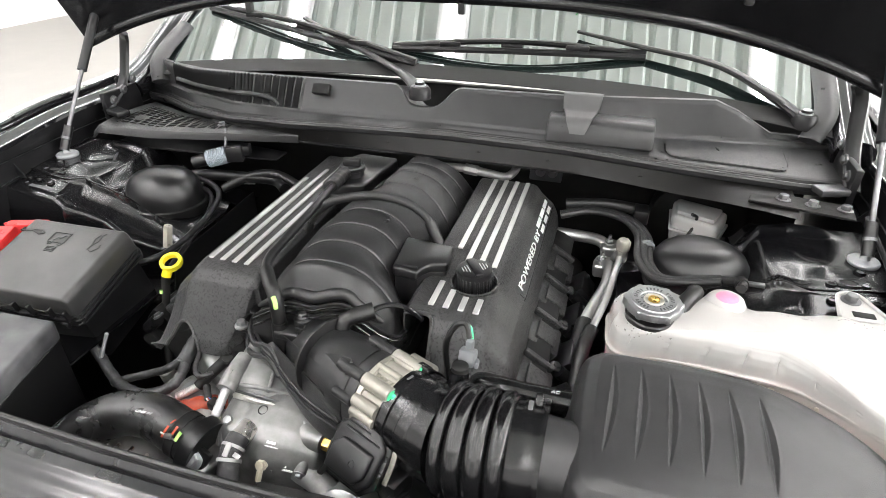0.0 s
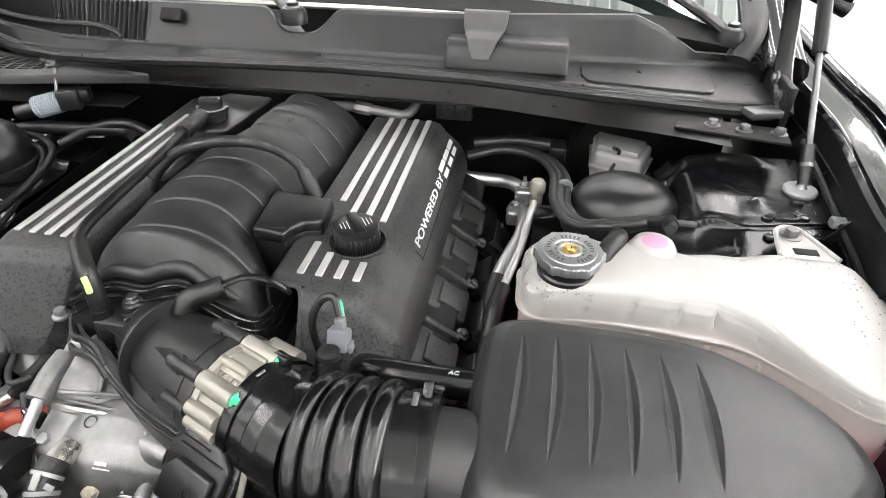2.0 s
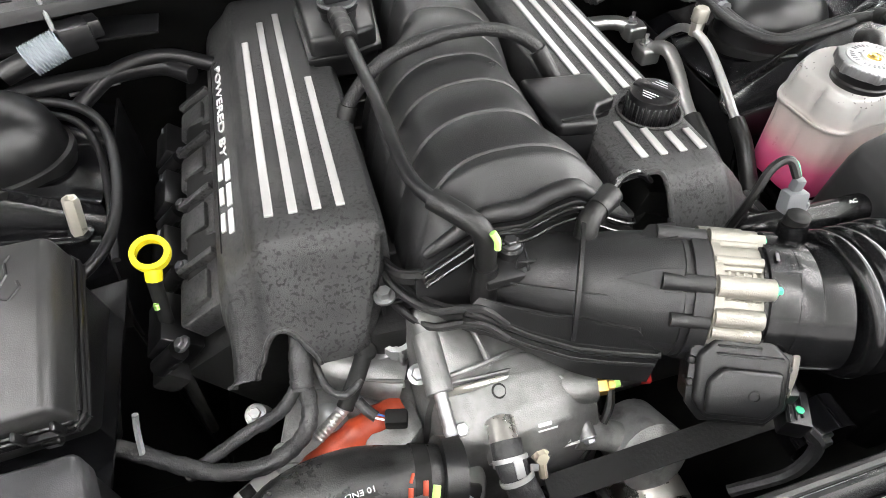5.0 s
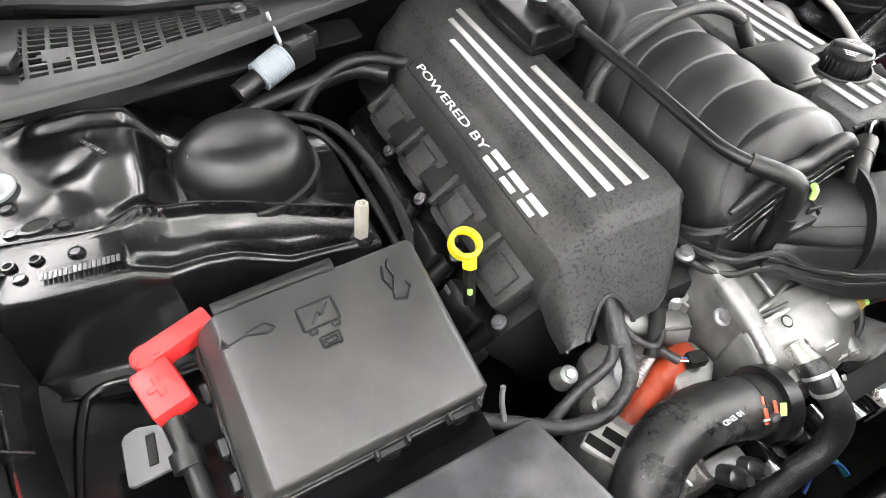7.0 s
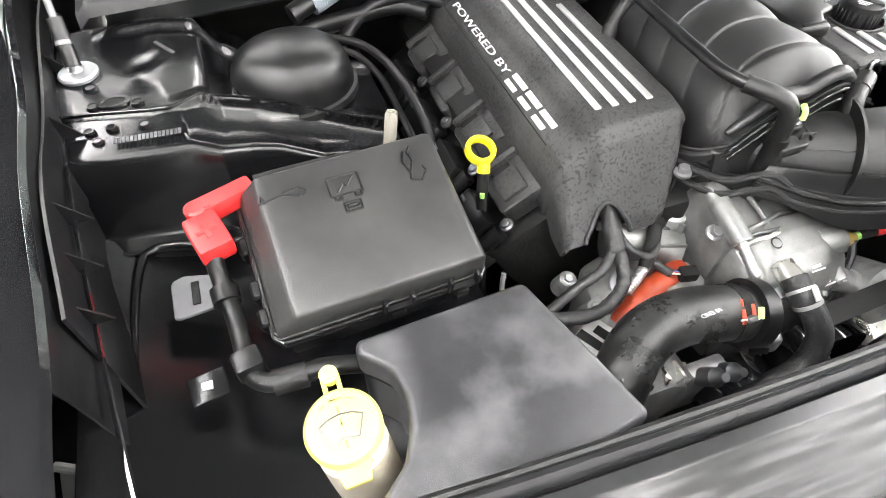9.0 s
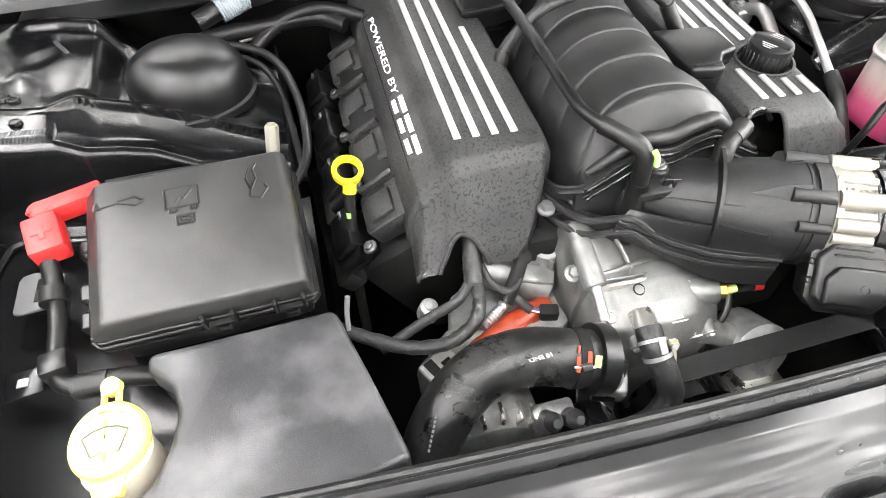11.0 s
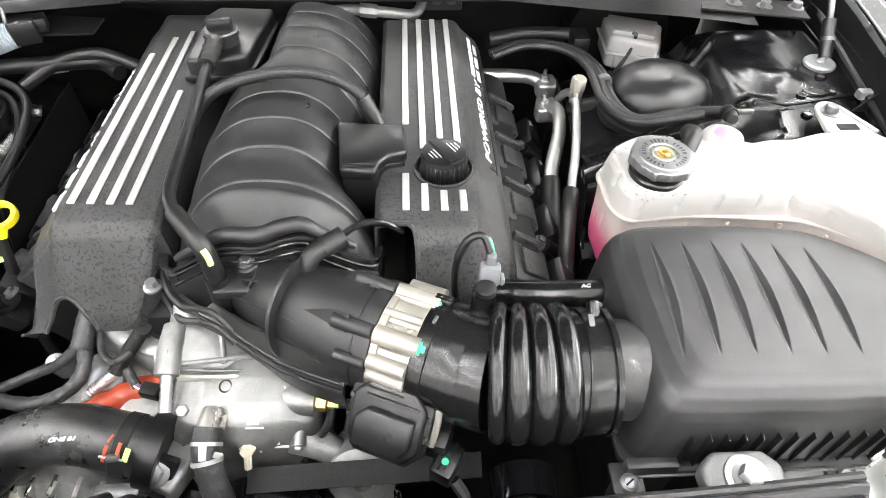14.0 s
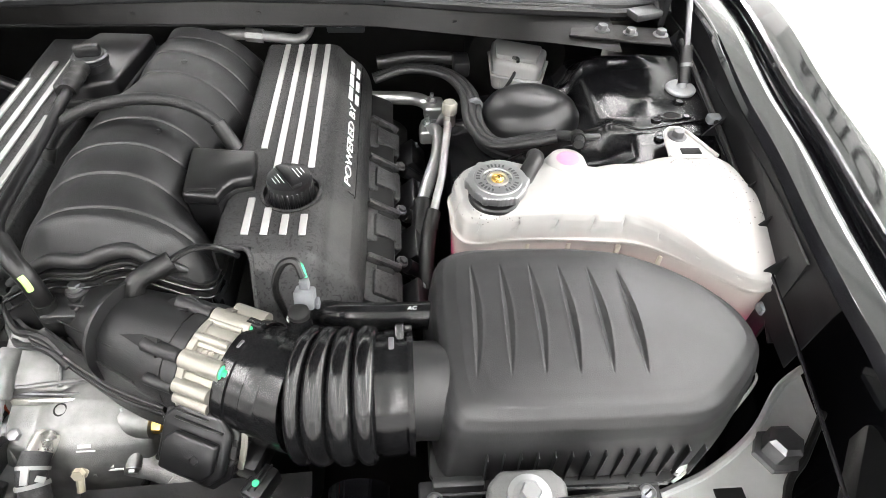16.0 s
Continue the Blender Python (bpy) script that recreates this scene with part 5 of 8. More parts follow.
part("bellows", tube([(0.226, -0.186, 0.860), (0.26, -0.1905, 0.863), (0.300, -0.1915, 0.8645)], 0.0575, 48, 64, rf=rib_wave), GLOSSRUBBER, boot, "ribbed rubber bellows", 75)
part("cuff", tube([(0.296, -0.1915, 0.8642), (0.330, -0.190, 0.864)], 0.0570, 40, 4), GLOSSRUBBER, boot)
part("clamp", tube([B0 + axd * 0.004, B0 + axd * 0.014], 0.0578, 44, 2), GLOSSRUBBER, boot, "black hose clamp band")
part("mould_ring", tube([B0 + axd * 0.027, B0 + axd * 0.0295], 0.0560, 44, 2), GLOSSRUBBER, boot)
part("clamp", tube([(0.306, -0.191, 0.864), (0.309, -0.191, 0.864), (0.3185, -0.190, 0.864)], 0.0590, 44, 2), GLOSSRUBBER, boot, "black hose clamp band")
part("lip", tube([(0.327, -0.190, 0.864), (0.332, -0.190, 0.864)], 0.0605, 44, 2), GLOSSRUBBER, boot, "raised end lip")
for bx in (0.3125,):
    part("clamp_slot", rbox((bx, -0.176, 0.9225), (0.005, 0.014, 0.0016), 0.0006, 1, rx=14), STEEL, boot)
part("clamp_screw", rbox((0.320, -0.158, 0.914), (0.009, 0.018, 0.010), 0.002, rx=30), GLOSSRUBBER, boot, "clamp screw housing")
part("clamp_screw", rbox((0.325, -0.146, 0.905), (0.014, 0.006, 0.010), 0.002, rx=40), PLASTIC, boot)
part("clamp_screw", rbox(B0 + axd * 0.009 + Vector((0.008, 0.024, 0.054)), (0.018, 0.010, 0.008), 0.002, rz=-25, rx=-22), GLOSSRUBBER, boot)
part("clamp_slot", rbox(B0 + axd * 0.009 + Vector((-0.001, -0.001, 0.0594)), (0.009, 0.003, 0.0016), 0.0006, 1, rz=60), STEEL, boot)
part("spigot", lathe([(0.015, -0.016), (0.0125, 0.004), (0.0118, 0.010), (0.0118, 0.018)], 24, Matrix.Translation((0.223, -0.136, 0.890)) @ pose(0, 0, 0, -20, 0, 0)), GLOSSRUBBER, boot)
sensor = thing("air_temperature_sensor", (0.227, -0.118, 0.905), "grey plastic sensor plug with wires on the boot", "sensor plug")
part("stem", lathe([(0.010, 0), (0.010, 0.016), (0.007, 0.018)], 16, Matrix.Translation((0.224, -0.130, 0.900))), MATTBLACK, sensor)
part("plug_body", rbox((0.229, -0.114, 0.917), (0.020, 0.015, 0.021), 0.003, rz=-8, rx=-15), GREYPLUG, sensor)
part("plug_top", rbox((0.230, -0.109, 0.932), (0.009, 0.009, 0.013), 0.002, rz=-8), GREYPLUG, sensor)
part("plug_ear", rbox((0.2405, -0.117, 0.912), (0.005, 0.010, 0.010), 0.002), GREYPLUG, sensor)
part("wire", tube([(0.232, -0.106, 0.938), (0.228, -0.099, 0.949), (0.219, -0.096, 0.950)], 0.0016, 6, 8), GREEN, sensor, "thin teal wire")
part("wire", tube([(0.229, -0.106, 0.938), (0.222, -0.097, 0.951), (0.208, -0.096, 0.944), (0.198, -0.10, 0.915), (0.20, -0.09, 0.85)], 0.004, 8, 8), RUBBER, sensor)

# breather hose from the coil cover to the air box
br = thing("breather_hose", (0.3, -0.08, 0.86), "satin black breather hose with white letters", "hose")
part("hose", tube([(0.230, -0.050, 0.800), (0.238, -0.078, 0.842), (0.260, -0.093, 0.857), (0.30, -0.097, 0.859), (0.360, -0.097, 0.859)], 0.0158, 16, 10), GLOSSRUBBER, br)
lettering("lettering", "AC", 0.0062, frame_of((0.328, -0.101, 0.8755), (1, 0, 0), (0, 1, 0.1)), WHITEINK, br, 0.0003, 0.2, 1.2)

# pressure sensor cover on the manifold
mp = thing("sensor_cover", (0.11, 0.08, 0.9), "square black plastic sensor cover with a notched corner", "plastic cover")
mpoly = [(0.068, 0.128), (0.149, 0.118), (0.152, 0.066), (0.130, 0.062), (0.120, 0.048), (0.116, 0.032), (0.076, 0.038)]
part("lid", prism(mpoly, 0.905, 0.922, 0.005, 3), PLASTIC, mp)
part("base", prism([(x * 0.94 + 0.0066, y * 0.94 + 0.0048) for x, y in mpoly], 0.855, 0.907, 0.003), PLASTIC, mp)
part("ledge", rbox((0.097, 0.043, 0.9225), (0.034, 0.004, 0.003), 0.001), PLASTIC, mp)

# oil filler cap
oc = thing("oil_filler_cap", (0.194, 0.062, 0.89), "black ribbed oil filler cap with white symbols", "oil cap")
part("cap", lathe([(0.024, 0.872), (0.0255, 0.890), (0.0265, 0.917), (0.0255, 0.924), (0.020, 0.926), (0, 0.926)], 36, Matrix.Translation((0.194, 0.062, 0))), PLASTIC, oc)
part("grip", rbox((0.194, 0.062, 0.9262), (0.046, 0.013, 0.005), 0.002, rz=-58), PLASTIC, oc)
for k in range(28):
    a = 2 * math.pi * k / 28
    part("knurl", rbox((0.194 + 0.0262 * math.cos(a), 0.062 + 0.0262 * math.sin(a), 0.903), (0.0022, 0.0026, 0.030), 0.0006, 1, rz=math.degrees(a)), PLASTIC, oc)
for side in (-1, 1):
    for k in range(3):
        off = side * (0.0095 + 0.0042 * k)
        part("marking", rbox((0.194 + off * math.sin(radians(58)), 0.062 + off * math.cos(radians(58)), 0.9263), (0.018 - 0.004 * k, 0.0008, 0.0006), 0, 1, rz=-58), WHITEINK, oc, "white printed marking")

# rear filler box and ventilation pipe
rb = thing("breather_box", (-0.09, 0.32, 0.92), "black plastic breather box with a filler cap", "breather box")
part("box", prism([(-0.140, 0.248), (-0.092, 0.250), (-0.060, 0.262), (-0.045, 0.396), (-0.125, 0.402), (-0.142, 0.37)], 0.88, 0.935, 0.006, 3), PLASTIC, rb)
part("rim", prism([(-0.145, 0.243), (-0.088, 0.245), (-0.055, 0.258), (-0.040, 0.401), (-0.130, 0.407), (-0.147, 0.372)], 0.905, 0.913, 0.002), PLASTIC, rb)
part("neck", lathe([(0.021, 0.93), (0.021, 0.945), (0.024, 0.947), (0.024, 0.951), (0.017, 0.952)], 28, Matrix.Translation((-0.098, 0.295, 0))), PLASTIC, rb)
part("cap_ring", lathe([(0.0215, 0.951), (0.0235, 0.953), (0.0215, 0.955), (0.0195, 0.953)], 28, Matrix.Translation((-0.098, 0.295, 0))), STEEL, rb, "thin steel ring")
part("cap_grip", rbox((-0.098, 0.296, 0.960), (0.034, 0.014, 0.016), 0.004, rz=8), PLASTIC, rb)
pp = thing("ventilation_pipe", (-0.08, 0.1, 0.93), "slim satin black ventilation pipe with rubber ends", "pipe")
part("pipe", tube([(-0.102, 0.262, 0.948), (-0.099, 0.20, 0.946), (-0.094, 0.11, 0.943), (-0.092, 0.03, 0.940), (-0.089, -0.015, 0.938), (-0.078, -0.042, 0.936), (-0.062, -0.062, 0.933)], 0.0066, 12, 8), PLASTIC, pp)
part("rear_sleeve", tube([(-0.102, 0.272, 0.948), (-0.100, 0.212, 0.947)], 0.0112, 14, 12, rf=lambda k: 1.0 + 0.08 * math.sin(k * 25)), RUBBER, pp)
part("front_elbow", tube([(-0.078, -0.042, 0.936), (-0.058, -0.066, 0.932), (-0.047, -0.077, 0.925), (-0.043, -0.081, 0.908), (-0.042, -0.083, 0.882)], 0.0096, 16, 8), RUBBER, pp)
part("elbow_foot", tube([(-0.042, -0.083, 0.886), (-0.042, -0.084, 0.868), (-0.042, -0.085, 0.838)], 0.0112, 16, 4, rf=lambda k: 1.0 + 0.12 * k), RUBBER, pp)
part("dab", tube([(-0.041, -0.0885, 0.931), (-0.0375, -0.0915, 0.924), (-0.037, -0.0925, 0.915)], 0.0032, 8, 4), LIME, pp, "lime paint dab")
oh = thing("crossover_hose", (0.02, 0.19, 0.93), "matt black crossover hose over the manifold", "hose")
CROSS = [(-0.128, 0.140, 0.878), (-0.116, 0.150, 0.908), (-0.080, 0.158, 0.944), (-0.030, 0.165, 0.960), (0.020, 0.168, 0.964), (0.065, 0.164, 0.957), (0.098, 0.154, 0.938), (0.116, 0.142, 0.905)]
part("hose", tube(CROSS, 0.0074, 14, 8), BRAID, oh, "braided black hose")
part("end_sleeve", tube(CROSS[:2], 0.0098, 14, 4), RUBBER, oh)
part("end_sleeve", tube(CROSS[-2:], 0.0098, 14, 4), RUBBER, oh)
el = thing("vacuum_elbow", (0.052, -0.07, 0.89), "black rubber vacuum elbow with a thin plastic line", "vacuum hose")
part("elbow", tube([(0.050, -0.084, 0.872), (0.051, -0.081, 0.896), (0.058, -0.073, 0.906), (0.083, -0.057, 0.911)], 0.0105, 14, 8), RUBBER, el)
part("sleeve", tube([(0.066, -0.068, 0.908), (0.086, -0.055, 0.911)], 0.0115, 12, 3), RUBBER, el)
part("line", tube([(0.080, -0.059, 0.911), (0.102, -0.043, 0.915), (0.124, -0.036, 0.910), (0.145, -0.03, 0.89)], 0.0038, 8, 8), GLOSSRUBBER, el, "thin glossy black line")

# timing cover and thermostat housing in cast aluminium
PUMPALU = mat("bright_die_cast_aluminium", (0.24, 0.24, 0.237), 0.44, 0.68, var=0.3, bump=0.3, fine=900, rvar=0.10, wear=((0.12, 0.12, 0.118), 26, 0.50, 0.70, 0.7))
wp = thing("coolant_housing", (-0.03, -0.15, 0.76), "bright cast aluminium coolant housing with bosses", "coolant housing")


def roll(u, w=0.10):
    """Rounded ends of a casting: nought along the middle, one at the very end."""
    d = max(0.0, abs(2 * u - 1) - (1 - w)) / w
    return 1 - math.sqrt(max(0.0, 1 - d * d))


def upper_cast(u, v):
    x = -0.112 + 0.132 * u
    y = lerp_table([(0, -0.050), (0.1, -0.054), (0.2, -0.062), (0.3, -0.074), (0.75, -0.122), (0.85, -0.130), (0.92, -0.134), (1, -0.135)], v) + 0.010 * u
    z = lerp_table([(0, 0.70), (0.1, 0.795), (0.2, 0.815), (0.3, 0.822), (0.75, 0.803), (0.85, 0.797), (0.92, 0.786), (1, 0.74)], v) - 0.034 * smooth(u * 1.1 - 0.15)
    z += 0.0035 * math.sin(u * 9.5 + 0.4) * smooth(v * 5 - 1) * smooth((1 - v) * 6)
    return (x, y, z - 0.10 * roll(u, 0.16))


def lower_cast(u, v):
    x = -0.106 + 0.158 * u
    bow = -0.012 * math.sin(u * math.pi)
    y = lerp_table([(0, -0.118), (0.15, -0.124), (0.30, -0.140), (0.5, -0.160), (0.62, -0.174), (0.72, -0.184), (0.82, -0.190), (1, -0.194)], v) + bow * smooth(v * 2 - 0.5)
    z = lerp_table([(0, 0.76), (0.15, 0.781), (0.30, 0.779), (0.5, 0.772), (0.62, 0.762), (0.72, 0.745), (0.82, 0.718), (1, 0.60)], v)
    z -= 0.010 * smooth((u - 0.70) / 0.25) + 0.004 * math.exp(-((u - 0.22) / 0.07) ** 2)
    z += 0.003 * math.exp(-((u - 0.52) / 0.16) ** 2)
    return (x, y, z - 0.09 * roll(u, 0.14))


part("crown", sheet(upper_cast, 60, 50, thick=0.004), PUMPALU, wp, angle=50)
part("face", sheet(lower_cast, 60, 60, thick=0.004), PUMPALU, wp, angle=50)
part("core", rbox((-0.03, -0.13, 0.66), (0.12, 0.09, 0.16), 0.01), ALU, wp)
part("gasket_rim", tube([(-0.098, -0.137, 0.786), (-0.06, -0.139, 0.785), (-0.02, -0.137, 0.782), (0.01, -0.132, 0.774)], 0.0026, 8, 8), MACHINED, wp)
part("gasket_rim", tube([(-0.098, -0.133, 0.793), (-0.06, -0.134, 0.790), (-0.02, -0.131, 0.783), (0.012, -0.126, 0.772)], 0.0020, 8, 8), STEEL, wp)
part("casting_edge", tube([(-0.088, -0.132, 0.802), (-0.06, -0.128, 0.800), (-0.02, -0.116, 0.789), (0.006, -0.112, 0.777)], 0.0028, 8, 8), PUMPALU, wp)
part("casting_rib", tube([(-0.060, -0.078, 0.815), (-0.052, -0.105, 0.805), (-0.048, -0.128, 0.795)], 0.003, 8, 6), PUMPALU, wp)
part("boss", tube([(-0.100, -0.095, 0.816), (-0.101, -0.120, 0.812), (-0.101, -0.146, 0.803)], 0.0125, 18, 4), PUMPALU, wp)
part("stud", tube([(-0.101, -0.143, 0.803), (-0.100, -0.178, 0.784)], 0.0062, 12, 18, rf=lambda k: 1 + 0.07 * math.sin(k * 80)), ZINC, wp, "threaded zinc stud")
part("stud_mark", tube([(-0.0985, -0.127, 0.8215), (-0.0985, -0.141, 0.8165)], 0.0012, 6, 3), MATTBLACK, wp, "inked tick")
part("boss", tube([(0.018, -0.152, 0.758), (0.036, -0.157, 0.761), (0.050, -0.160, 0.762)], 0.0185, 20, 4, rf=lambda k: 1.1 - 0.28 * k), PUMPALU, wp)
part("boss", lathe([(0.016, -0.03), (0.0125, -0.004), (0.012, 0.0), (0, 0.0)], 24, Matrix.Translation((0.014, -0.150, 0.770)) @ pose(0, 0, 0, 25, 0, 0)), PUMPALU, wp)
for bx, by, bz in ((0.014, -0.150, 0.770), (-0.088, -0.168, 0.768), (-0.114, -0.118, 0.795)):
    part("bolt", bolt((bx, by, bz), 0.0068, 0.008, (0, -0.42, 0.9)), ZINC, wp, "zinc bolt")
for k in range(2):
    part("print_bar", rbox((-0.0138 + 0.002 * k, -0.1852 - 0.004 * k, 0.7690 - 0.003 * k), (0.013 + 0.006 * k, 0.0035 - 0.002 * k, 0.0006), 0, 1, rx=38), WHITEINK, wp, "small pale printed mark")
part("ink_mark", lathe([(0.0062, 0), (0.0072, 0.0004), (0.0062, 0.0008), (0.0054, 0.0004), (0.0062, 0)], 22, Matrix.Translation((-0.0455, -0.1485, 0.7822)) @ pose(0, 0, 0, 18, 0, 0)), MATTBLACK, wp, "small inked circle")
part("label", rbox((0.004, -0.196, 0.7455), (0.014, 0.006, 0.0012), 0, rx=62), LABEL, wp, "small etched white code patch")
part("label", rbox((0.008, -0.1985, 0.7395), (0.024, 0.0022, 0.0012), 0, rx=62), LABEL, wp)
part("outlet_pad", prism([(-0.128, -0.232), (-0.092, -0.244), (-0.074, -0.205), (-0.078, -0.165), (-0.118, -0.165)], 0.715, 0.742, 0.006, 3), PUMPALU, wp)
part("lower_flange", prism([(-0.06, -0.205), (0.012, -0.205), (0.050, -0.180), (0.052, -0.15), (-0.06, -0.15)], 0.676, 0.694, 0.005, 2), PUMPALU, wp)
for k in range(3):
    part("web", rbox((-0.010 + 0.022 * k, -0.196 + 0.004 * k, 0.715), (0.004, 0.014, 0.044), 0.0015), PUMPALU, wp)
part("drain_cock", join(lathe([(0.009, 0), (0.009, 0.004), (0.0065, 0.005), (0.0065, 0.011)], 6, Matrix.Translation((-0.022, -0.198, 0.742)) @ pose(0, 0, 0, 60, 0, 0)), tube([(-0.022, -0.205, 0.742), (-0.022, -0.216, 0.728)], 0.0042, 8, 3)), CREAM, wp, "dull yellowish drain stud")
part("lug", tube([(0.045, -0.172, 0.716), (0.060, -0.182, 0.708)], 0.011, 14, 3), PUMPALU, wp)
for x0, y0, x1, y1 in ((-0.088, -0.080, -0.020, -0.118), (-0.086, -0.118, -0.030, -0.128), (-0.040, -0.076, 0.004, -0.104)):
    pts = []
    for k in range(7):
        f = k / 6
        x, y = x0 + (x1 - x0) * f, y0 + (y1 - y0) * f
        u = (x + 0.112) / 0.132
        v = lerp_table([(0.074, 0.3), (0.122, 0.75), (0.135, 0.9)], -(y - 0.010 * u))
        pts.append(Vector((x, y, upper_cast(u, v)[2] + 0.0004)))
    part("casting_rib", tube(pts, 0.0024, 8, 3), PUMPALU, wp)
part("gasket_step", sheet(lambda u, v: (-0.096 + 0.104 * u, -0.1365 + 0.004 * u - 0.004 * v, 0.790 - 0.010 * u - 0.006 * v), 16, 3, thick=0.003), MACHINED, wp, "machined joint face")
for bx, bz in ((-0.062, 0.752), (0.030, 0.744), (-0.086, 0.722)):
    part("boss", tube([(bx, -0.176, bz), (bx, -0.197, bz - 0.006)], 0.0085, 16, 3), PUMPALU, wp)
    part("bolt", bolt((bx, -0.197, bz - 0.006), 0.0055, 0.006, (0, -0.96, -0.27)), ZINC, wp, "zinc bolt")
part("web", tube([(-0.098, -0.172, 0.766), (-0.090, -0.190, 0.745), (-0.088, -0.198, 0.71)], 0.004, 8, 5), PUMPALU, wp)
part("web", tube([(0.022, -0.170, 0.760), (0.020, -0.188, 0.738), (0.022, -0.196, 0.70)], 0.0035, 8, 5), PUMPALU, wp)
fit_ = thing("temperature_sender", (0.055, -0.162, 0.762), "brass temperature sender with a red cap and black lead", "sensor")
part("hex", lathe([(0.0095, 0), (0.0095, 0.012), (0.006, 0.014), (0.006, 0.02)], 6, Matrix.Translation((0.048, -0.160, 0.762)) @ pose(0, 0, 0, 0, 90, -8)), BRASS, fit_, "brass hexagon")
part("stem", tube([(0.062, -0.162, 0.762), (0.075, -0.163, 0.763)], 0.005, 10, 2), LIME, fit_, "lime collar")
part("plug", tube([(0.074, -0.163, 0.763), (0.098, -0.166, 0.766)], 0.006, 10, 3), MATTBLACK, fit_)
part("tip", tube([(0.094, -0.165, 0.766), (0.103, -0.167, 0.767)], 0.0075, 10, 3), RED, fit_, "red cap")
part("lead", tube([(0.066, -0.162, 0.760), (0.060, -0.178, 0.745), (0.045, -0.19, 0.725), (0.03, -0.2, 0.70)], 0.0045, 8, 6), RUBBER, fit_)

# radiator and heater hoses
rh = thing("radiator_hose", (-0.2, -0.2, 0.74), "large bent black rubber radiator hose with painted marks", "radiator hose")
part("hose", tube([(-0.118, -0.200, 0.750), (-0.150, -0.196, 0.760), (-0.195, -0.188, 0.765), (-0.245, -0.195, 0.762), (-0.290, -0.225, 0.745), (-0.318, -0.262, 0.715), (-0.33, -0.30, 0.67), (-0.335, -0.33, 0.62)], 0.031, 32, 9, rf=lambda k: 1 - 0.10 * smooth((k - 0.45) / 0.4)), HOSERUBBER, rh)
part("collar", tube([(-0.122, -0.200, 0.751), (-0.104, -0.203, 0.746)], 0.039, 28, 3), PLASTIC, rh, "black quick-connect collar")
part("collar_ear", prism([(-0.014, -0.03), (0.014, -0.03), (0.018, 0.02), (-0.018, 0.02)], -0.005, 0.005, 0.003, 2, frame_of((-0.107, -0.222, 0.745), (0.93, -0.25, -0.25), (-0.1, 0.55, 0.8))), PLASTIC, rh)
part("clamp", tube([(-0.145, -0.197, 0.7585), (-0.132, -0.199, 0.7555)], 0.0325, 28, 2), MATTBLACK, rh)
for dx, mt, w, a0, a1 in ((-0.149, ORANGE, 0.0022, 40, 66), (-0.1445, ORANGE, 0.0014, 72, 84), (-0.136, ORANGE, 0.0022, 44, 70), (-0.128, LIME, 0.0034, 40, 60)):
    pts = [(dx + 0.0008 * k, -0.199 - 0.0333 * math.cos(radians(a0 + (a1 - a0) * k / 5)), 0.7575 + 0.0333 * math.sin(radians(a0 + (a1 - a0) * k / 5))) for k in range(6)]
    part("paint_mark", tube(pts, w, 8, 3, squash=0.4), mt, rh, "dab of marking paint")
part("clip_wire", tube([(-0.152, -0.221, 0.783), (-0.142, -0.222, 0.7815), (-0.130, -0.224, 0.779)], 0.0013, 6, 4), SILVERPLATE, rh, "bright clip wire")
part("clip_box", rbox((-0.139, -0.222, 0.781), (0.012, 0.008, 0.007), 0.002, rx=-40), STEEL, rh)
for k in range(8):
    f = k / 7
    part("print_bar", rbox((-0.2985 - 0.013 * f, -0.2335 - 0.024 * f, 0.7755 - 0.0165 * f), (0.0030, 0.0022, 0.0006), 0, 1, rz=58, rx=22), GREYPLUG, rh, "faded printed characters")
lettering("lettering", "10 END", 0.0078, frame_of((-0.172, -0.205, 0.796), (-1, -0.05, 0), (0, -1, 0.3)), WHITEINK, rh, 0.0002)
part("flange_bolt", bolt((-0.109, -0.226, 0.752), 0.011, 0.009, (0.1, -0.6, 0.8)), ZINC, rh, "bright zinc flange bolt")
CLIPSTEEL = mat("pale_zinc_flake_steel", (0.38, 0.38, 0.375), 0.42, 0.4, var=0.12, bump=0.1, rvar=0.06)
hh = thing("heater_hose", (-0.06, -0.22, 0.75), "grey-black rubber bypass hose with a white stripe and spring clip", "coolant hose")
part("hose", tube([(-0.055, -0.192, 0.775), (-0.056, -0.212, 0.768), (-0.048, -0.238, 0.748), (-0.044, -0.252, 0.722), (-0.062, -0.262, 0.694), (-0.10, -0.265, 0.682), (-0.15, -0.27, 0.665), (-0.20, -0.275, 0.64), (-0.24, -0.28, 0.60)], 0.0142, 18, 9), HARNESS, hh)
part("spigot", tube([(-0.053, -0.172, 0.772), (-0.056, -0.200, 0.772)], 0.0135, 16, 3), MACHINED, hh, "alloy spigot")
for p0, p1 in (((-0.0557, -0.205, 0.7710), (-0.0558, -0.2085, 0.7695)), ((-0.0545, -0.219, 0.7635), (-0.0538, -0.2225, 0.7610))):
    part("spring_clip", tube([p0, p1], 0.0158, 28, 2), CLIPSTEEL, hh, "pale flat spring clip")
part("clip_bridge", rbox((-0.0535, -0.2205, 0.7815), (0.008, 0.016, 0.0022), 0.0008, rx=32), CLIPSTEEL, hh)
part("clip_ear", rbox((-0.0400, -0.2215, 0.7765), (0.009, 0.006, 0.0025), 0.0008, rx=32, ry=35), CLIPSTEEL, hh)
part("stripe", tube([(-0.046, -0.2405, 0.7595), (-0.043, -0.252, 0.745), (-0.042, -0.2585, 0.735)], 0.0016, 6, 4), WHITEINK, hh, "white stripe")

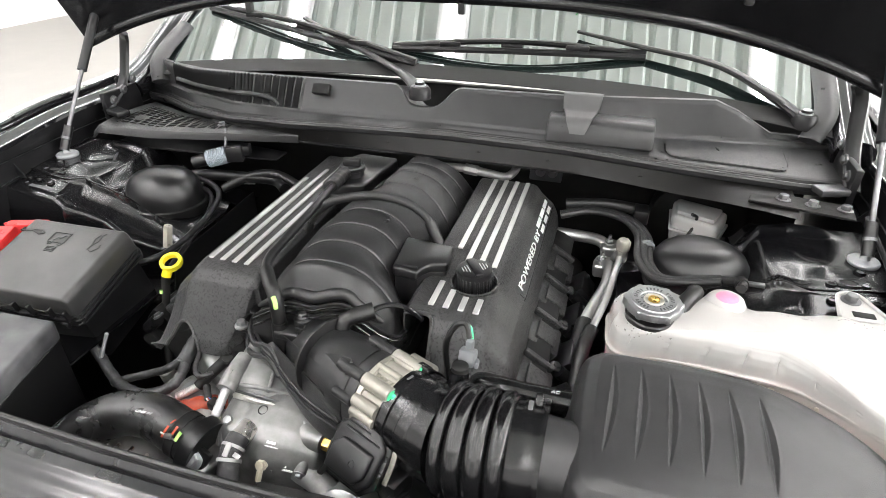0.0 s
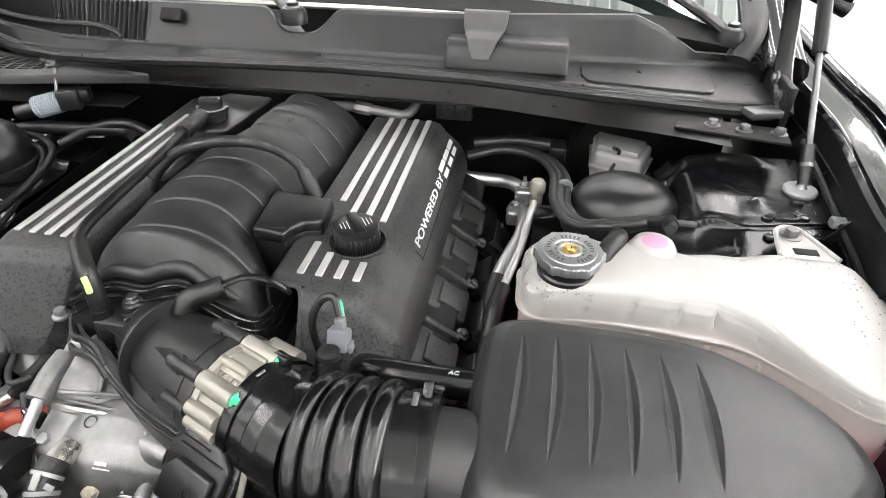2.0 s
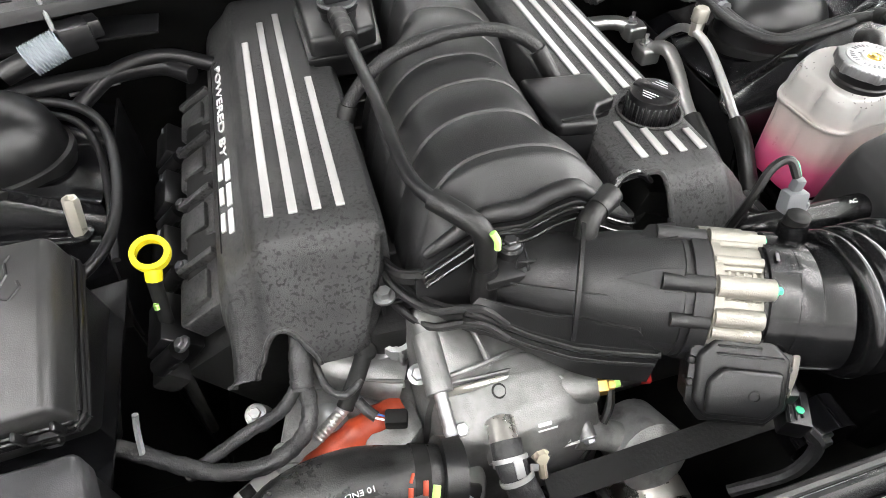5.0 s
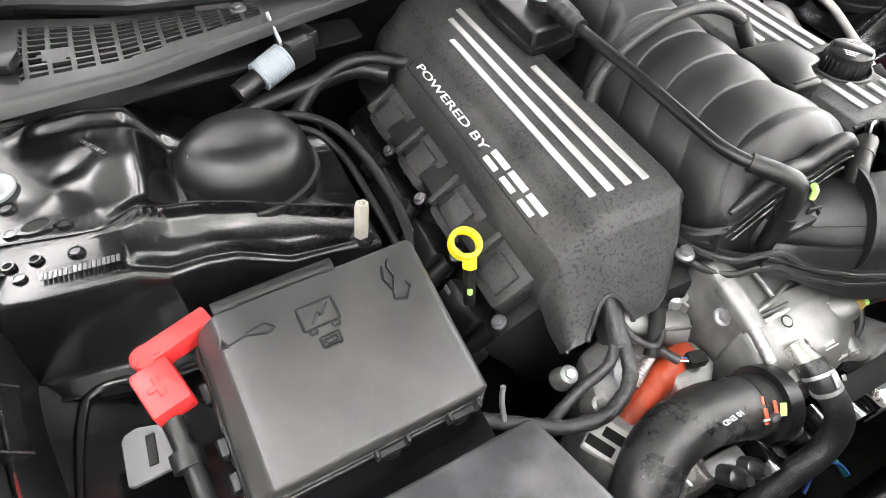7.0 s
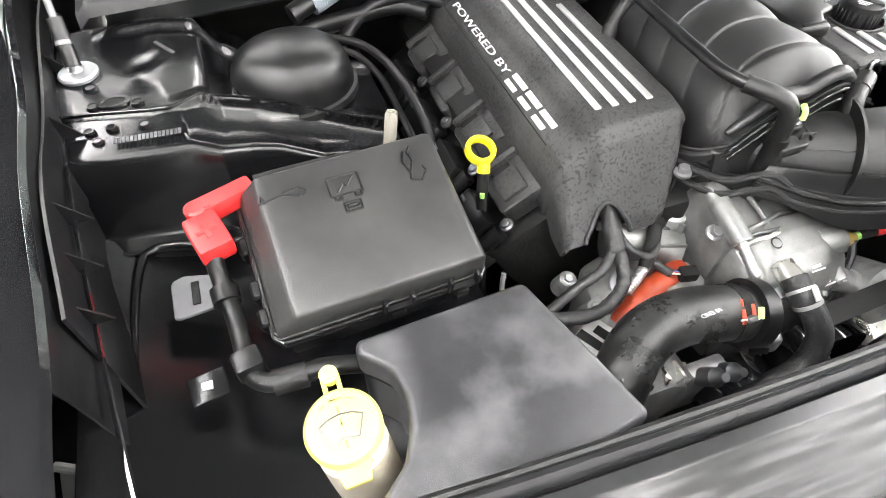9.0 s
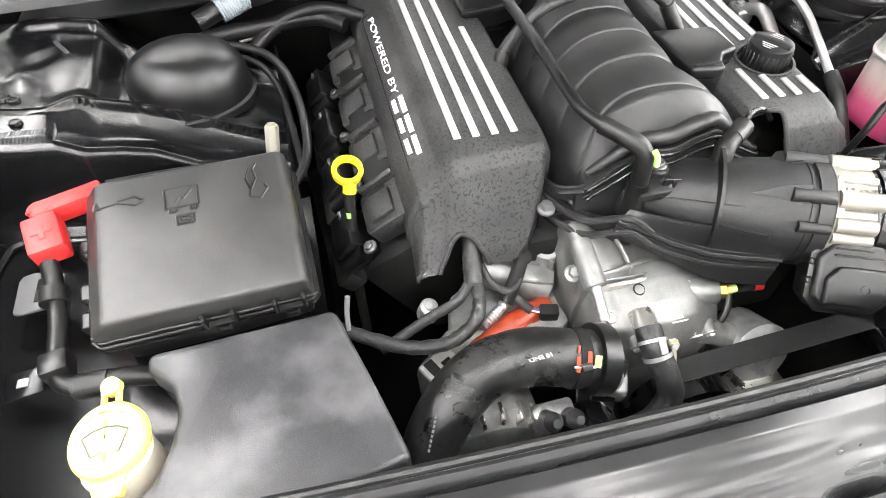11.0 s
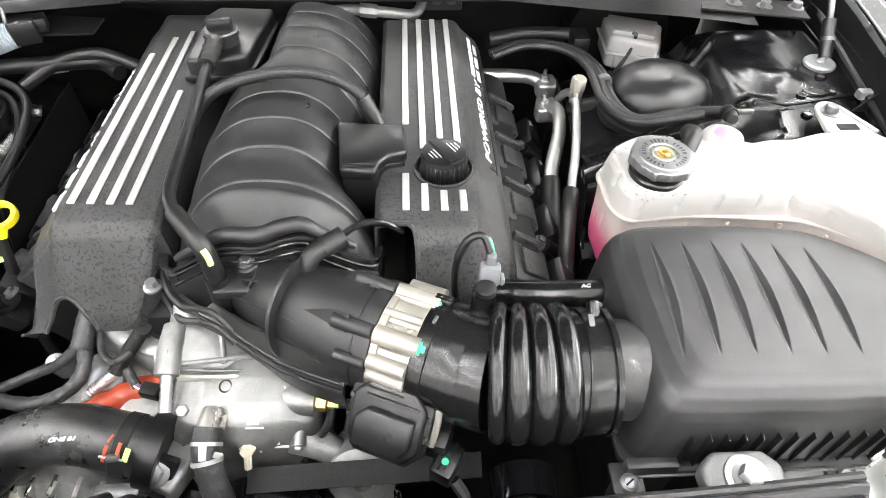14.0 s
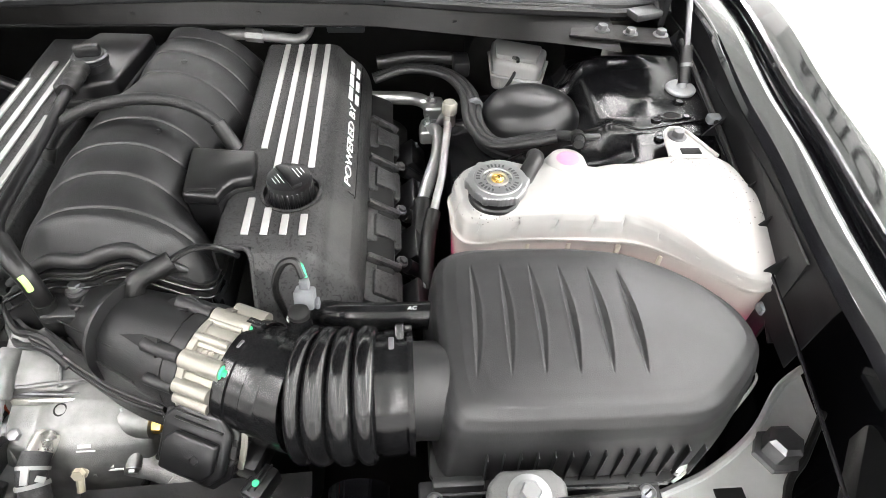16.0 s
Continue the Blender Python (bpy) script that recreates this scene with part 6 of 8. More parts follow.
# pulleys, belt, alternator
bp = thing("drive_belt", (0.05, -0.23, 0.68), "broad black ribbed drive belt round dark pulleys", "belt drive")
part("belt_run", sheet(lambda u, v: (-0.022 + 0.245 * u, -0.214 - 0.024 * v, 0.724 + 0.020 * u - 0.008 * v), 16, 6, thick=0.004), MATTBLACK, bp, "flat belt run")
YAX = pose(0, 0, 0, 90, 0, 0)
for px, pz, pr, mt in ((-0.005, 0.665, 0.055, PAINT), (-0.115, 0.64, 0.05, PAINT), (0.10, 0.645, 0.036, MACHINED), (0.27, 0.70, 0.035, PAINT)):
    part("pulley", lathe([(pr * 0.25, -0.01), (pr * 0.3, 0.012), (pr * 0.75, 0.008), (pr * 0.92, 0.016), (pr, 0.018), (pr, -0.018), (pr * 0.9, -0.018)], 36, Matrix.Translation((px, -0.238, pz)) @ YAX), mt, bp)
    part("pulley_bolt", bolt((px, -0.252, pz), 0.009, 0.008, (0, -1, 0)), STEEL, bp)
ten = thing("belt_tensioner", (0.09, -0.2, 0.68), "cast alloy belt tensioner body", "belt tensioner")
part("body", lathe([(0.036, -0.03), (0.038, 0.02), (0.030, 0.026), (0.012, 0.027), (0.01, 0.02), (0, 0.02)], 30, Matrix.Translation((0.095, -0.205, 0.695)) @ pose(0, 0, 0, 60, 0, 0)), ALU, ten)
part("arm", tube([(0.095, -0.20, 0.69), (0.05, -0.19, 0.72), (0.02, -0.185, 0.73)], 0.016, 12, 4), ALU, ten)
alt = thing("alternator", (-0.23, -0.16, 0.66), "alternator with bright slotted alloy end shield", "alternator")
part("body", lathe([(0.05, -0.06), (0.062, -0.05), (0.065, 0.045), (0.052, 0.06), (0.02, 0.065), (0, 0.065)], 36, Matrix.Translation((-0.235, -0.175, 0.655)) @ YAX), ALU, alt)
for k in range(18):
    a = 2 * math.pi * k / 18
    part("cooling_rib", rbox((-0.235 + 0.058 * math.cos(a), -0.222, 0.655 + 0.058 * math.sin(a)), (0.020, 0.022, 0.005), 0.001, 1, ry=-math.degrees(a)), MACHINED, alt)
idl = thing("engine_bracket", (-0.16, -0.23, 0.68), "alloy accessory bracket with studs", "bracket")
part("plate", rbox((-0.165, -0.225, 0.66), (0.05, 0.02, 0.09), 0.006), ALU, idl)
for k in range(2):
    part("stud", lathe([(0.011, 0), (0.011, 0.03), (0.008, 0.033), (0.005, 0.045)], 14, Matrix.Translation((-0.175 + 0.026 * k, -0.232, 0.695 - 0.006 * k)) @ pose(0, 0, 0, 30, 0, 0)), STEEL, idl)

# head front on the passenger side: bare casting, harness, orange sleeve
hd = thing("timing_cover", (-0.17, -0.06, 0.75), "bare cast alloy timing cover beside the cylinder head", "timing cover")
part("plate", prism([(-0.26, -0.13), (-0.24, -0.06), (-0.13, -0.03), (-0.10, -0.06), (-0.11, -0.12), (-0.2, -0.15)], 0.60, 0.722, 0.010, 2), ALU, hd)
part("neck", tube([(-0.205, -0.050, 0.752), (-0.165, -0.068, 0.745), (-0.125, -0.085, 0.733)], 0.027, 26, 8, rf=lambda k: 1 - 0.12 * math.sin(k * math.pi)), PUMPALU, hd, "bright rounded casting")
part("web", rbox((-0.185, -0.058, 0.770), (0.070, 0.004, 0.016), 0.0015, rz=-24), PUMPALU, hd)
part("web", rbox((-0.150, -0.092, 0.752), (0.056, 0.0035, 0.014), 0.0015, rz=-18), PUMPALU, hd)
part("web", rbox((-0.128, -0.060, 0.766), (0.004, 0.052, 0.016), 0.0015, rz=18), PUMPALU, hd)
part("bore_lip", lathe([(0.0075, 0.0), (0.0078, 0.004), (0.0105, 0.004), (0.0125, -0.010)], 22, Matrix.Translation((-0.121, -0.055, 0.768)) @ pose(0, 0, 0, 25, 0, 0)), PUMPALU, hd)
part("bore", lathe([(0.0078, 0.0), (0.0078, 0.0022), (0, 0.0022)], 20, Matrix.Translation((-0.121, -0.055, 0.768)) @ pose(0, 0, 0, 25, 0, 0)), MATTBLACK, hd, "dark open bore")
part("plug_disc", lathe([(0.020, -0.008), (0.020, 0.0), (0.016, 0.003), (0, 0.003)], 26, Matrix.Translation((-0.205, -0.108, 0.728)) @ pose(0, 0, 0, 30, 0, 0)), DULLZINC, hd, "pale pressed core plug")
for bx, by, bz, br in ((-0.270, -0.082, 0.735, 0.011), (-0.252, -0.120, 0.718, 0.010), (-0.225, -0.150, 0.712, 0.009)):
    part("boss", lathe([(br * 1.25, -0.03), (br, -0.002), (br * 0.92, 0.0), (0, 0.0)], 20, Matrix.Translation((bx, by, bz)) @ pose(0, 0, 0, 18, 0, 0)), ALU, hd)
    part("bolt", bolt((bx, by, bz), br * 0.55, 0.006, (0, -0.3, 0.95)), ZINC, hd, "zinc bolt")
part("lug", prism([(-0.185, -0.165), (-0.165, -0.12), (-0.12, -0.105), (-0.115, -0.14), (-0.15, -0.17)], 0.68, 0.736, 0.006, 2), ALU, hd)
part("shelf", prism([(-0.27, -0.16), (-0.235, -0.12), (-0.19, -0.15), (-0.21, -0.19)], 0.66, 0.708, 0.005, 2), ALU, hd)
sbk = part("slot_bracket", prism([(-0.300, -0.150), (-0.262, -0.128), (-0.240, -0.168), (-0.275, -0.195)], 0.716, 0.722, 0.002, 1), SILVERPLATE, hd, "bright bracket with two windows")
for k in range(2):
    part("window", rbox((-0.281 + 0.020 * k, -0.159 + 0.004 * k - 0.006 * k, 0.7225), (0.012, 0.030, 0.0012), 0.0005, rz=28), MATTBLACK, sbk)
part("tower", lathe([(0.018, 0.70), (0.016, 0.775), (0.012, 0.778), (0.012, 0.765), (0, 0.765)], 20, Matrix.Translation((-0.122, -0.062, 0))), ALU, hd)
part("front_wall", rbox((0.10, -0.06, 0.68), (0.3, 0.08, 0.2), 0.01), STEEL, hd)
osl = thing("orange_sleeve", (-0.17, -0.13, 0.745), "orange heat sleeve on the sensor lead", "cable sleeve")
part("sleeve", tube([(-0.132, -0.112, 0.726), (-0.165, -0.122, 0.727), (-0.198, -0.133, 0.719), (-0.235, -0.146, 0.705)], 0.0165, 18, 8, rf=lambda k: 1 + 0.06 * math.sin(k * 30)), ORANGE, osl)

wh = thing("wiring_harness", (-0.22, -0.13, 0.77), "braided dark grey wiring harness branching under the cover", "wiring harness")
taped = lambda k: 1 + 0.05 * math.sin(k * 95) + 0.03 * math.sin(k * 37)
part("trunk", tube([(-0.210, -0.030, 0.812), (-0.211, -0.050, 0.800), (-0.216, -0.072, 0.786), (-0.219, -0.092, 0.773)], 0.0112, 14, 10, rf=taped), HARNESS, wh)
part("branch", tube([(-0.216, -0.082, 0.780), (-0.216, -0.104, 0.762), (-0.224, -0.122, 0.751), (-0.244, -0.134, 0.744), (-0.270, -0.140, 0.742), (-0.305, -0.134, 0.742), (-0.337, -0.119, 0.745), (-0.369, -0.101, 0.750), (-0.40, -0.085, 0.755)], 0.0080, 12, 12, rf=taped), HARNESS, wh)
part("branch", tube([(-0.219, -0.084, 0.778), (-0.242, -0.102, 0.764), (-0.273, -0.106, 0.750), (-0.312, -0.117, 0.738), (-0.335, -0.124, 0.730)], 0.0062, 12, 12, rf=taped), HARNESS, wh)
part("branch", tube([(-0.206, -0.062, 0.784), (-0.203, -0.074, 0.776), (-0.197, -0.093, 0.770), (-0.184, -0.105, 0.768), (-0.172, -0.101, 0.769), (-0.165, -0.094, 0.770)], 0.0040, 10, 10, rf=taped), HARNESS, wh)
part("sensor_boot", tube([(-0.157, -0.074, 0.778), (-0.170, -0.092, 0.766), (-0.185, -0.108, 0.750)], 0.0085, 14, 6), MATTBLACK, wh, "black sleeve over the sensor")
part("sensor_cap", lathe([(0.0105, -0.004), (0.0105, 0.006), (0.008, 0.008), (0, 0.008)], 18, Matrix.Translation((-0.155, -0.070, 0.778)) @ pose(0, 0, 0, 20, 20, 0)), MATTBLACK, wh)
part("sensor_stem", tube([(-0.185, -0.108, 0.750), (-0.200, -0.116, 0.742), (-0.215, -0.124, 0.735)], 0.0060, 12, 14, rf=lambda k: 1 + 0.08 * math.sin(k * 60)), PIPEALU, wh, "bare metal sensor stem")
part("side_lead", tube([(-0.172, -0.106, 0.752), (-0.164, -0.117, 0.748), (-0.158, -0.124, 0.746)], 0.0055, 10, 6), HARNESS, wh)
for k, mt in enumerate((BLUEWIRE, ORANGE, WHITEINK)):
    part("wire", tube([(-0.160, -0.121 - 0.0022 * k, 0.749), (-0.154, -0.125 - 0.0022 * k, 0.750), (-0.148, -0.128 - 0.0018 * k, 0.748)], 0.0011, 6, 5), mt, wh)
part("plug", rbox((-0.140, -0.131, 0.746), (0.022, 0.016, 0.015), 0.003, rz=-14), MATTBLACK, wh, "black ribbed plug")
part("tie_strap", tube([(-0.366, -0.104, 0.756), (-0.364, -0.092, 0.775), (-0.360, -0.085, 0.792)], 0.0030, 6, 8), DULLZINC, wh, "pale toothed strap")
part("bolt_stud", bolt((-0.128, -0.055, 0.838), 0.007, 0.009), ZINC, wh, "bright stud")

wr = thing("sensor_wires", (-0.05, -0.28, 0.66), "loose blue and green wires behind the radiator panel", "wires")
for k, (mt, dy) in enumerate(((BLUEWIRE, 0.0), (GREEN, 0.008), (BLUEWIRE, 0.014))):
    part("wire", tube([(-0.085 + 0.006 * k, -0.285 + dy, 0.655), (-0.06, -0.272 + dy, 0.672 + 0.003 * k), (-0.035, -0.278 + dy, 0.668), (-0.02, -0.292, 0.65 - 0.004 * k)], 0.0019, 6, 8), mt, wr)

# ---- driver's side ----
# Paler than the box plastic, for the front rim edge.
PALERIM = mat("pale_rim_edge", (0.085, 0.085, 0.086), 0.28, var=0.1, bump=0.05, rvar=0.03)

ab = thing("air_box", (0.5, -0.14, 0.82), "large satin black air filter box with slotted lid", "air filter box")
LIDLOOP = [(0.350, -0.075), (0.355, -0.052), (0.375, -0.042), (0.42, -0.040), (0.50, -0.042), (0.575, -0.055), (0.634, -0.086), (0.672, -0.124), (0.686, -0.160), (0.678, -0.188), (0.640, -0.228), (0.598, -0.255), (0.53, -0.260),
           (0.46, -0.259), (0.380, -0.257), (0.358, -0.248), (0.351, -0.22), (0.349, -0.17), (0.348, -0.128), (0.348, -0.112), (0.349, -0.098)]
LIDC = Vector((0.515, -0.140))
LIDINS = [(0, -0.008), (0.25, 0.012), (0.40, 0.030), (0.48, 0.055), (0.56, 0.10), (0.64, 0.175), (0.72, 0.28), (0.80, 0.45), (1.0, 0.995)]
LIDZ = [(0, 0.812), (0.25, 0.860), (0.40, 0.888), (0.48, 0.902), (0.56, 0.9125), (0.64, 0.9185), (0.72, 0.921), (0.80, 0.9225), (1.0, 0.9235)]


def spline_loop(loop, u):
    n = len(loop)
    t = u * n
    i = int(t) % n
    f = t - int(t)
    p0, p1, p2, p3 = (Vector(loop[(i + d) % n]) for d in (-1, 0, 1, 2))
    return 0.5 * (2 * p1 + (p2 - p0) * f + (2 * p0 - 5 * p1 + 4 * p2 - p3) * f * f + (3 * p1 - p0 - 3 * p2 + p3) * f ** 3)


def lid_tilt(x, y):
    return -0.005 + 0.03 * (y + 0.14) - 0.05 * max(0.0, x - 0.55)


LIDPOLAR = sorted((math.atan2(p.y - LIDC.y, p.x - LIDC.x), (p - LIDC).length) for p in (spline_loop(LIDLOOP, k / 420) for k in range(420)))
LIDPOLAR = [(LIDPOLAR[-1][0] - 2 * math.pi, LIDPOLAR[-1][1])] + LIDPOLAR + [(LIDPOLAR[0][0] + 2 * math.pi, LIDPOLAR[0][1])]
LIDANG, LIDRAD = np.array([p[0] for p in LIDPOLAR]), np.array([p[1] for p in LIDPOLAR])


def lid_top(x, y):
    """Height of the lid's skin above a place in plan."""
    r = float(np.interp(math.atan2(y - LIDC.y, x - LIDC.x), LIDANG, LIDRAD))
    ins = 1 - math.hypot(x - LIDC.x, y - LIDC.y) / r
    k = float(np.interp(ins, [i for _, i in LIDINS], [kk for kk, _ in LIDINS]))
    return lerp_table(LIDZ, k) + lid_tilt(x, y) * min(1.0, k / 0.4)


def lid_fn(u, v):
    p = spline_loop(LIDLOOP, u)
    q = p + (LIDC - p) * lerp_table(LIDINS, v)
    z = lerp_table(LIDZ, v) + lid_tilt(q.x, q.y) * min(1.0, v / 0.4)
    if 0.386 < q.x < 0.560 and -0.215 < q.y < -0.076:
        z -= 0.009
    return (q.x, q.y, z)


part("lid", sheet(lid_fn, 210, 64), BOXPLASTIC, ab, angle=60)
GROOVES = [(0.3945 + 0.0301 * k, 0.3885 + 0.0309 * k, -0.078 - 0.0005 * k * k, -0.2065 - 0.0012 * k) for k in range(6)]


def grooved(u, v):
    x, y = 0.374 + 0.20 * u, -0.227 + 0.165 * v
    z = lid_top(x, y) + 0.0003
    for xa, xb, ya, yb in GROOVES:
        q = (y - ya) / (yb - ya)
        if 0 < q < 1:
            w = 0.0043 * math.sin(math.pi * q) ** 0.75 + 0.0002
            d = (x - (xa + (xb - xa) * q + 0.0035 * math.sin(math.pi * q))) / w
            if abs(d) < 1:
                z -= 0.0036 * math.sin(math.pi * q) ** 0.6 * (1 - abs(d)) ** 0.8
            elif abs(d) < 1.7:
                z += 0.0005 * math.sin(math.pi * q) * (1.7 - abs(d)) / 0.7
    return (x, y, z)


part("slotted_panel", sheet(grooved, 250, 70), BOXPLASTIC, ab, "lid top with six tapered grooves", 50)
part("inlet", tube([(0.322, -0.188, 0.860), (0.345, -0.187, 0.859), (0.368, -0.188, 0.857)], 0.0475, 44, 6), BOXPLASTIC, ab)
tray = [(0.345, -0.10), (0.35, -0.045), (0.37, -0.033), (0.56, -0.038), (0.635, -0.068), (0.692, -0.112), (0.7135, -0.150), (0.708, -0.166), (0.600, -0.256), (0.580, -0.268), (0.36, -0.268), (0.345, -0.25)]
part("tray_rim", prism(tray, 0.800, 0.807, 0.0015, 1), BOXPLASTIC, ab)
part("tray", prism([(0.5 + (x - 0.5) * 0.93, -0.15 + (y + 0.15) * 0.93) for x, y in tray], 0.62, 0.802, 0.006), PLASTIC, ab)
for k in range(14):
    x = 0.396 + 0.0155 * k
    part("rib", rbox((x, -0.2600, 0.836), (0.0014, 0.007, 0.054), 0.0004, 1), PLASTIC, ab)
for k in range(8):
    f = (k + 0.4) / 8
    part("rib", rbox((0.608 + 0.078 * f, -0.236 + 0.066 * f, 0.830), (0.014, 0.0014, 0.048), 0.0004, 1, rz=-52), PLASTIC, ab)
for x, y, r in ((0.349, -0.276, 0), (0.552, -0.279, 0), (0.700, -0.118, 60)):
    part("tab", rbox((x, y + 0.006, 0.8035), (0.030, 0.030, 0.007), 0.004, rz=r), BOXPLASTIC, ab)
    part("screw", lathe([(0.0085, 0.807), (0.0085, 0.811), (0.006, 0.813), (0.004, 0.810), (0, 0.810)], 20, Matrix.Translation((x, y, 0))), ZINC, ab, "zinc tab screw")
    part("screw_slot", rbox((x, y, 0.8118), (0.009, 0.0016, 0.0012), 0, rz=35), MATTBLACK, ab)
# Rim edge in a paler grey at the front, silver along the slant.
part("rim_edge", tube([(0.345, -0.270, 0.8075), (0.48, -0.2705, 0.8075), (0.575, -0.270, 0.8075)], 0.0016, 6, 4), PALERIM, ab)
part("rim_edge", tube([(0.580, -0.2695, 0.8078), (0.600, -0.2575, 0.8078), (0.655, -0.212, 0.8078), (0.709, -0.167, 0.8078), (0.7145, -0.150, 0.8078), (0.705, -0.132, 0.8078)], 0.0016, 6, 5), SILVERPLATE, ab, "bright rim edge")
part("corner_clip", tube([(0.700, -0.135, 0.815), (0.704, -0.150, 0.815), (0.692, -0.166, 0.814)], 0.0022, 6, 4), SILVERPLATE, ab)
part("corner_plate", rbox((0.592, -0.256, 0.812), (0.022, 0.010, 0.008), 0.002, rz=30), SILVERPLATE, ab, "bright metal clip")
part("bracket_leg", rbox((0.372, -0.262, 0.775), (0.05, 0.012, 0.09), 0.004), BOXPLASTIC, ab)
BRACKET = mat("grey_cast_bracket", (0.17, 0.17, 0.168), 0.5, 0.5, var=0.2, bump=0.5, fine=500, rvar=0.08)
sb = thing("support_bracket", (0.427, -0.30, 0.85), "grey cast support bracket with a flanged bolt", "bracket")
part("plate", prism([(0.392, -0.335), (0.46, -0.335), (0.462, -0.285), (0.45, -0.272), (0.405, -0.272), (0.392, -0.285)], 0.845, 0.866, 0.005, 3), BRACKET, sb)
part("leg", rbox((0.427, -0.318, 0.80), (0.055, 0.03, 0.1), 0.006), BRACKET, sb)
part("washer", lathe([(0.019, 0.866), (0.019, 0.869), (0.012, 0.8695)], 28, Matrix.Translation((0.427, -0.297, 0))), ZINC, sb)
part("bolt", bolt((0.427, -0.297, 0.869), 0.0095, 0.011), ZINC, sb, "zinc flanged bolt")

CREAMRIB = mat("yellowed_polyethylene", (0.56, 0.50, 0.42), 0.42, var=0.06, bump=0.05)


def tank_mat():
    """Milky plastic with pink liquid standing inside, its level softened by the wall."""
    m = mat("milky_tank_wall", (0.60, 0.58, 0.55), 0.36, var=0.03, bump=0.06, fine=300, sss=0.3)
    N, L = m.node_tree.nodes, m.node_tree.links
    b = N["Principled BSDF"]
    geo, sep, noise = N.new("ShaderNodeNewGeometry"), N.new("ShaderNodeSeparateXYZ"), N.new("ShaderNodeTexNoise")
    L.new(geo.outputs["Position"], sep.inputs[0])
    L.new(geo.outputs["Position"], noise.inputs["Vector"])
    noise.inputs["Scale"].default_value = 22
    lift = N.new("ShaderNodeMath")
    lift.operation = "MULTIPLY_ADD"
    lift.inputs[1].default_value = 0.012
    L.new(noise.outputs[0], lift.inputs[0])
    L.new(sep.outputs[2], lift.inputs[2])
    ramp = N.new("ShaderNodeValToRGB")
    span = N.new("ShaderNodeMapRange")
    span.inputs[1].default_value, span.inputs[2].default_value = 0.775, 0.895
    L.new(lift.outputs[0], span.inputs[0])
    L.new(span.outputs[0], ramp.inputs[0])
    e = ramp.color_ramp.elements
    e[0].position, e[0].color = 0.0, (0.60, 0.06, 0.20, 1)
    e[1].position, e[1].color = 1.0, (0.40, 0.392, 0.38, 1)
    for p, c in ((0.34, (0.66, 0.12, 0.25, 1)), (0.47, (0.60, 0.32, 0.34, 1)), (0.62, (0.56, 0.44, 0.425, 1)), (0.86, (0.48, 0.445, 0.42, 1))):
        n = e.new(p)
        n.color = c
    L.new(ramp.outputs[0], b.inputs["Base Color"])
    return m


TANKWALL = tank_mat()
# coolant tank: one outline lofted from bottom to top, welded round the middle
TLOOP = [(0.386, 0.082), (0.42, 0.104), (0.47, 0.100), (0.50, 0.106), (0.535, 0.108), (0.57, 0.098), (0.66, 0.106), (0.725, 0.106), (0.752, 0.092), (0.764, 0.05), (0.770, 0.0), (0.768, -0.050),
         (0.750, -0.082), (0.716, -0.092), (0.684, -0.072), (0.650, -0.042), (0.610, -0.016), (0.56, -0.008), (0.50, -0.002), (0.45, -0.002), (0.405, -0.006), (0.386, 0.012), (0.383, 0.05)]
TC = Vector((0.58, 0.035))
TLEN = [0.0]
for k in range(460):
    TLEN.append(TLEN[-1] + (spline_loop(TLOOP, (k + 1) / 460) - spline_loop(TLOOP, k / 460)).length)


UPPER = [(0, 0.002, 0.8725), (0.04, 0.004, 0.8742), (0.08, 0.020, 0.8750), (0.12, 0.026, 0.8765), (0.25, 0.028, 0.893), (0.38, 0.040, 0.904), (0.48, 0.068, 0.9125), (0.60, 0.115, 0.918), (0.72, 0.20, 0.921), (1.0, 1.0, 0.922)]
LOWER = [(0, 0.002, 0.8725), (0.05, 0.004, 0.8705), (0.10, 0.020, 0.8698), (0.14, 0.026, 0.868), (0.5, 0.034, 0.835), (0.8, 0.044, 0.785), (0.9, 0.062, 0.770), (0.95, 0.10, 0.762), (1.0, 1.0, 0.76)]


def tank_shell(tab, flute=0.0, ribs=0.0):
    def fn(u, v):
        s_ = float(np.interp((u % 1.0) * TLEN[-1], TLEN, [k / 460 for k in range(461)]))
        p = spline_loop(TLOOP, s_)
        d = (p - TC).length
        ins = lerp_table([(k, i) for k, i, z in tab], min(v, 0.5 if tab is UPPER else 0.9)) * 0.19
        z = lerp_table([(k, z) for k, i, z in tab], v)
        wave = abs(math.sin(math.pi * u * 22))
        if flute:
            ins += flute * (1 - wave) ** 3 * math.exp(-((z - 0.897) / 0.013) ** 2)
        if ribs:
            ins += ribs * (1 - wave) ** 4 * math.exp(-((z - 0.842) / 0.018) ** 4)
        edge = 0.5 if tab is UPPER else 0.9
        f0 = ins / d
        q = p + (TC - p) * (f0 if v <= edge else f0 + (0.997 - f0) * ((v - edge) / (1 - edge)) ** 1.3)
        if z > 0.88:
            f = min(1, (z - 0.88) / 0.03)
            z += -0.018 * smooth((0.05 - q.y) / 0.13) * f * (0.4 + 0.6 * smooth((q.x - 0.5) / 0.15))
            z += 0.0022 * math.sin(q.x * 88) * f * smooth((q.y + 0.02) / 0.08)
        return (q.x, q.y, z)
    return fn


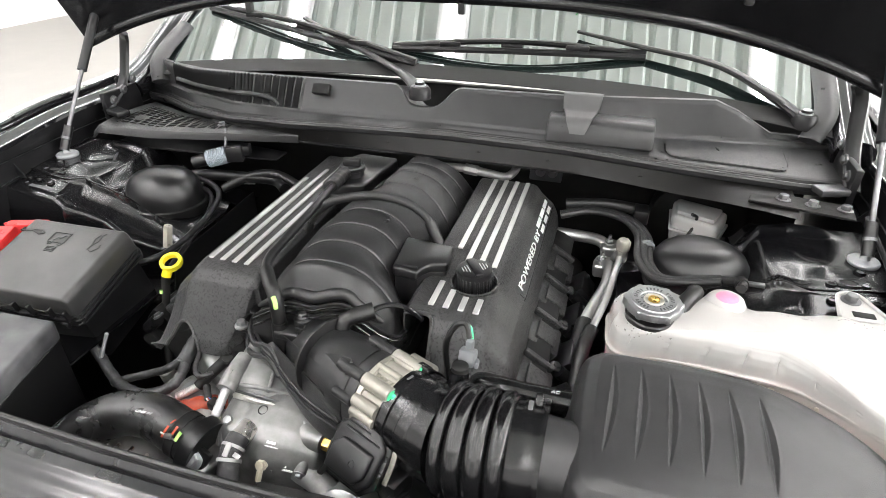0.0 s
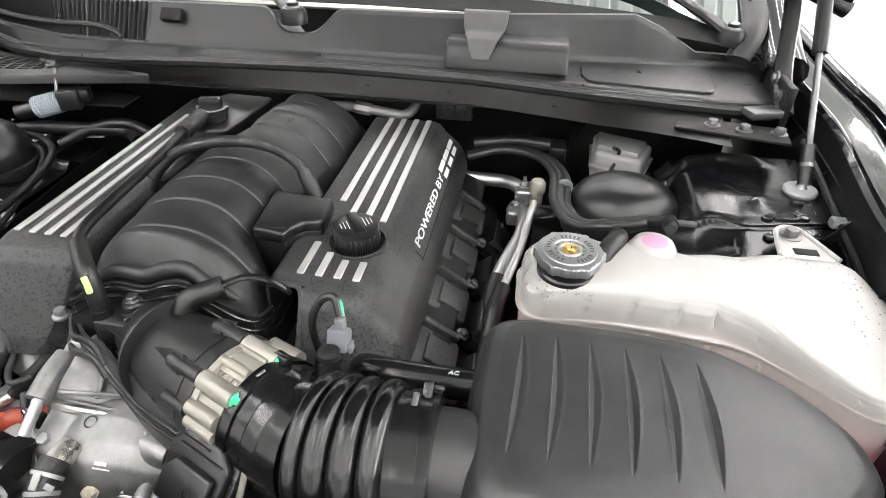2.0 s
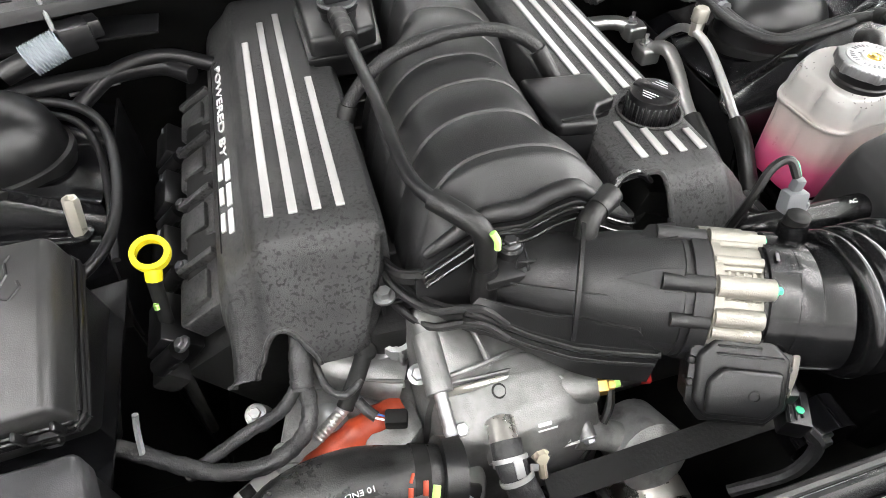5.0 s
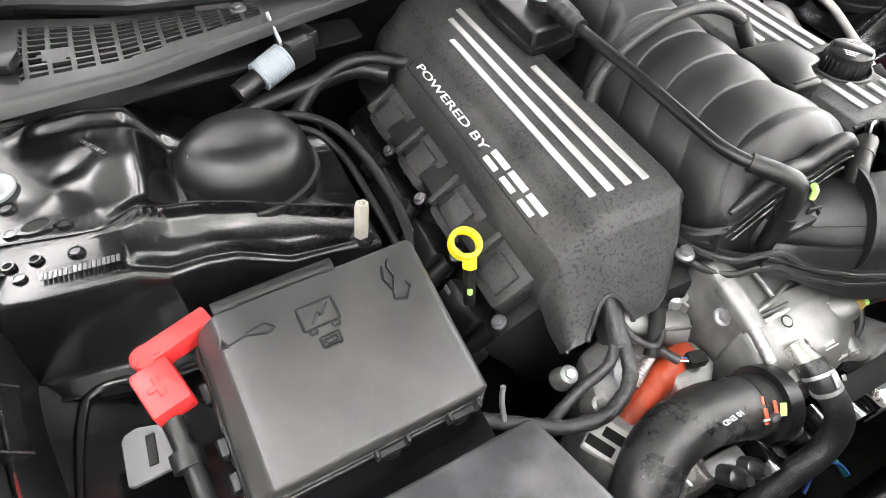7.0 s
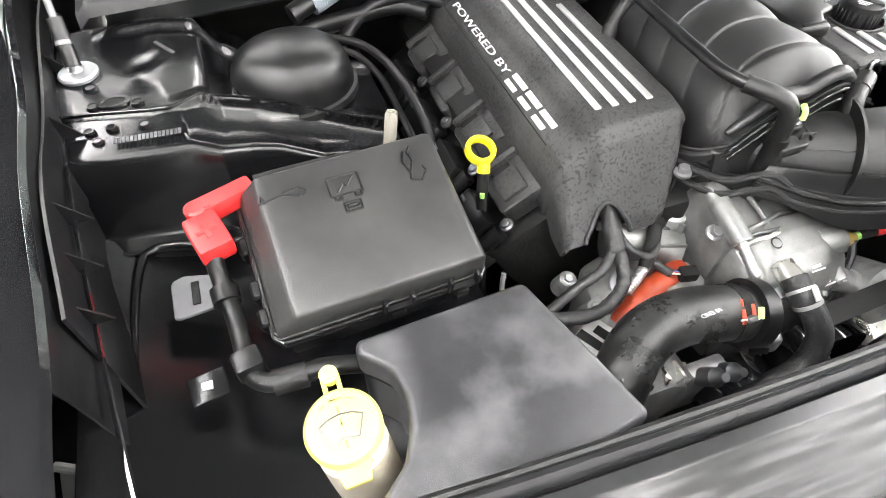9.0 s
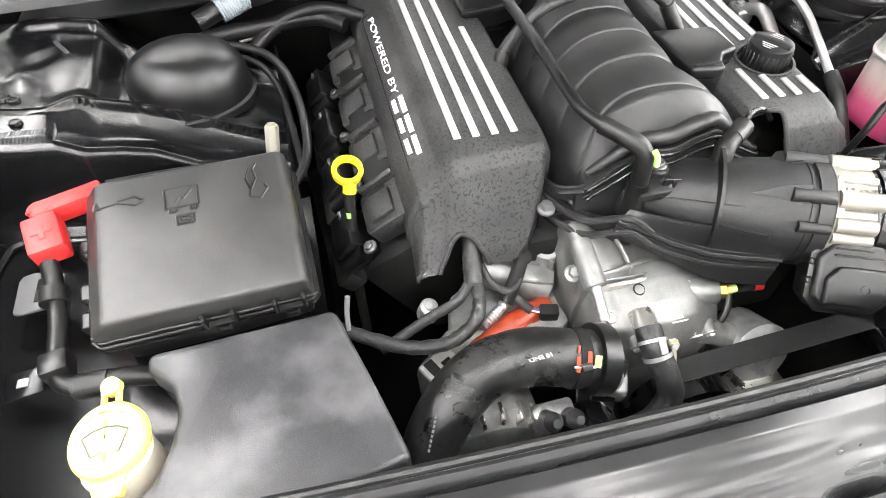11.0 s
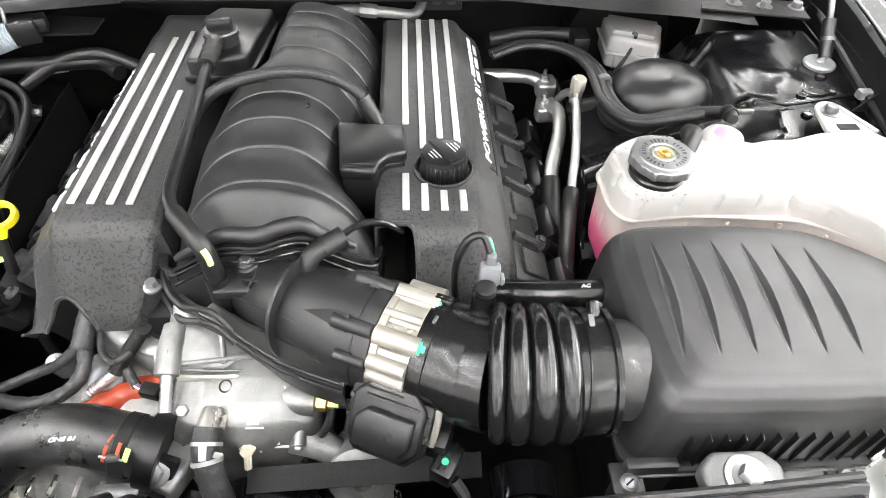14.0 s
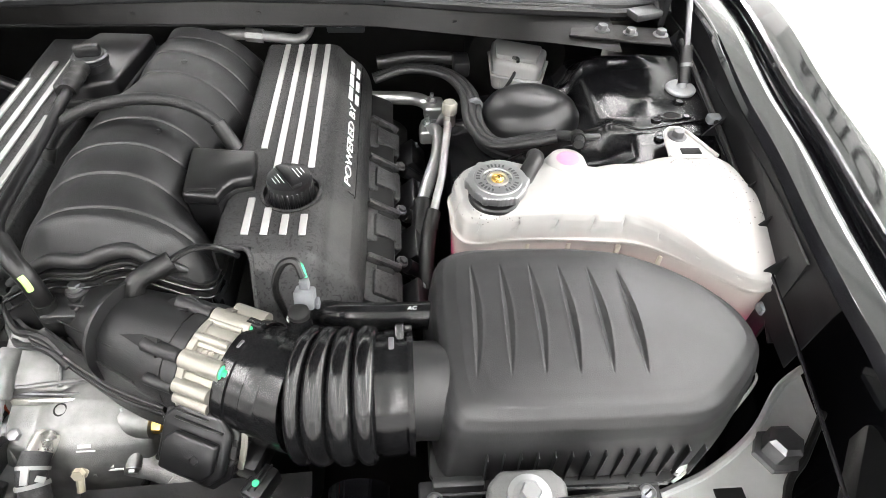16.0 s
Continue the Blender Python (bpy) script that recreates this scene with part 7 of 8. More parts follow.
tk = thing("coolant_tank", (0.57, 0.03, 0.8), "milky white plastic coolant tank with pink coolant", "coolant tank")
part("upper_shell", sheet(tank_shell(UPPER, 0.007), 264, 50), TANKWALL, tk, "milky upper half with shallow flutes", 60)
part("lower_shell", sheet(tank_shell(LOWER, 0.0, 0.003), 264, 36), TANKWALL, tk, "translucent lower half with pink coolant behind", 60)
for rx, ry in ((0.43, -0.005), (0.475, -0.0035), (0.525, -0.005), (0.585, -0.012), (0.632, -0.031), (0.668, -0.058), (0.70, -0.083)):
    part("rib", rbox((rx, ry + 0.0062, 0.846), (0.0065, 0.006, 0.040), 0.002), CREAMRIB, tk)
part("pink_boss", lathe([(0.030, 0.90), (0.028, 0.914), (0.022, 0.925), (0.012, 0.930), (0, 0.931)], 28, Matrix.Translation((0.530, 0.085, 0))), TANKWALL, tk)
part("pink_stain", lathe([(0.0145, 0.9286), (0.0135, 0.9297), (0.008, 0.9315), (0.003, 0.9318), (0, 0.9318)], 24, Matrix.Translation((0.530, 0.083, 0))), PINKDOT, tk, "pink stained moulding boss")
part("neck", lathe([(0.032, 0.905), (0.032, 0.918), (0.030, 0.920), (0.030, 0.934)], 36, Matrix.Translation((0.435, 0.031, 0))), PLASTIC, tk, "black filler neck")
cap_r = [(0.0345 + 0.0030 * max(0, math.cos(6 * a)) ** 4 - 0.0008 * math.cos(48 * a), a) for a in [2 * math.pi * k / 144 for k in range(144)]]
cap = part("cap", prism([(0.435 + r * math.cos(a), 0.031 + r * math.sin(a)) for r, a in cap_r], 0.929, 0.941, 0.0018, 2), ZINC, tk, "pressed steel pressure cap with stamped ring")
part("cap_ring", lathe([(0.0, 0.9408), (0.0165, 0.9408), (0.0175, 0.9428), (0.0275, 0.9424), (0.0285, 0.9405)], 44, Matrix.Translation((0.435, 0.031, 0))), ZINC, cap)
part("cap_dish", lathe([(0.0, 0.9412), (0.0095, 0.9412), (0.0102, 0.9432), (0.0120, 0.9432), (0.0128, 0.9410)], 32, Matrix.Translation((0.435, 0.031, 0))), MACHINED, cap)
part("cap_rivet", lathe([(0.0075, 0.941), (0.0070, 0.9432), (0.0055, 0.9440), (0.0040, 0.9434), (0.0030, 0.9445), (0, 0.9448)], 20, Matrix.Translation((0.435, 0.031, 0))), BRASS, cap, "brass centre rivet")
for k in range(30):
    a = radians(-70 + 330 * k / 29)
    if k % 6 == 5:
        continue
    part("stamping", rbox((0.435 + 0.0224 * math.cos(a), 0.031 + 0.0224 * math.sin(a), 0.9427), (0.0046, 0.0022, 0.0006), 0, rz=math.degrees(a)), STEEL, cap)
for k in range(12):
    a = radians(30 * k)
    part("stamping", rbox((0.435 + 0.0148 * math.cos(a), 0.031 + 0.0148 * math.sin(a), 0.9411), (0.0024, 0.0014, 0.0006), 0, rz=math.degrees(a)), STEEL, cap)
part("outlet", tube([(0.470, 0.052, 0.916), (0.480, 0.066, 0.926), (0.490, 0.082, 0.928), (0.492, 0.098, 0.920)], 0.0105, 16, 6), RUBBER, tk, "short black outlet elbow")
ear_poly = [(0.668, 0.096), (0.676, 0.142), (0.684, 0.155), (0.693, 0.158), (0.703, 0.155), (0.711, 0.142), (0.730, 0.096)]
part("ear", prism(ear_poly, 0.911, 0.917, 0.002, 2), TANKWALL, tk, "white fixing ear")
part("ear_rim", tube([(x, y, 0.918) for x, y in ear_poly], 0.0026, 8, 5), TANKWALL, tk)
part("ear_window", rbox((0.699, 0.108, 0.9172), (0.026, 0.012, 0.002), 0.002), MATTBLACK, tk)
part("ear_bolt", bolt((0.692, 0.140, 0.917), 0.0085, 0.010), STEEL, tk, "dark fixing bolt")
# droplets on the tank wall
drop_rng = random.Random(12)
SHELL_TOP = tank_shell(UPPER)
DROP = mat("water_drop_grey", (0.22, 0.21, 0.21), 0.15, var=0.1, bump=0.0)
drops = []
for uc, vc, n in ((0.36, 0.62, 26), (0.43, 0.56, 34), (0.50, 0.6, 18), (0.90, 0.52, 30), (0.02, 0.5, 24), (0.24, 0.62, 14)):
    for k in range(n):
        p = SHELL_TOP((uc + drop_rng.uniform(-0.04, 0.04)) % 1.0, min(0.95, vc + drop_rng.uniform(-0.12, 0.10)))
        r = drop_rng.uniform(0.0004, 0.0011)
        drops.append(lathe([(r, -0.0004), (r * 0.8, 0.0004), (0, 0.0006)], 7, Matrix.Translation(p)))
tagged(part("droplet_film", join(*drops), DROP, tk), "scattered dark water droplets", kind="stuff")
part("cradle", rbox((0.58, 0.03, 0.745), (0.33, 0.10, 0.03), 0.006), BAYPAINT, tk)
# braided hose and harness round the tower
bh = thing("braided_hose", (0.45, 0.2, 0.88), "black braided twin hose curving round the strut cap", "hose")
RIBBON = [(0.285, 0.375, 0.868), (0.34, 0.385, 0.880), (0.400, 0.360, 0.885), (0.430, 0.305, 0.884), (0.433, 0.225, 0.882), (0.455, 0.176, 0.884), (0.50, 0.164, 0.896), (0.535, 0.158, 0.908)]
for off in (-1, 0, 1):
    strand = []
    for k, p in enumerate(RIBBON):
        d = (Vector(RIBBON[min(k + 1, len(RIBBON) - 1)]) - Vector(RIBBON[max(k - 1, 0)])).normalized()
        strand.append(Vector(p) + Vector((-d.y, d.x, -0.25)).normalized() * (0.0104 * off))
    if off == 0:
        strand += [Vector((0.555, 0.135, 0.922)), Vector((0.552, 0.115, 0.925))]
    part("hose", tube(strand, 0.0056 if off else 0.0066, 12, 9), BRAID, bh)
part("end_clamp", tube([(0.556, 0.140, 0.920), (0.554, 0.126, 0.924)], 0.0095, 14, 2), MATTBLACK, bh)
part("clamp_ear", rbox((0.572, 0.13, 0.926), (0.022, 0.006, 0.006), 0.001), STEEL, bh)
part("tie", tube([(0.4375, 0.278, 0.880), (0.4385, 0.270, 0.880)], 0.0125, 14, 2), GREYPLUG, bh, "pale cable tie")
pl = thing("harness_plug", (0.43, 0.43, 0.87), "black harness plug hung near the bulkhead", "plug")
part("plug", rbox((0.428, 0.40, 0.878), (0.026, 0.04, 0.026), 0.004), PLASTIC, pl)
part("lead", tube([(0.29, 0.44, 0.86), (0.36, 0.44, 0.87), (0.42, 0.425, 0.875)], 0.011, 10, 6), RUBBER, pl)

# air-conditioning lines
ac = thing("refrigerant_lines", (0.39, 0.3, 0.8), "bare aluminium refrigerant pipes with block fittings", "refrigerant pipes")
part("wide_pipe", tube([(0.270, 0.428, 0.80), (0.34, 0.418, 0.804), (0.366, 0.405, 0.806), (0.380, 0.392, 0.800)], 0.0115, 16, 8), PIPEALU, ac)
part("wide_pipe", tube([(0.374, 0.330, 0.798), (0.382, 0.312, 0.812), (0.386, 0.290, 0.814), (0.382, 0.255, 0.802), (0.366, 0.205, 0.790), (0.356, 0.165, 0.782), (0.353, 0.13, 0.772)], 0.0104, 16, 8), PIPEALU, ac)
for fx, fy, fz in ((0.384, 0.392, 0.786), (0.374, 0.330, 0.782)):
    blk = part("block_fitting", prism([(-0.016, -0.020), (0.014, -0.020), (0.018, 0.0), (0.016, 0.020), (-0.012, 0.022), (-0.018, 0.0)], 0, 0.026, 0.005, 3, Matrix.Translation((fx, fy, fz))), PIPEALU, ac)
    part("bolt", bolt((fx - 0.003, fy + 0.003, fz + 0.026), 0.0065, 0.008), ZINC, blk)
    part("stud_end", tube([(fx - 0.003, fy + 0.003, fz + 0.03), (fx - 0.003, fy + 0.003, fz + 0.042)], 0.003, 8, 2), ZINC, blk)
part("slim_pipe", tube([(0.390, 0.330, 0.812), (0.394, 0.310, 0.838), (0.398, 0.290, 0.852), (0.397, 0.255, 0.858), (0.391, 0.215, 0.854), (0.383, 0.165, 0.838), (0.372, 0.122, 0.826), (0.362, 0.078, 0.815)], 0.0060, 12, 8), PIPEALU, ac)
part("valve", tube([(0.400, 0.268, 0.852), (0.400, 0.269, 0.888)], 0.0095, 8, 3), MACHINED, ac, "service valve with a pale cap")
part("valve_cap", lathe([(0.0115, 0), (0.0115, 0.016), (0.009, 0.019), (0, 0.019)], 8, Matrix.Translation((0.400, 0.269, 0.872))), TBALU, ac)
part("sleeve", tube([(0.357, 0.170, 0.783), (0.352, 0.12, 0.770), (0.350, 0.06, 0.74), (0.352, 0.0, 0.70)], 0.0145, 14, 5), RUBBER, ac)
part("sleeve", tube([(0.368, 0.105, 0.822), (0.360, 0.072, 0.812), (0.356, 0.04, 0.785), (0.356, 0.0, 0.74)], 0.0105, 12, 5), RUBBER, ac)

# brake fluid reservoir under the scuttle
bk = thing("brake_reservoir", (0.55, 0.46, 0.83), "white translucent brake fluid reservoir with a black cable", "fluid reservoir")
part("bottle", prism([(0.487, 0.425), (0.562, 0.395), (0.588, 0.465), (0.492, 0.500)], 0.815, 0.872, 0.008, 3), TANK, bk)
part("rim", prism([(0.483, 0.421), (0.565, 0.388), (0.593, 0.467), (0.488, 0.505)], 0.842, 0.847, 0.001, 1), TANK, bk)
part("lid", prism([(0.492, 0.432), (0.556, 0.407), (0.576, 0.460), (0.497, 0.489)], 0.870, 0.880, 0.004, 2), TANK, bk)
for k in range(4):
    part("rib", rbox((0.500 + 0.018 * k, 0.4185 - 0.0073 * k, 0.832), (0.003, 0.004, 0.03), 0.001, 1), TANK, bk)
part("cable", tube([(0.515, 0.40, 0.89), (0.527, 0.418, 0.875), (0.520, 0.41, 0.85), (0.50, 0.40, 0.82)], 0.003, 8, 8), RUBBER, bk)
part("booster", lathe([(0.10, 0), (0.10, 0.05), (0.07, 0.075), (0.03, 0.08), (0, 0.08)], 36, Matrix.Translation((0.56, 0.64, 0.78)) @ YAX), MATTBLACK, bk)
hp = thing("heater_pipe", (0.1, 0.44, 0.92), "bare metal heater pipe behind the manifold", "pipe")
part("pipe", tube([(0.02, 0.445, 0.905), (0.07, 0.452, 0.905), (0.125, 0.452, 0.900), (0.16, 0.455, 0.895), (0.175, 0.47, 0.9), (0.18, 0.50, 0.91)], 0.0085, 12, 8), ALU, hp)
part("nut", tube([(0.078, 0.452, 0.905), (0.105, 0.452, 0.902)], 0.0115, 8, 2), ALU, hp)
lb = thing("lift_bracket", (0.22, 0.62, 0.84), "small pale steel bracket on the bulkhead", "bracket")
part("plate", rbox((0.222, 0.66, 0.83), (0.075, 0.02, 0.045), 0.004), GREYPLUG, lb)
part("stud", bolt((0.21, 0.648, 0.832), 0.008, 0.008, (0, -1, 0)), ZINC, lb)
part("stud", bolt((0.238, 0.648, 0.832), 0.008, 0.008, (0, -1, 0)), ZINC, lb)

# headlamp corners
for s in S:
    hl = thing("headlamp_bracket", (s * 0.72, -0.25, 0.70), "bare silver headlamp carrier plate with a large bolt", "headlamp bracket", "headlamp carriers")
    hp_ = [(0.545, -0.275), (0.60, -0.250), (0.666, -0.227), (0.74, -0.183), (0.80, -0.125), (0.845, -0.098), (0.835, -0.165), (0.748, -0.255), (0.70, -0.40), (0.55, -0.40)]
    part("plate", prism([(s * x, y) for x, y in (hp_ if s > 0 else hp_[::-1])], 0.700, 0.712, 0.004, 2), SILVERPLATE, hl)
    part("bolt", lathe([(0.028, 0.712), (0.028, 0.720), (0.021, 0.722), (0.021, 0.745), (0.015, 0.750), (0, 0.750)], 6, Matrix.Translation((s * 0.757, -0.207, 0))), STEEL, hl, "large dark hexagon bolt")
    part("slot", rbox((s * 0.684, -0.254, 0.7125), (0.034, 0.020, 0.003), 0.0035), MATTBLACK, hl)
    part("edge", tube([(s * x, y, 0.716) for x, y in hp_[:6]], 0.005, 8, 6), SILVERPLATE, hl)
    part("rubber_line", tube([(s * 0.842, -0.16, 0.714), (s * 0.79, -0.215, 0.714), (s * 0.745, -0.262, 0.714), (s * 0.70, -0.40, 0.714)], 0.005, 8, 6), RUBBER, hl)
    lampb = part("lamp_back", rbox((s * 0.868, -0.285, 0.715), (0.12, 0.17, 0.05), 0.012, rz=-38 * s), COWLPLASTIC, hl, "black lamp housing")
    part("lamp_clip", rbox((s * 0.868, -0.262, 0.742), (0.022, 0.07, 0.018), 0.006, rz=-38 * s), GREYPLUG, lampb)

# ---- passenger's side ----
TILTF = 14.0
fbm = Matrix.Translation((-0.498, -0.032, 0.868)) @ pose(0, 0, 0, TILTF, 0, 2)
fb = thing("fuse_box", (-0.5, -0.03, 0.8), "black plastic fuse box with embossed symbols on its lid", "fuse box")
lid_side = [(-0.106, -0.028), (-0.100, -0.006), (-0.084, 0.0135), (-0.078, 0.0150), (0.098, 0.0150), (0.104, 0.008), (0.106, -0.028)]
part("lid", moved(prism(lid_side, -0.0775, 0.0775, 0.0045, 3, Matrix(((1, 0, 0, 0), (0, 0, 1, 0), (0, 1, 0, 0), (0, 0, 0, 1)))), fbm), DUSTLID, fb)
for bz, br in ((-0.024, 0.0022), (-0.031, 0.0026), (-0.040, 0.0022)):
    ring = [fbm @ Vector((x * (0.106 if bz > -0.03 else 0.108), y * (0.0785 if bz > -0.03 else 0.0805), bz)) for x, y in ((-0.93, -1), (0.93, -1), (1, -0.9), (1, 0.9), (0.93, 1), (-0.93, 1), (-1, 0.9), (-1, -0.9), (-0.93, -1))]
    bead = tube(ring[:2], br, 8, 1)
    for a_, b_ in zip(ring[1:], ring[2:]):
        bead = join(bead, tube([a_, b_], br, 8, 1))
    part("bead", bead, PLASTIC, fb)
part("skirt", moved(rbox((0, 0, -0.036), (0.212, 0.157, 0.020), 0.004, 2), fbm), PLASTIC, fb)
part("case", moved(rbox((0, 0.0, -0.085), (0.198, 0.142, 0.11), 0.006, 2), fbm), PLASTIC, fb)
for cx, cy in ((0.012, -0.083), (0.080, -0.083), (0.0, 0.083)):
    part("latch", moved(join(rbox((cx - 0.014, cy, -0.018), (0.004, 0.008, 0.022), 0.001, 1), rbox((cx + 0.014, cy, -0.018), (0.004, 0.008, 0.022), 0.001, 1), rbox((cx, cy, -0.028), (0.03, 0.007, 0.005), 0.001, 1)), fbm), PLASTIC, fb)
    part("latch_tooth", moved(rbox((cx, cy * 1.02, -0.040), (0.014, 0.008, 0.012), 0.002, 1), fbm), PLASTIC, fb)
for cy in (-0.05, -0.02, 0.03):
    part("side_clip", moved(rbox((-0.112, cy, -0.036), (0.012, 0.02, 0.02), 0.003, 1), fbm), PLASTIC, fb)


def emboss(points, closed=False):
    P = [fbm @ Vector((x, y, 0.0152)) for x, y in points]
    if closed:
        P.append(P[0])
    bm = tube([P[0], P[1]], 0.0013, 6, 1)
    for a, b in zip(P[1:], P[2:]):
        bm = join(bm, tube([a, b], 0.0013, 6, 1))
    return part("symbol", bm, PLASTIC, fb, "raised moulded symbol")


emboss([(-0.018, 0.030), (0.014, 0.030), (0.014, 0.052), (-0.018, 0.052)], True)
emboss([(-0.010, 0.034), (-0.002, 0.043), (0.0, 0.039), (0.008, 0.048)])
emboss([(-0.014, 0.030), (-0.014, 0.025), (-0.008, 0.025), (-0.008, 0.030)])
emboss([(0.006, 0.030), (0.006, 0.025), (0.012, 0.025), (0.012, 0.030)])
emboss([(-0.008, 0.010), (0.008, 0.010), (0.008, 0.020), (-0.008, 0.020)], True)
emboss([(-0.005, 0.013), (0.005, 0.013), (0.005, 0.017), (-0.005, 0.017)], True)
emboss([(-0.082, 0.045), (-0.062, 0.048), (-0.045, 0.042), (-0.038, 0.046), (-0.045, 0.052), (-0.062, 0.050)])
emboss([(-0.085, 0.044), (-0.082, 0.052), (-0.078, 0.044)])
emboss([(0.066, 0.060), (0.062, 0.048), (0.066, 0.034), (0.072, 0.046), (0.070, 0.058), (0.074, 0.064)])
emboss([(0.066, 0.034), (0.064, 0.026), (0.074, 0.022), (0.082, 0.032), (0.080, 0.038)])

rc = thing("battery_terminal_cover", (-0.64, 0.01, 0.85), "red plastic positive terminal cover with a plus sign", "terminal cover")
rm = Matrix.Translation((-0.638, 0.004, 0.868)) @ pose(0, 0, 0, 8, 0, 16)
part("box", moved(rbox((0, 0, 0), (0.034, 0.046, 0.026), 0.004), rm), RED, rc)
part("arm", join(rbox((-0.617, 0.0455, 0.872), (0.062, 0.021, 0.022), 0.003, rz=19), lathe([(0.0115, 0.861), (0.0115, 0.881), (0.009, 0.883), (0, 0.883)], 24, Matrix.Translation((-0.645, 0.036, 0)))), RED, rc)
part("hinge", join(rbox((-0.652, 0.030, 0.882), (0.006, 0.005, 0.004), 0.001, 1), rbox((-0.634, 0.033, 0.882), (0.006, 0.005, 0.004), 0.001, 1)), RED, rc)
part("plus", moved(join(rbox((0, 0.0, 0.0125), (0.020, 0.006, 0.003), 0.001, 1), rbox((0, 0.0, 0.0125), (0.006, 0.020, 0.003), 0.001, 1)), rm), RED, rc, "raised plus sign")
part("link", tube([(-0.585, 0.060, 0.872), (-0.53, 0.066, 0.868), (-0.47, 0.072, 0.862)], 0.009, 10, 6), RUBBER, rc)
cb = thing("battery_cable", (-0.64, -0.08, 0.8), "thick black battery cable taped along its run", "cable")
part("cable", tube([(-0.640, -0.012, 0.858), (-0.638, -0.035, 0.842), (-0.633, -0.075, 0.832), (-0.630, -0.125, 0.825), (-0.618, -0.143, 0.824), (-0.592, -0.146, 0.824), (-0.568, -0.146, 0.824), (-0.540, -0.148, 0.816), (-0.51, -0.152, 0.805)], 0.0090, 12, 9), RUBBER, cb)
part("collar", tube([(-0.638, -0.040, 0.841), (-0.637, -0.055, 0.837)], 0.0135, 12, 2), RUBBER, cb)
part("cable_clip", rbox((-0.629, -0.122, 0.828), (0.026, 0.024, 0.024), 0.004, rz=10), PLASTIC, cb)
part("sleeve", tube([(-0.612, -0.146, 0.824), (-0.582, -0.147, 0.824)], 0.0118, 12, 4), RUBBER, cb)
GREYBRACKET = mat("dull_grey_coated_steel", (0.115, 0.116, 0.12), 0.5, 0.2, var=0.15, bump=0.1)
sv = thing("slotted_bracket", (-0.66, -0.03, 0.81), "dull grey steel bracket with a long slot", "bracket")
sl = [(-0.694, -0.034), (-0.689, -0.037), (-0.648, -0.034), (-0.648, 0.008), (-0.681, 0.017), (-0.692, 0.014), (-0.695, 0.008)]
part("plate", prism(sl, 0.806, 0.810, 0.001, 1), GREYBRACKET, sv)
part("slot", rbox((-0.671, -0.010, 0.8105), (0.008, 0.030, 0.0015), 0.003), MATTBLACK, sv)
part("black_tab", rbox((-0.672, -0.115, 0.800), (0.035, 0.03, 0.004), 0.002, rz=8), BAYPAINT, sv, "small black tab with a square hole")
part("tab_hole", rbox((-0.673, -0.115, 0.8025), (0.010, 0.009, 0.001), 0), ZINC, sv)
part("apron", sheet(lambda u, v: (-0.775 + 0.39 * u, -0.30 + 0.40 * v, 0.772 - 0.02 * math.sin(u * 3) + 0.05 * (1 - u) ** 6), 24, 24, thick=0.003), BAYPAINT, sv, "glossy black inner shelf")

part("pan_rim", tube([(-0.739, -0.20, 0.785), (-0.739, -0.017, 0.79), (-0.731, 0.062, 0.79), (-0.717, 0.083, 0.79), (-0.693, 0.083, 0.79), (-0.66, 0.073, 0.79), (-0.60, 0.07, 0.785)], 0.006, 10, 8), BAYPAINT, sv)
part("shelf_edge", tube([(-0.75, 0.125, 0.80), (-0.72, 0.128, 0.802), (-0.672, 0.113, 0.802), (-0.62, 0.10, 0.795)], 0.005, 10, 8), BAYPAINT, sv)
for hx, hy in ((-0.695, 0.108), (-0.652, 0.095)):
    part("plug_hole", lathe([(0.005, 0.0), (0.005, 0.002), (0.003, 0.002), (0.0025, 0.0), (0, 0.0)], 14, Matrix.Translation((hx, hy, 0.786))), STEEL, sv)
fc = thing("battery_cover", (-0.45, -0.23, 0.8), "large plain black plastic cover dusted grey", "plastic cover")
fpoly = [(-0.536, -0.150), (-0.46, -0.147), (-0.372, -0.143), (-0.352, -0.215), (-0.331, -0.296), (-0.40, -0.312), (-0.47, -0.314), (-0.548, -0.300), (-0.556, -0.288), (-0.527, -0.265), (-0.515, -0.24), (-0.510, -0.215), (-0.514, -0.190), (-0.526, -0.176), (-0.538, -0.166)]
part("lid", prism(fpoly, 0.825, 0.860, 0.007, 3), BATTLID, fc)
part("case", prism([(-0.45 + (x + 0.45) * 0.97, -0.22 + (y + 0.22) * 0.97) for x, y in fpoly], 0.66, 0.828, 0.003, 1), PLASTIC, fc)
wb = thing("washer_filler", (-0.565, -0.22, 0.84), "cream washer filler neck with a pale yellow cap", "washer filler")
wm = Matrix.Translation((-0.563, -0.220, 0.848)) @ pose(0, 0, 0, 8, -4, 0)
part("neck", tube([(-0.560, -0.232, 0.845), (-0.555, -0.24, 0.80), (-0.55, -0.24, 0.74)], 0.029, 24, 5), CREAM, wb)
cp = part("cap", lathe([(0.029, -0.002), (0.0315, 0.002), (0.0315, 0.008), (0.029, 0.012), (0.0, 0.013)], 44, wm), PALEYELLOW, wb, "pale yellow cap with a washer symbol")
part("tab", moved(prism([(-0.015, -0.028), (-0.011, -0.045), (0.011, -0.045), (0.015, -0.028)], 0, 0.008, 0.002), wm), PALEYELLOW, cp)
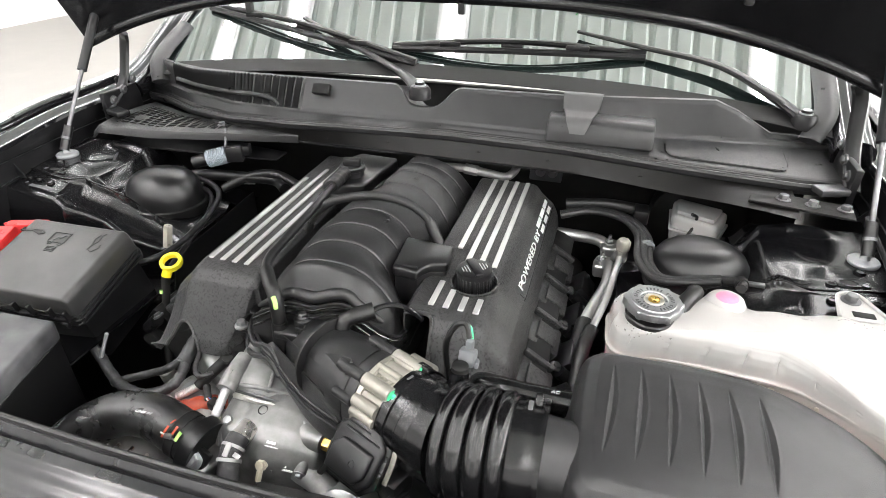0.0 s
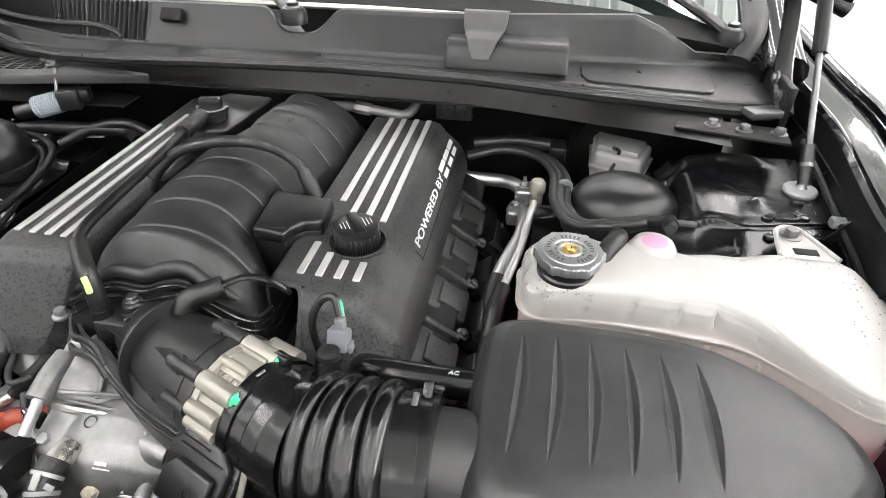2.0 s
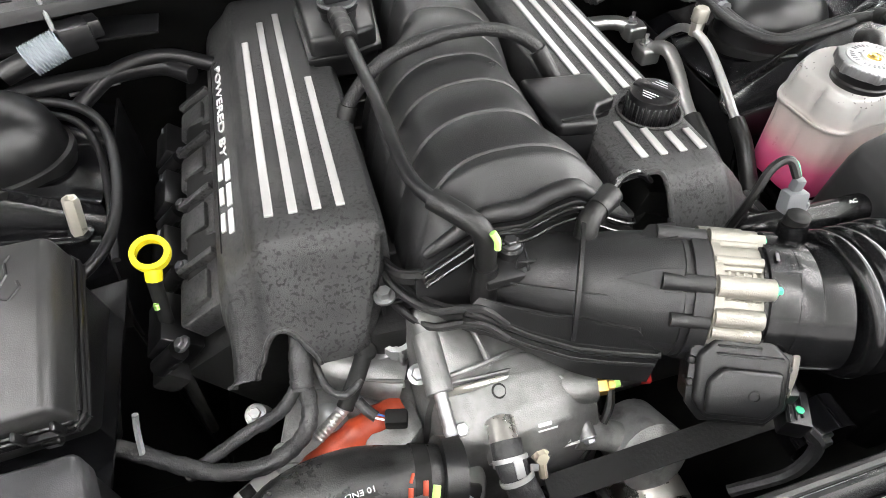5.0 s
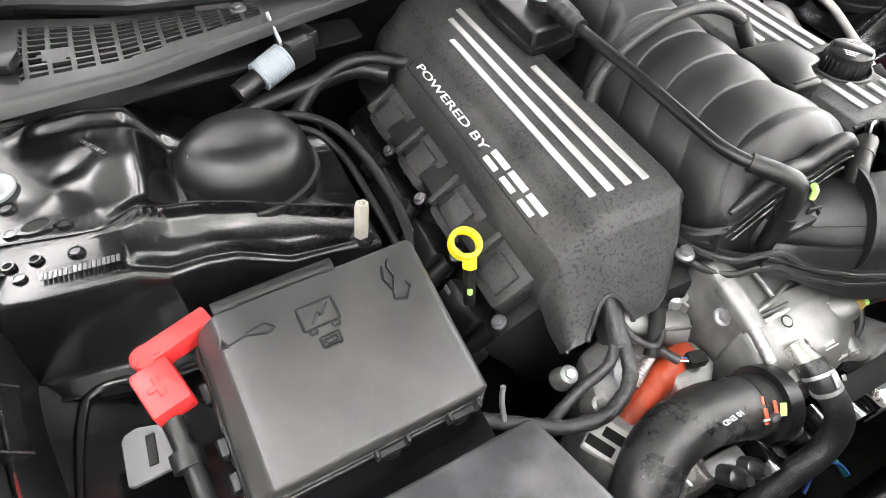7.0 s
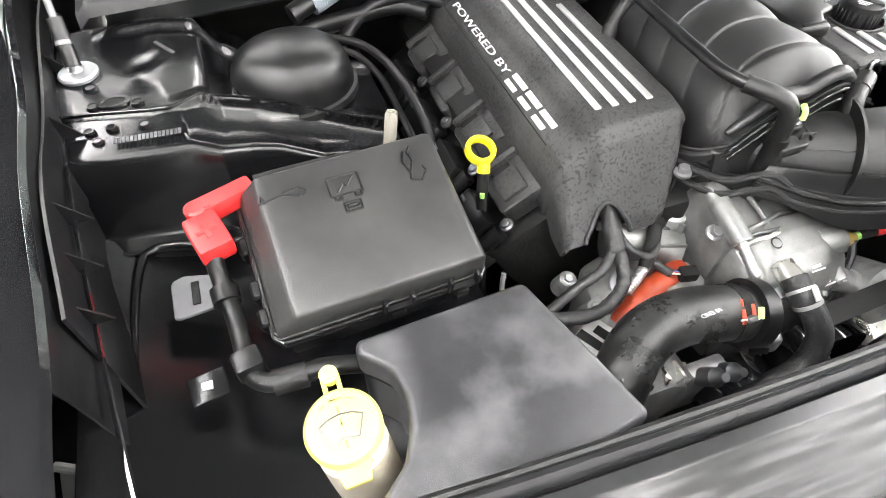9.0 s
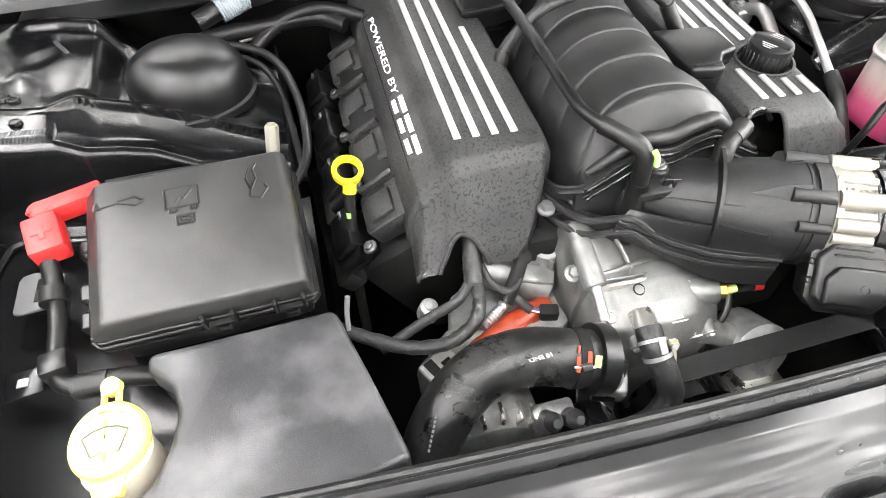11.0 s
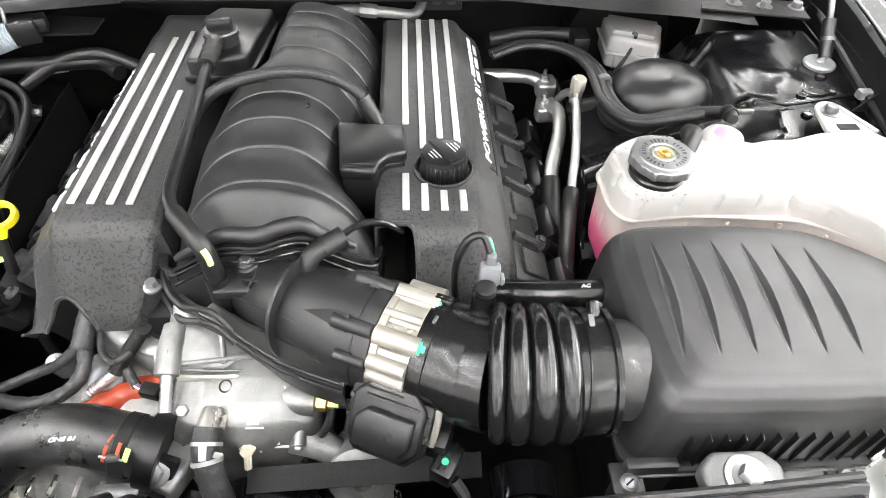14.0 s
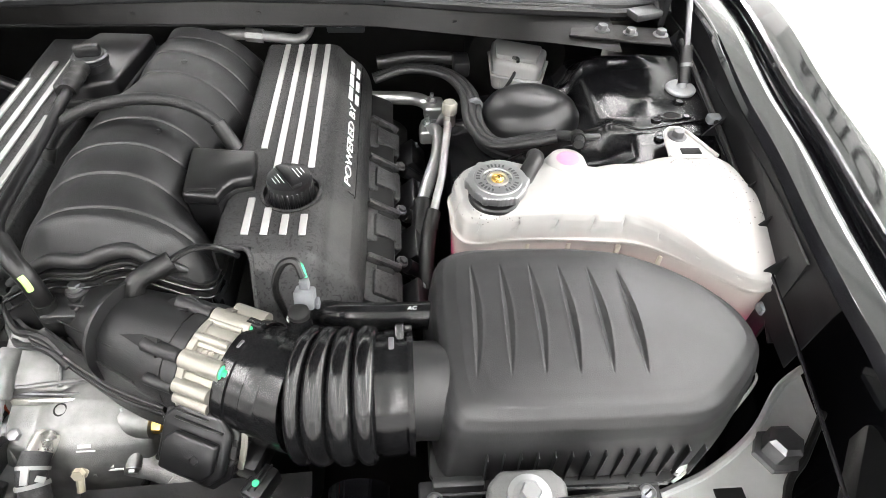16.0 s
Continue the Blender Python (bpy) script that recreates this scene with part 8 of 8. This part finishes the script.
part("hinge", moved(join(rbox((-0.006, 0.036, 0.004), (0.004, 0.018, 0.006), 0.001, 1), rbox((0.006, 0.036, 0.004), (0.004, 0.018, 0.006), 0.001, 1), lathe([(0.008, 0), (0.008, 0.008), (0, 0.01)], 14, Matrix.Translation((0, 0.046, 0)))), wm), PALEYELLOW, cp)
sym = [(-0.018, 0.004), (-0.010, 0.008), (0, 0.0095), (0.010, 0.008), (0.018, 0.004), (0.011, -0.012), (0, -0.0095), (-0.011, -0.012), (-0.018, 0.004)]
bms = [tube([wm @ Vector((*a, 0.0128)), wm @ Vector((*b, 0.0128))], 0.0008, 5, 1) for a, b in zip(sym, sym[1:])]
part("symbol", join(*bms), STEEL, cp, "dark printed washer symbol")
for a, b in (((0, 0.016), (0, 0.010)), ((0, 0.006), (0, 0.0)), ((0, -0.012), (0, -0.018)), ((-0.014, 0.018), (-0.009, 0.021)), ((0.014, 0.018), (0.009, 0.021)), ((-0.005, 0.022), (0.005, 0.022))):
    part("dash", tube([wm @ Vector((*a, 0.0128)), wm @ Vector((*b, 0.0128))], 0.0007, 5, 1), BRASS, cp)

dp = thing("oil_dipstick", (-0.335, 0.05, 0.8), "bright yellow dipstick ring on a black tube", "dipstick")
dm = Matrix.Translation((-0.333, 0.052, 0.846)) @ pose(0, 0, 0, 20, 6, 0) @ Matrix.Scale(0.84, 4)
part("ring", moved(lathe([(0.0155, -0.006), (0.0215, -0.006), (0.0225, 0.0), (0.0215, 0.006), (0.0155, 0.006), (0.0148, 0.0), (0.0155, -0.006)], 36), dm), YELLOW, dp, "yellow plastic pull ring")
part("collar", tube([(-0.333, 0.042, 0.839), (-0.3342, 0.038, 0.833), (-0.3355, 0.035, 0.827)], 0.0080, 14, 4), YELLOW, dp)
part("tube", tube([(-0.3355, 0.035, 0.829), (-0.340, 0.024, 0.78), (-0.345, 0.005, 0.70), (-0.345, -0.01, 0.6)], 0.007, 10, 6), MATTBLACK, dp)
part("dab", tube([(-0.3410, 0.0225, 0.806), (-0.3415, 0.021, 0.800)], 0.003, 6, 2), LIME, dp)
ps = thing("terminal_post", (-0.414, 0.135, 0.83), "pale zinc hexagonal terminal post", "terminal post")
part("post", lathe([(0.0085, 0.0), (0.0085, 0.042), (0.0072, 0.045), (0.005, 0.045), (0.004, 0.035)], 6, Matrix.Translation((-0.419, 0.139, 0.812)) @ pose(0, 0, 0, -8, 10, 0)), BONE, ps)
part("foot", lathe([(0.014, 0.0), (0.014, 0.006), (0.008, 0.008)], 18, Matrix.Translation((-0.419, 0.139, 0.806))), BAYPAINT, ps)

sn = thing("pressure_transducer", (-0.44, 0.36, 0.9), "pale grey ribbed connector on a black sensor", "pressure sensor")
a0, a1 = Vector((-0.475, 0.345, 0.898)), Vector((-0.405, 0.372, 0.915))
part("sleeve", tube([a0.lerp(a1, 0.22), a0.lerp(a1, 0.78)], 0.018, 24, 36, rf=lambda k: 1 + 0.05 * math.sin(k * 75)), SLEEVEGREY, sn, "ribbed pale grey sleeve")
part("end", tube([a0 - (a1 - a0) * 0.2, a0.lerp(a1, 0.22)], 0.013, 16, 4), PLASTIC, sn)
part("plug", rbox(a1, (0.035, 0.035, 0.034), 0.004, rz=22), PLASTIC, sn)
part("plug_latch", rbox(a1 + Vector((0.018, 0.012, 0.004)), (0.02, 0.026, 0.022), 0.003, rz=22), PLASTIC, sn)
part("stalk", tube([a0.lerp(a1, 0.75) + Vector((0, 0, 0.016)), a0.lerp(a1, 0.75) + Vector((-0.005, 0.02, 0.05))], 0.003, 8, 3), STEEL, sn)
hs = thing("heater_hose_loom", (-0.42, 0.36, 0.85), "black hoses and loom below the bulkhead", "hoses")
part("hose", tube([(-0.53, 0.33, 0.86), (-0.47, 0.35, 0.865), (-0.40, 0.37, 0.86), (-0.33, 0.385, 0.855), (-0.29, 0.36, 0.85)], 0.012, 14, 8), BAYDARK, hs)
part("hose", tube([(-0.43, 0.34, 0.84), (-0.38, 0.375, 0.862), (-0.32, 0.385, 0.868), (-0.26, 0.37, 0.855)], 0.010, 12, 8), BAYDARK, hs)
part("label", rbox((-0.418, 0.392, 0.838), (0.062, 0.016, 0.003), 0, rz=14, rx=25), LABEL, hs, "white paper label")
part("label_print", rbox((-0.422, 0.391, 0.8402), (0.022, 0.009, 0.0012), 0, rz=14, rx=25), RED, hs, "faded red print")
lp = thing("loop_hose", (-0.4, 0.25, 0.85), "thin black hose curving round the strut tower", "hose")
part("hose", tube([(-0.52, 0.318, 0.875), (-0.44, 0.315, 0.865), (-0.395, 0.28, 0.855), (-0.375, 0.2, 0.845), (-0.375, 0.11, 0.835), (-0.40, 0.06, 0.83), (-0.44, 0.05, 0.825)], 0.0058, 10, 9), BAYDARK, lp)
part("hose", tube([(-0.50, 0.305, 0.868), (-0.43, 0.295, 0.855), (-0.40, 0.25, 0.84), (-0.39, 0.18, 0.82), (-0.385, 0.1, 0.80)], 0.0045, 10, 9), BAYDARK, lp)
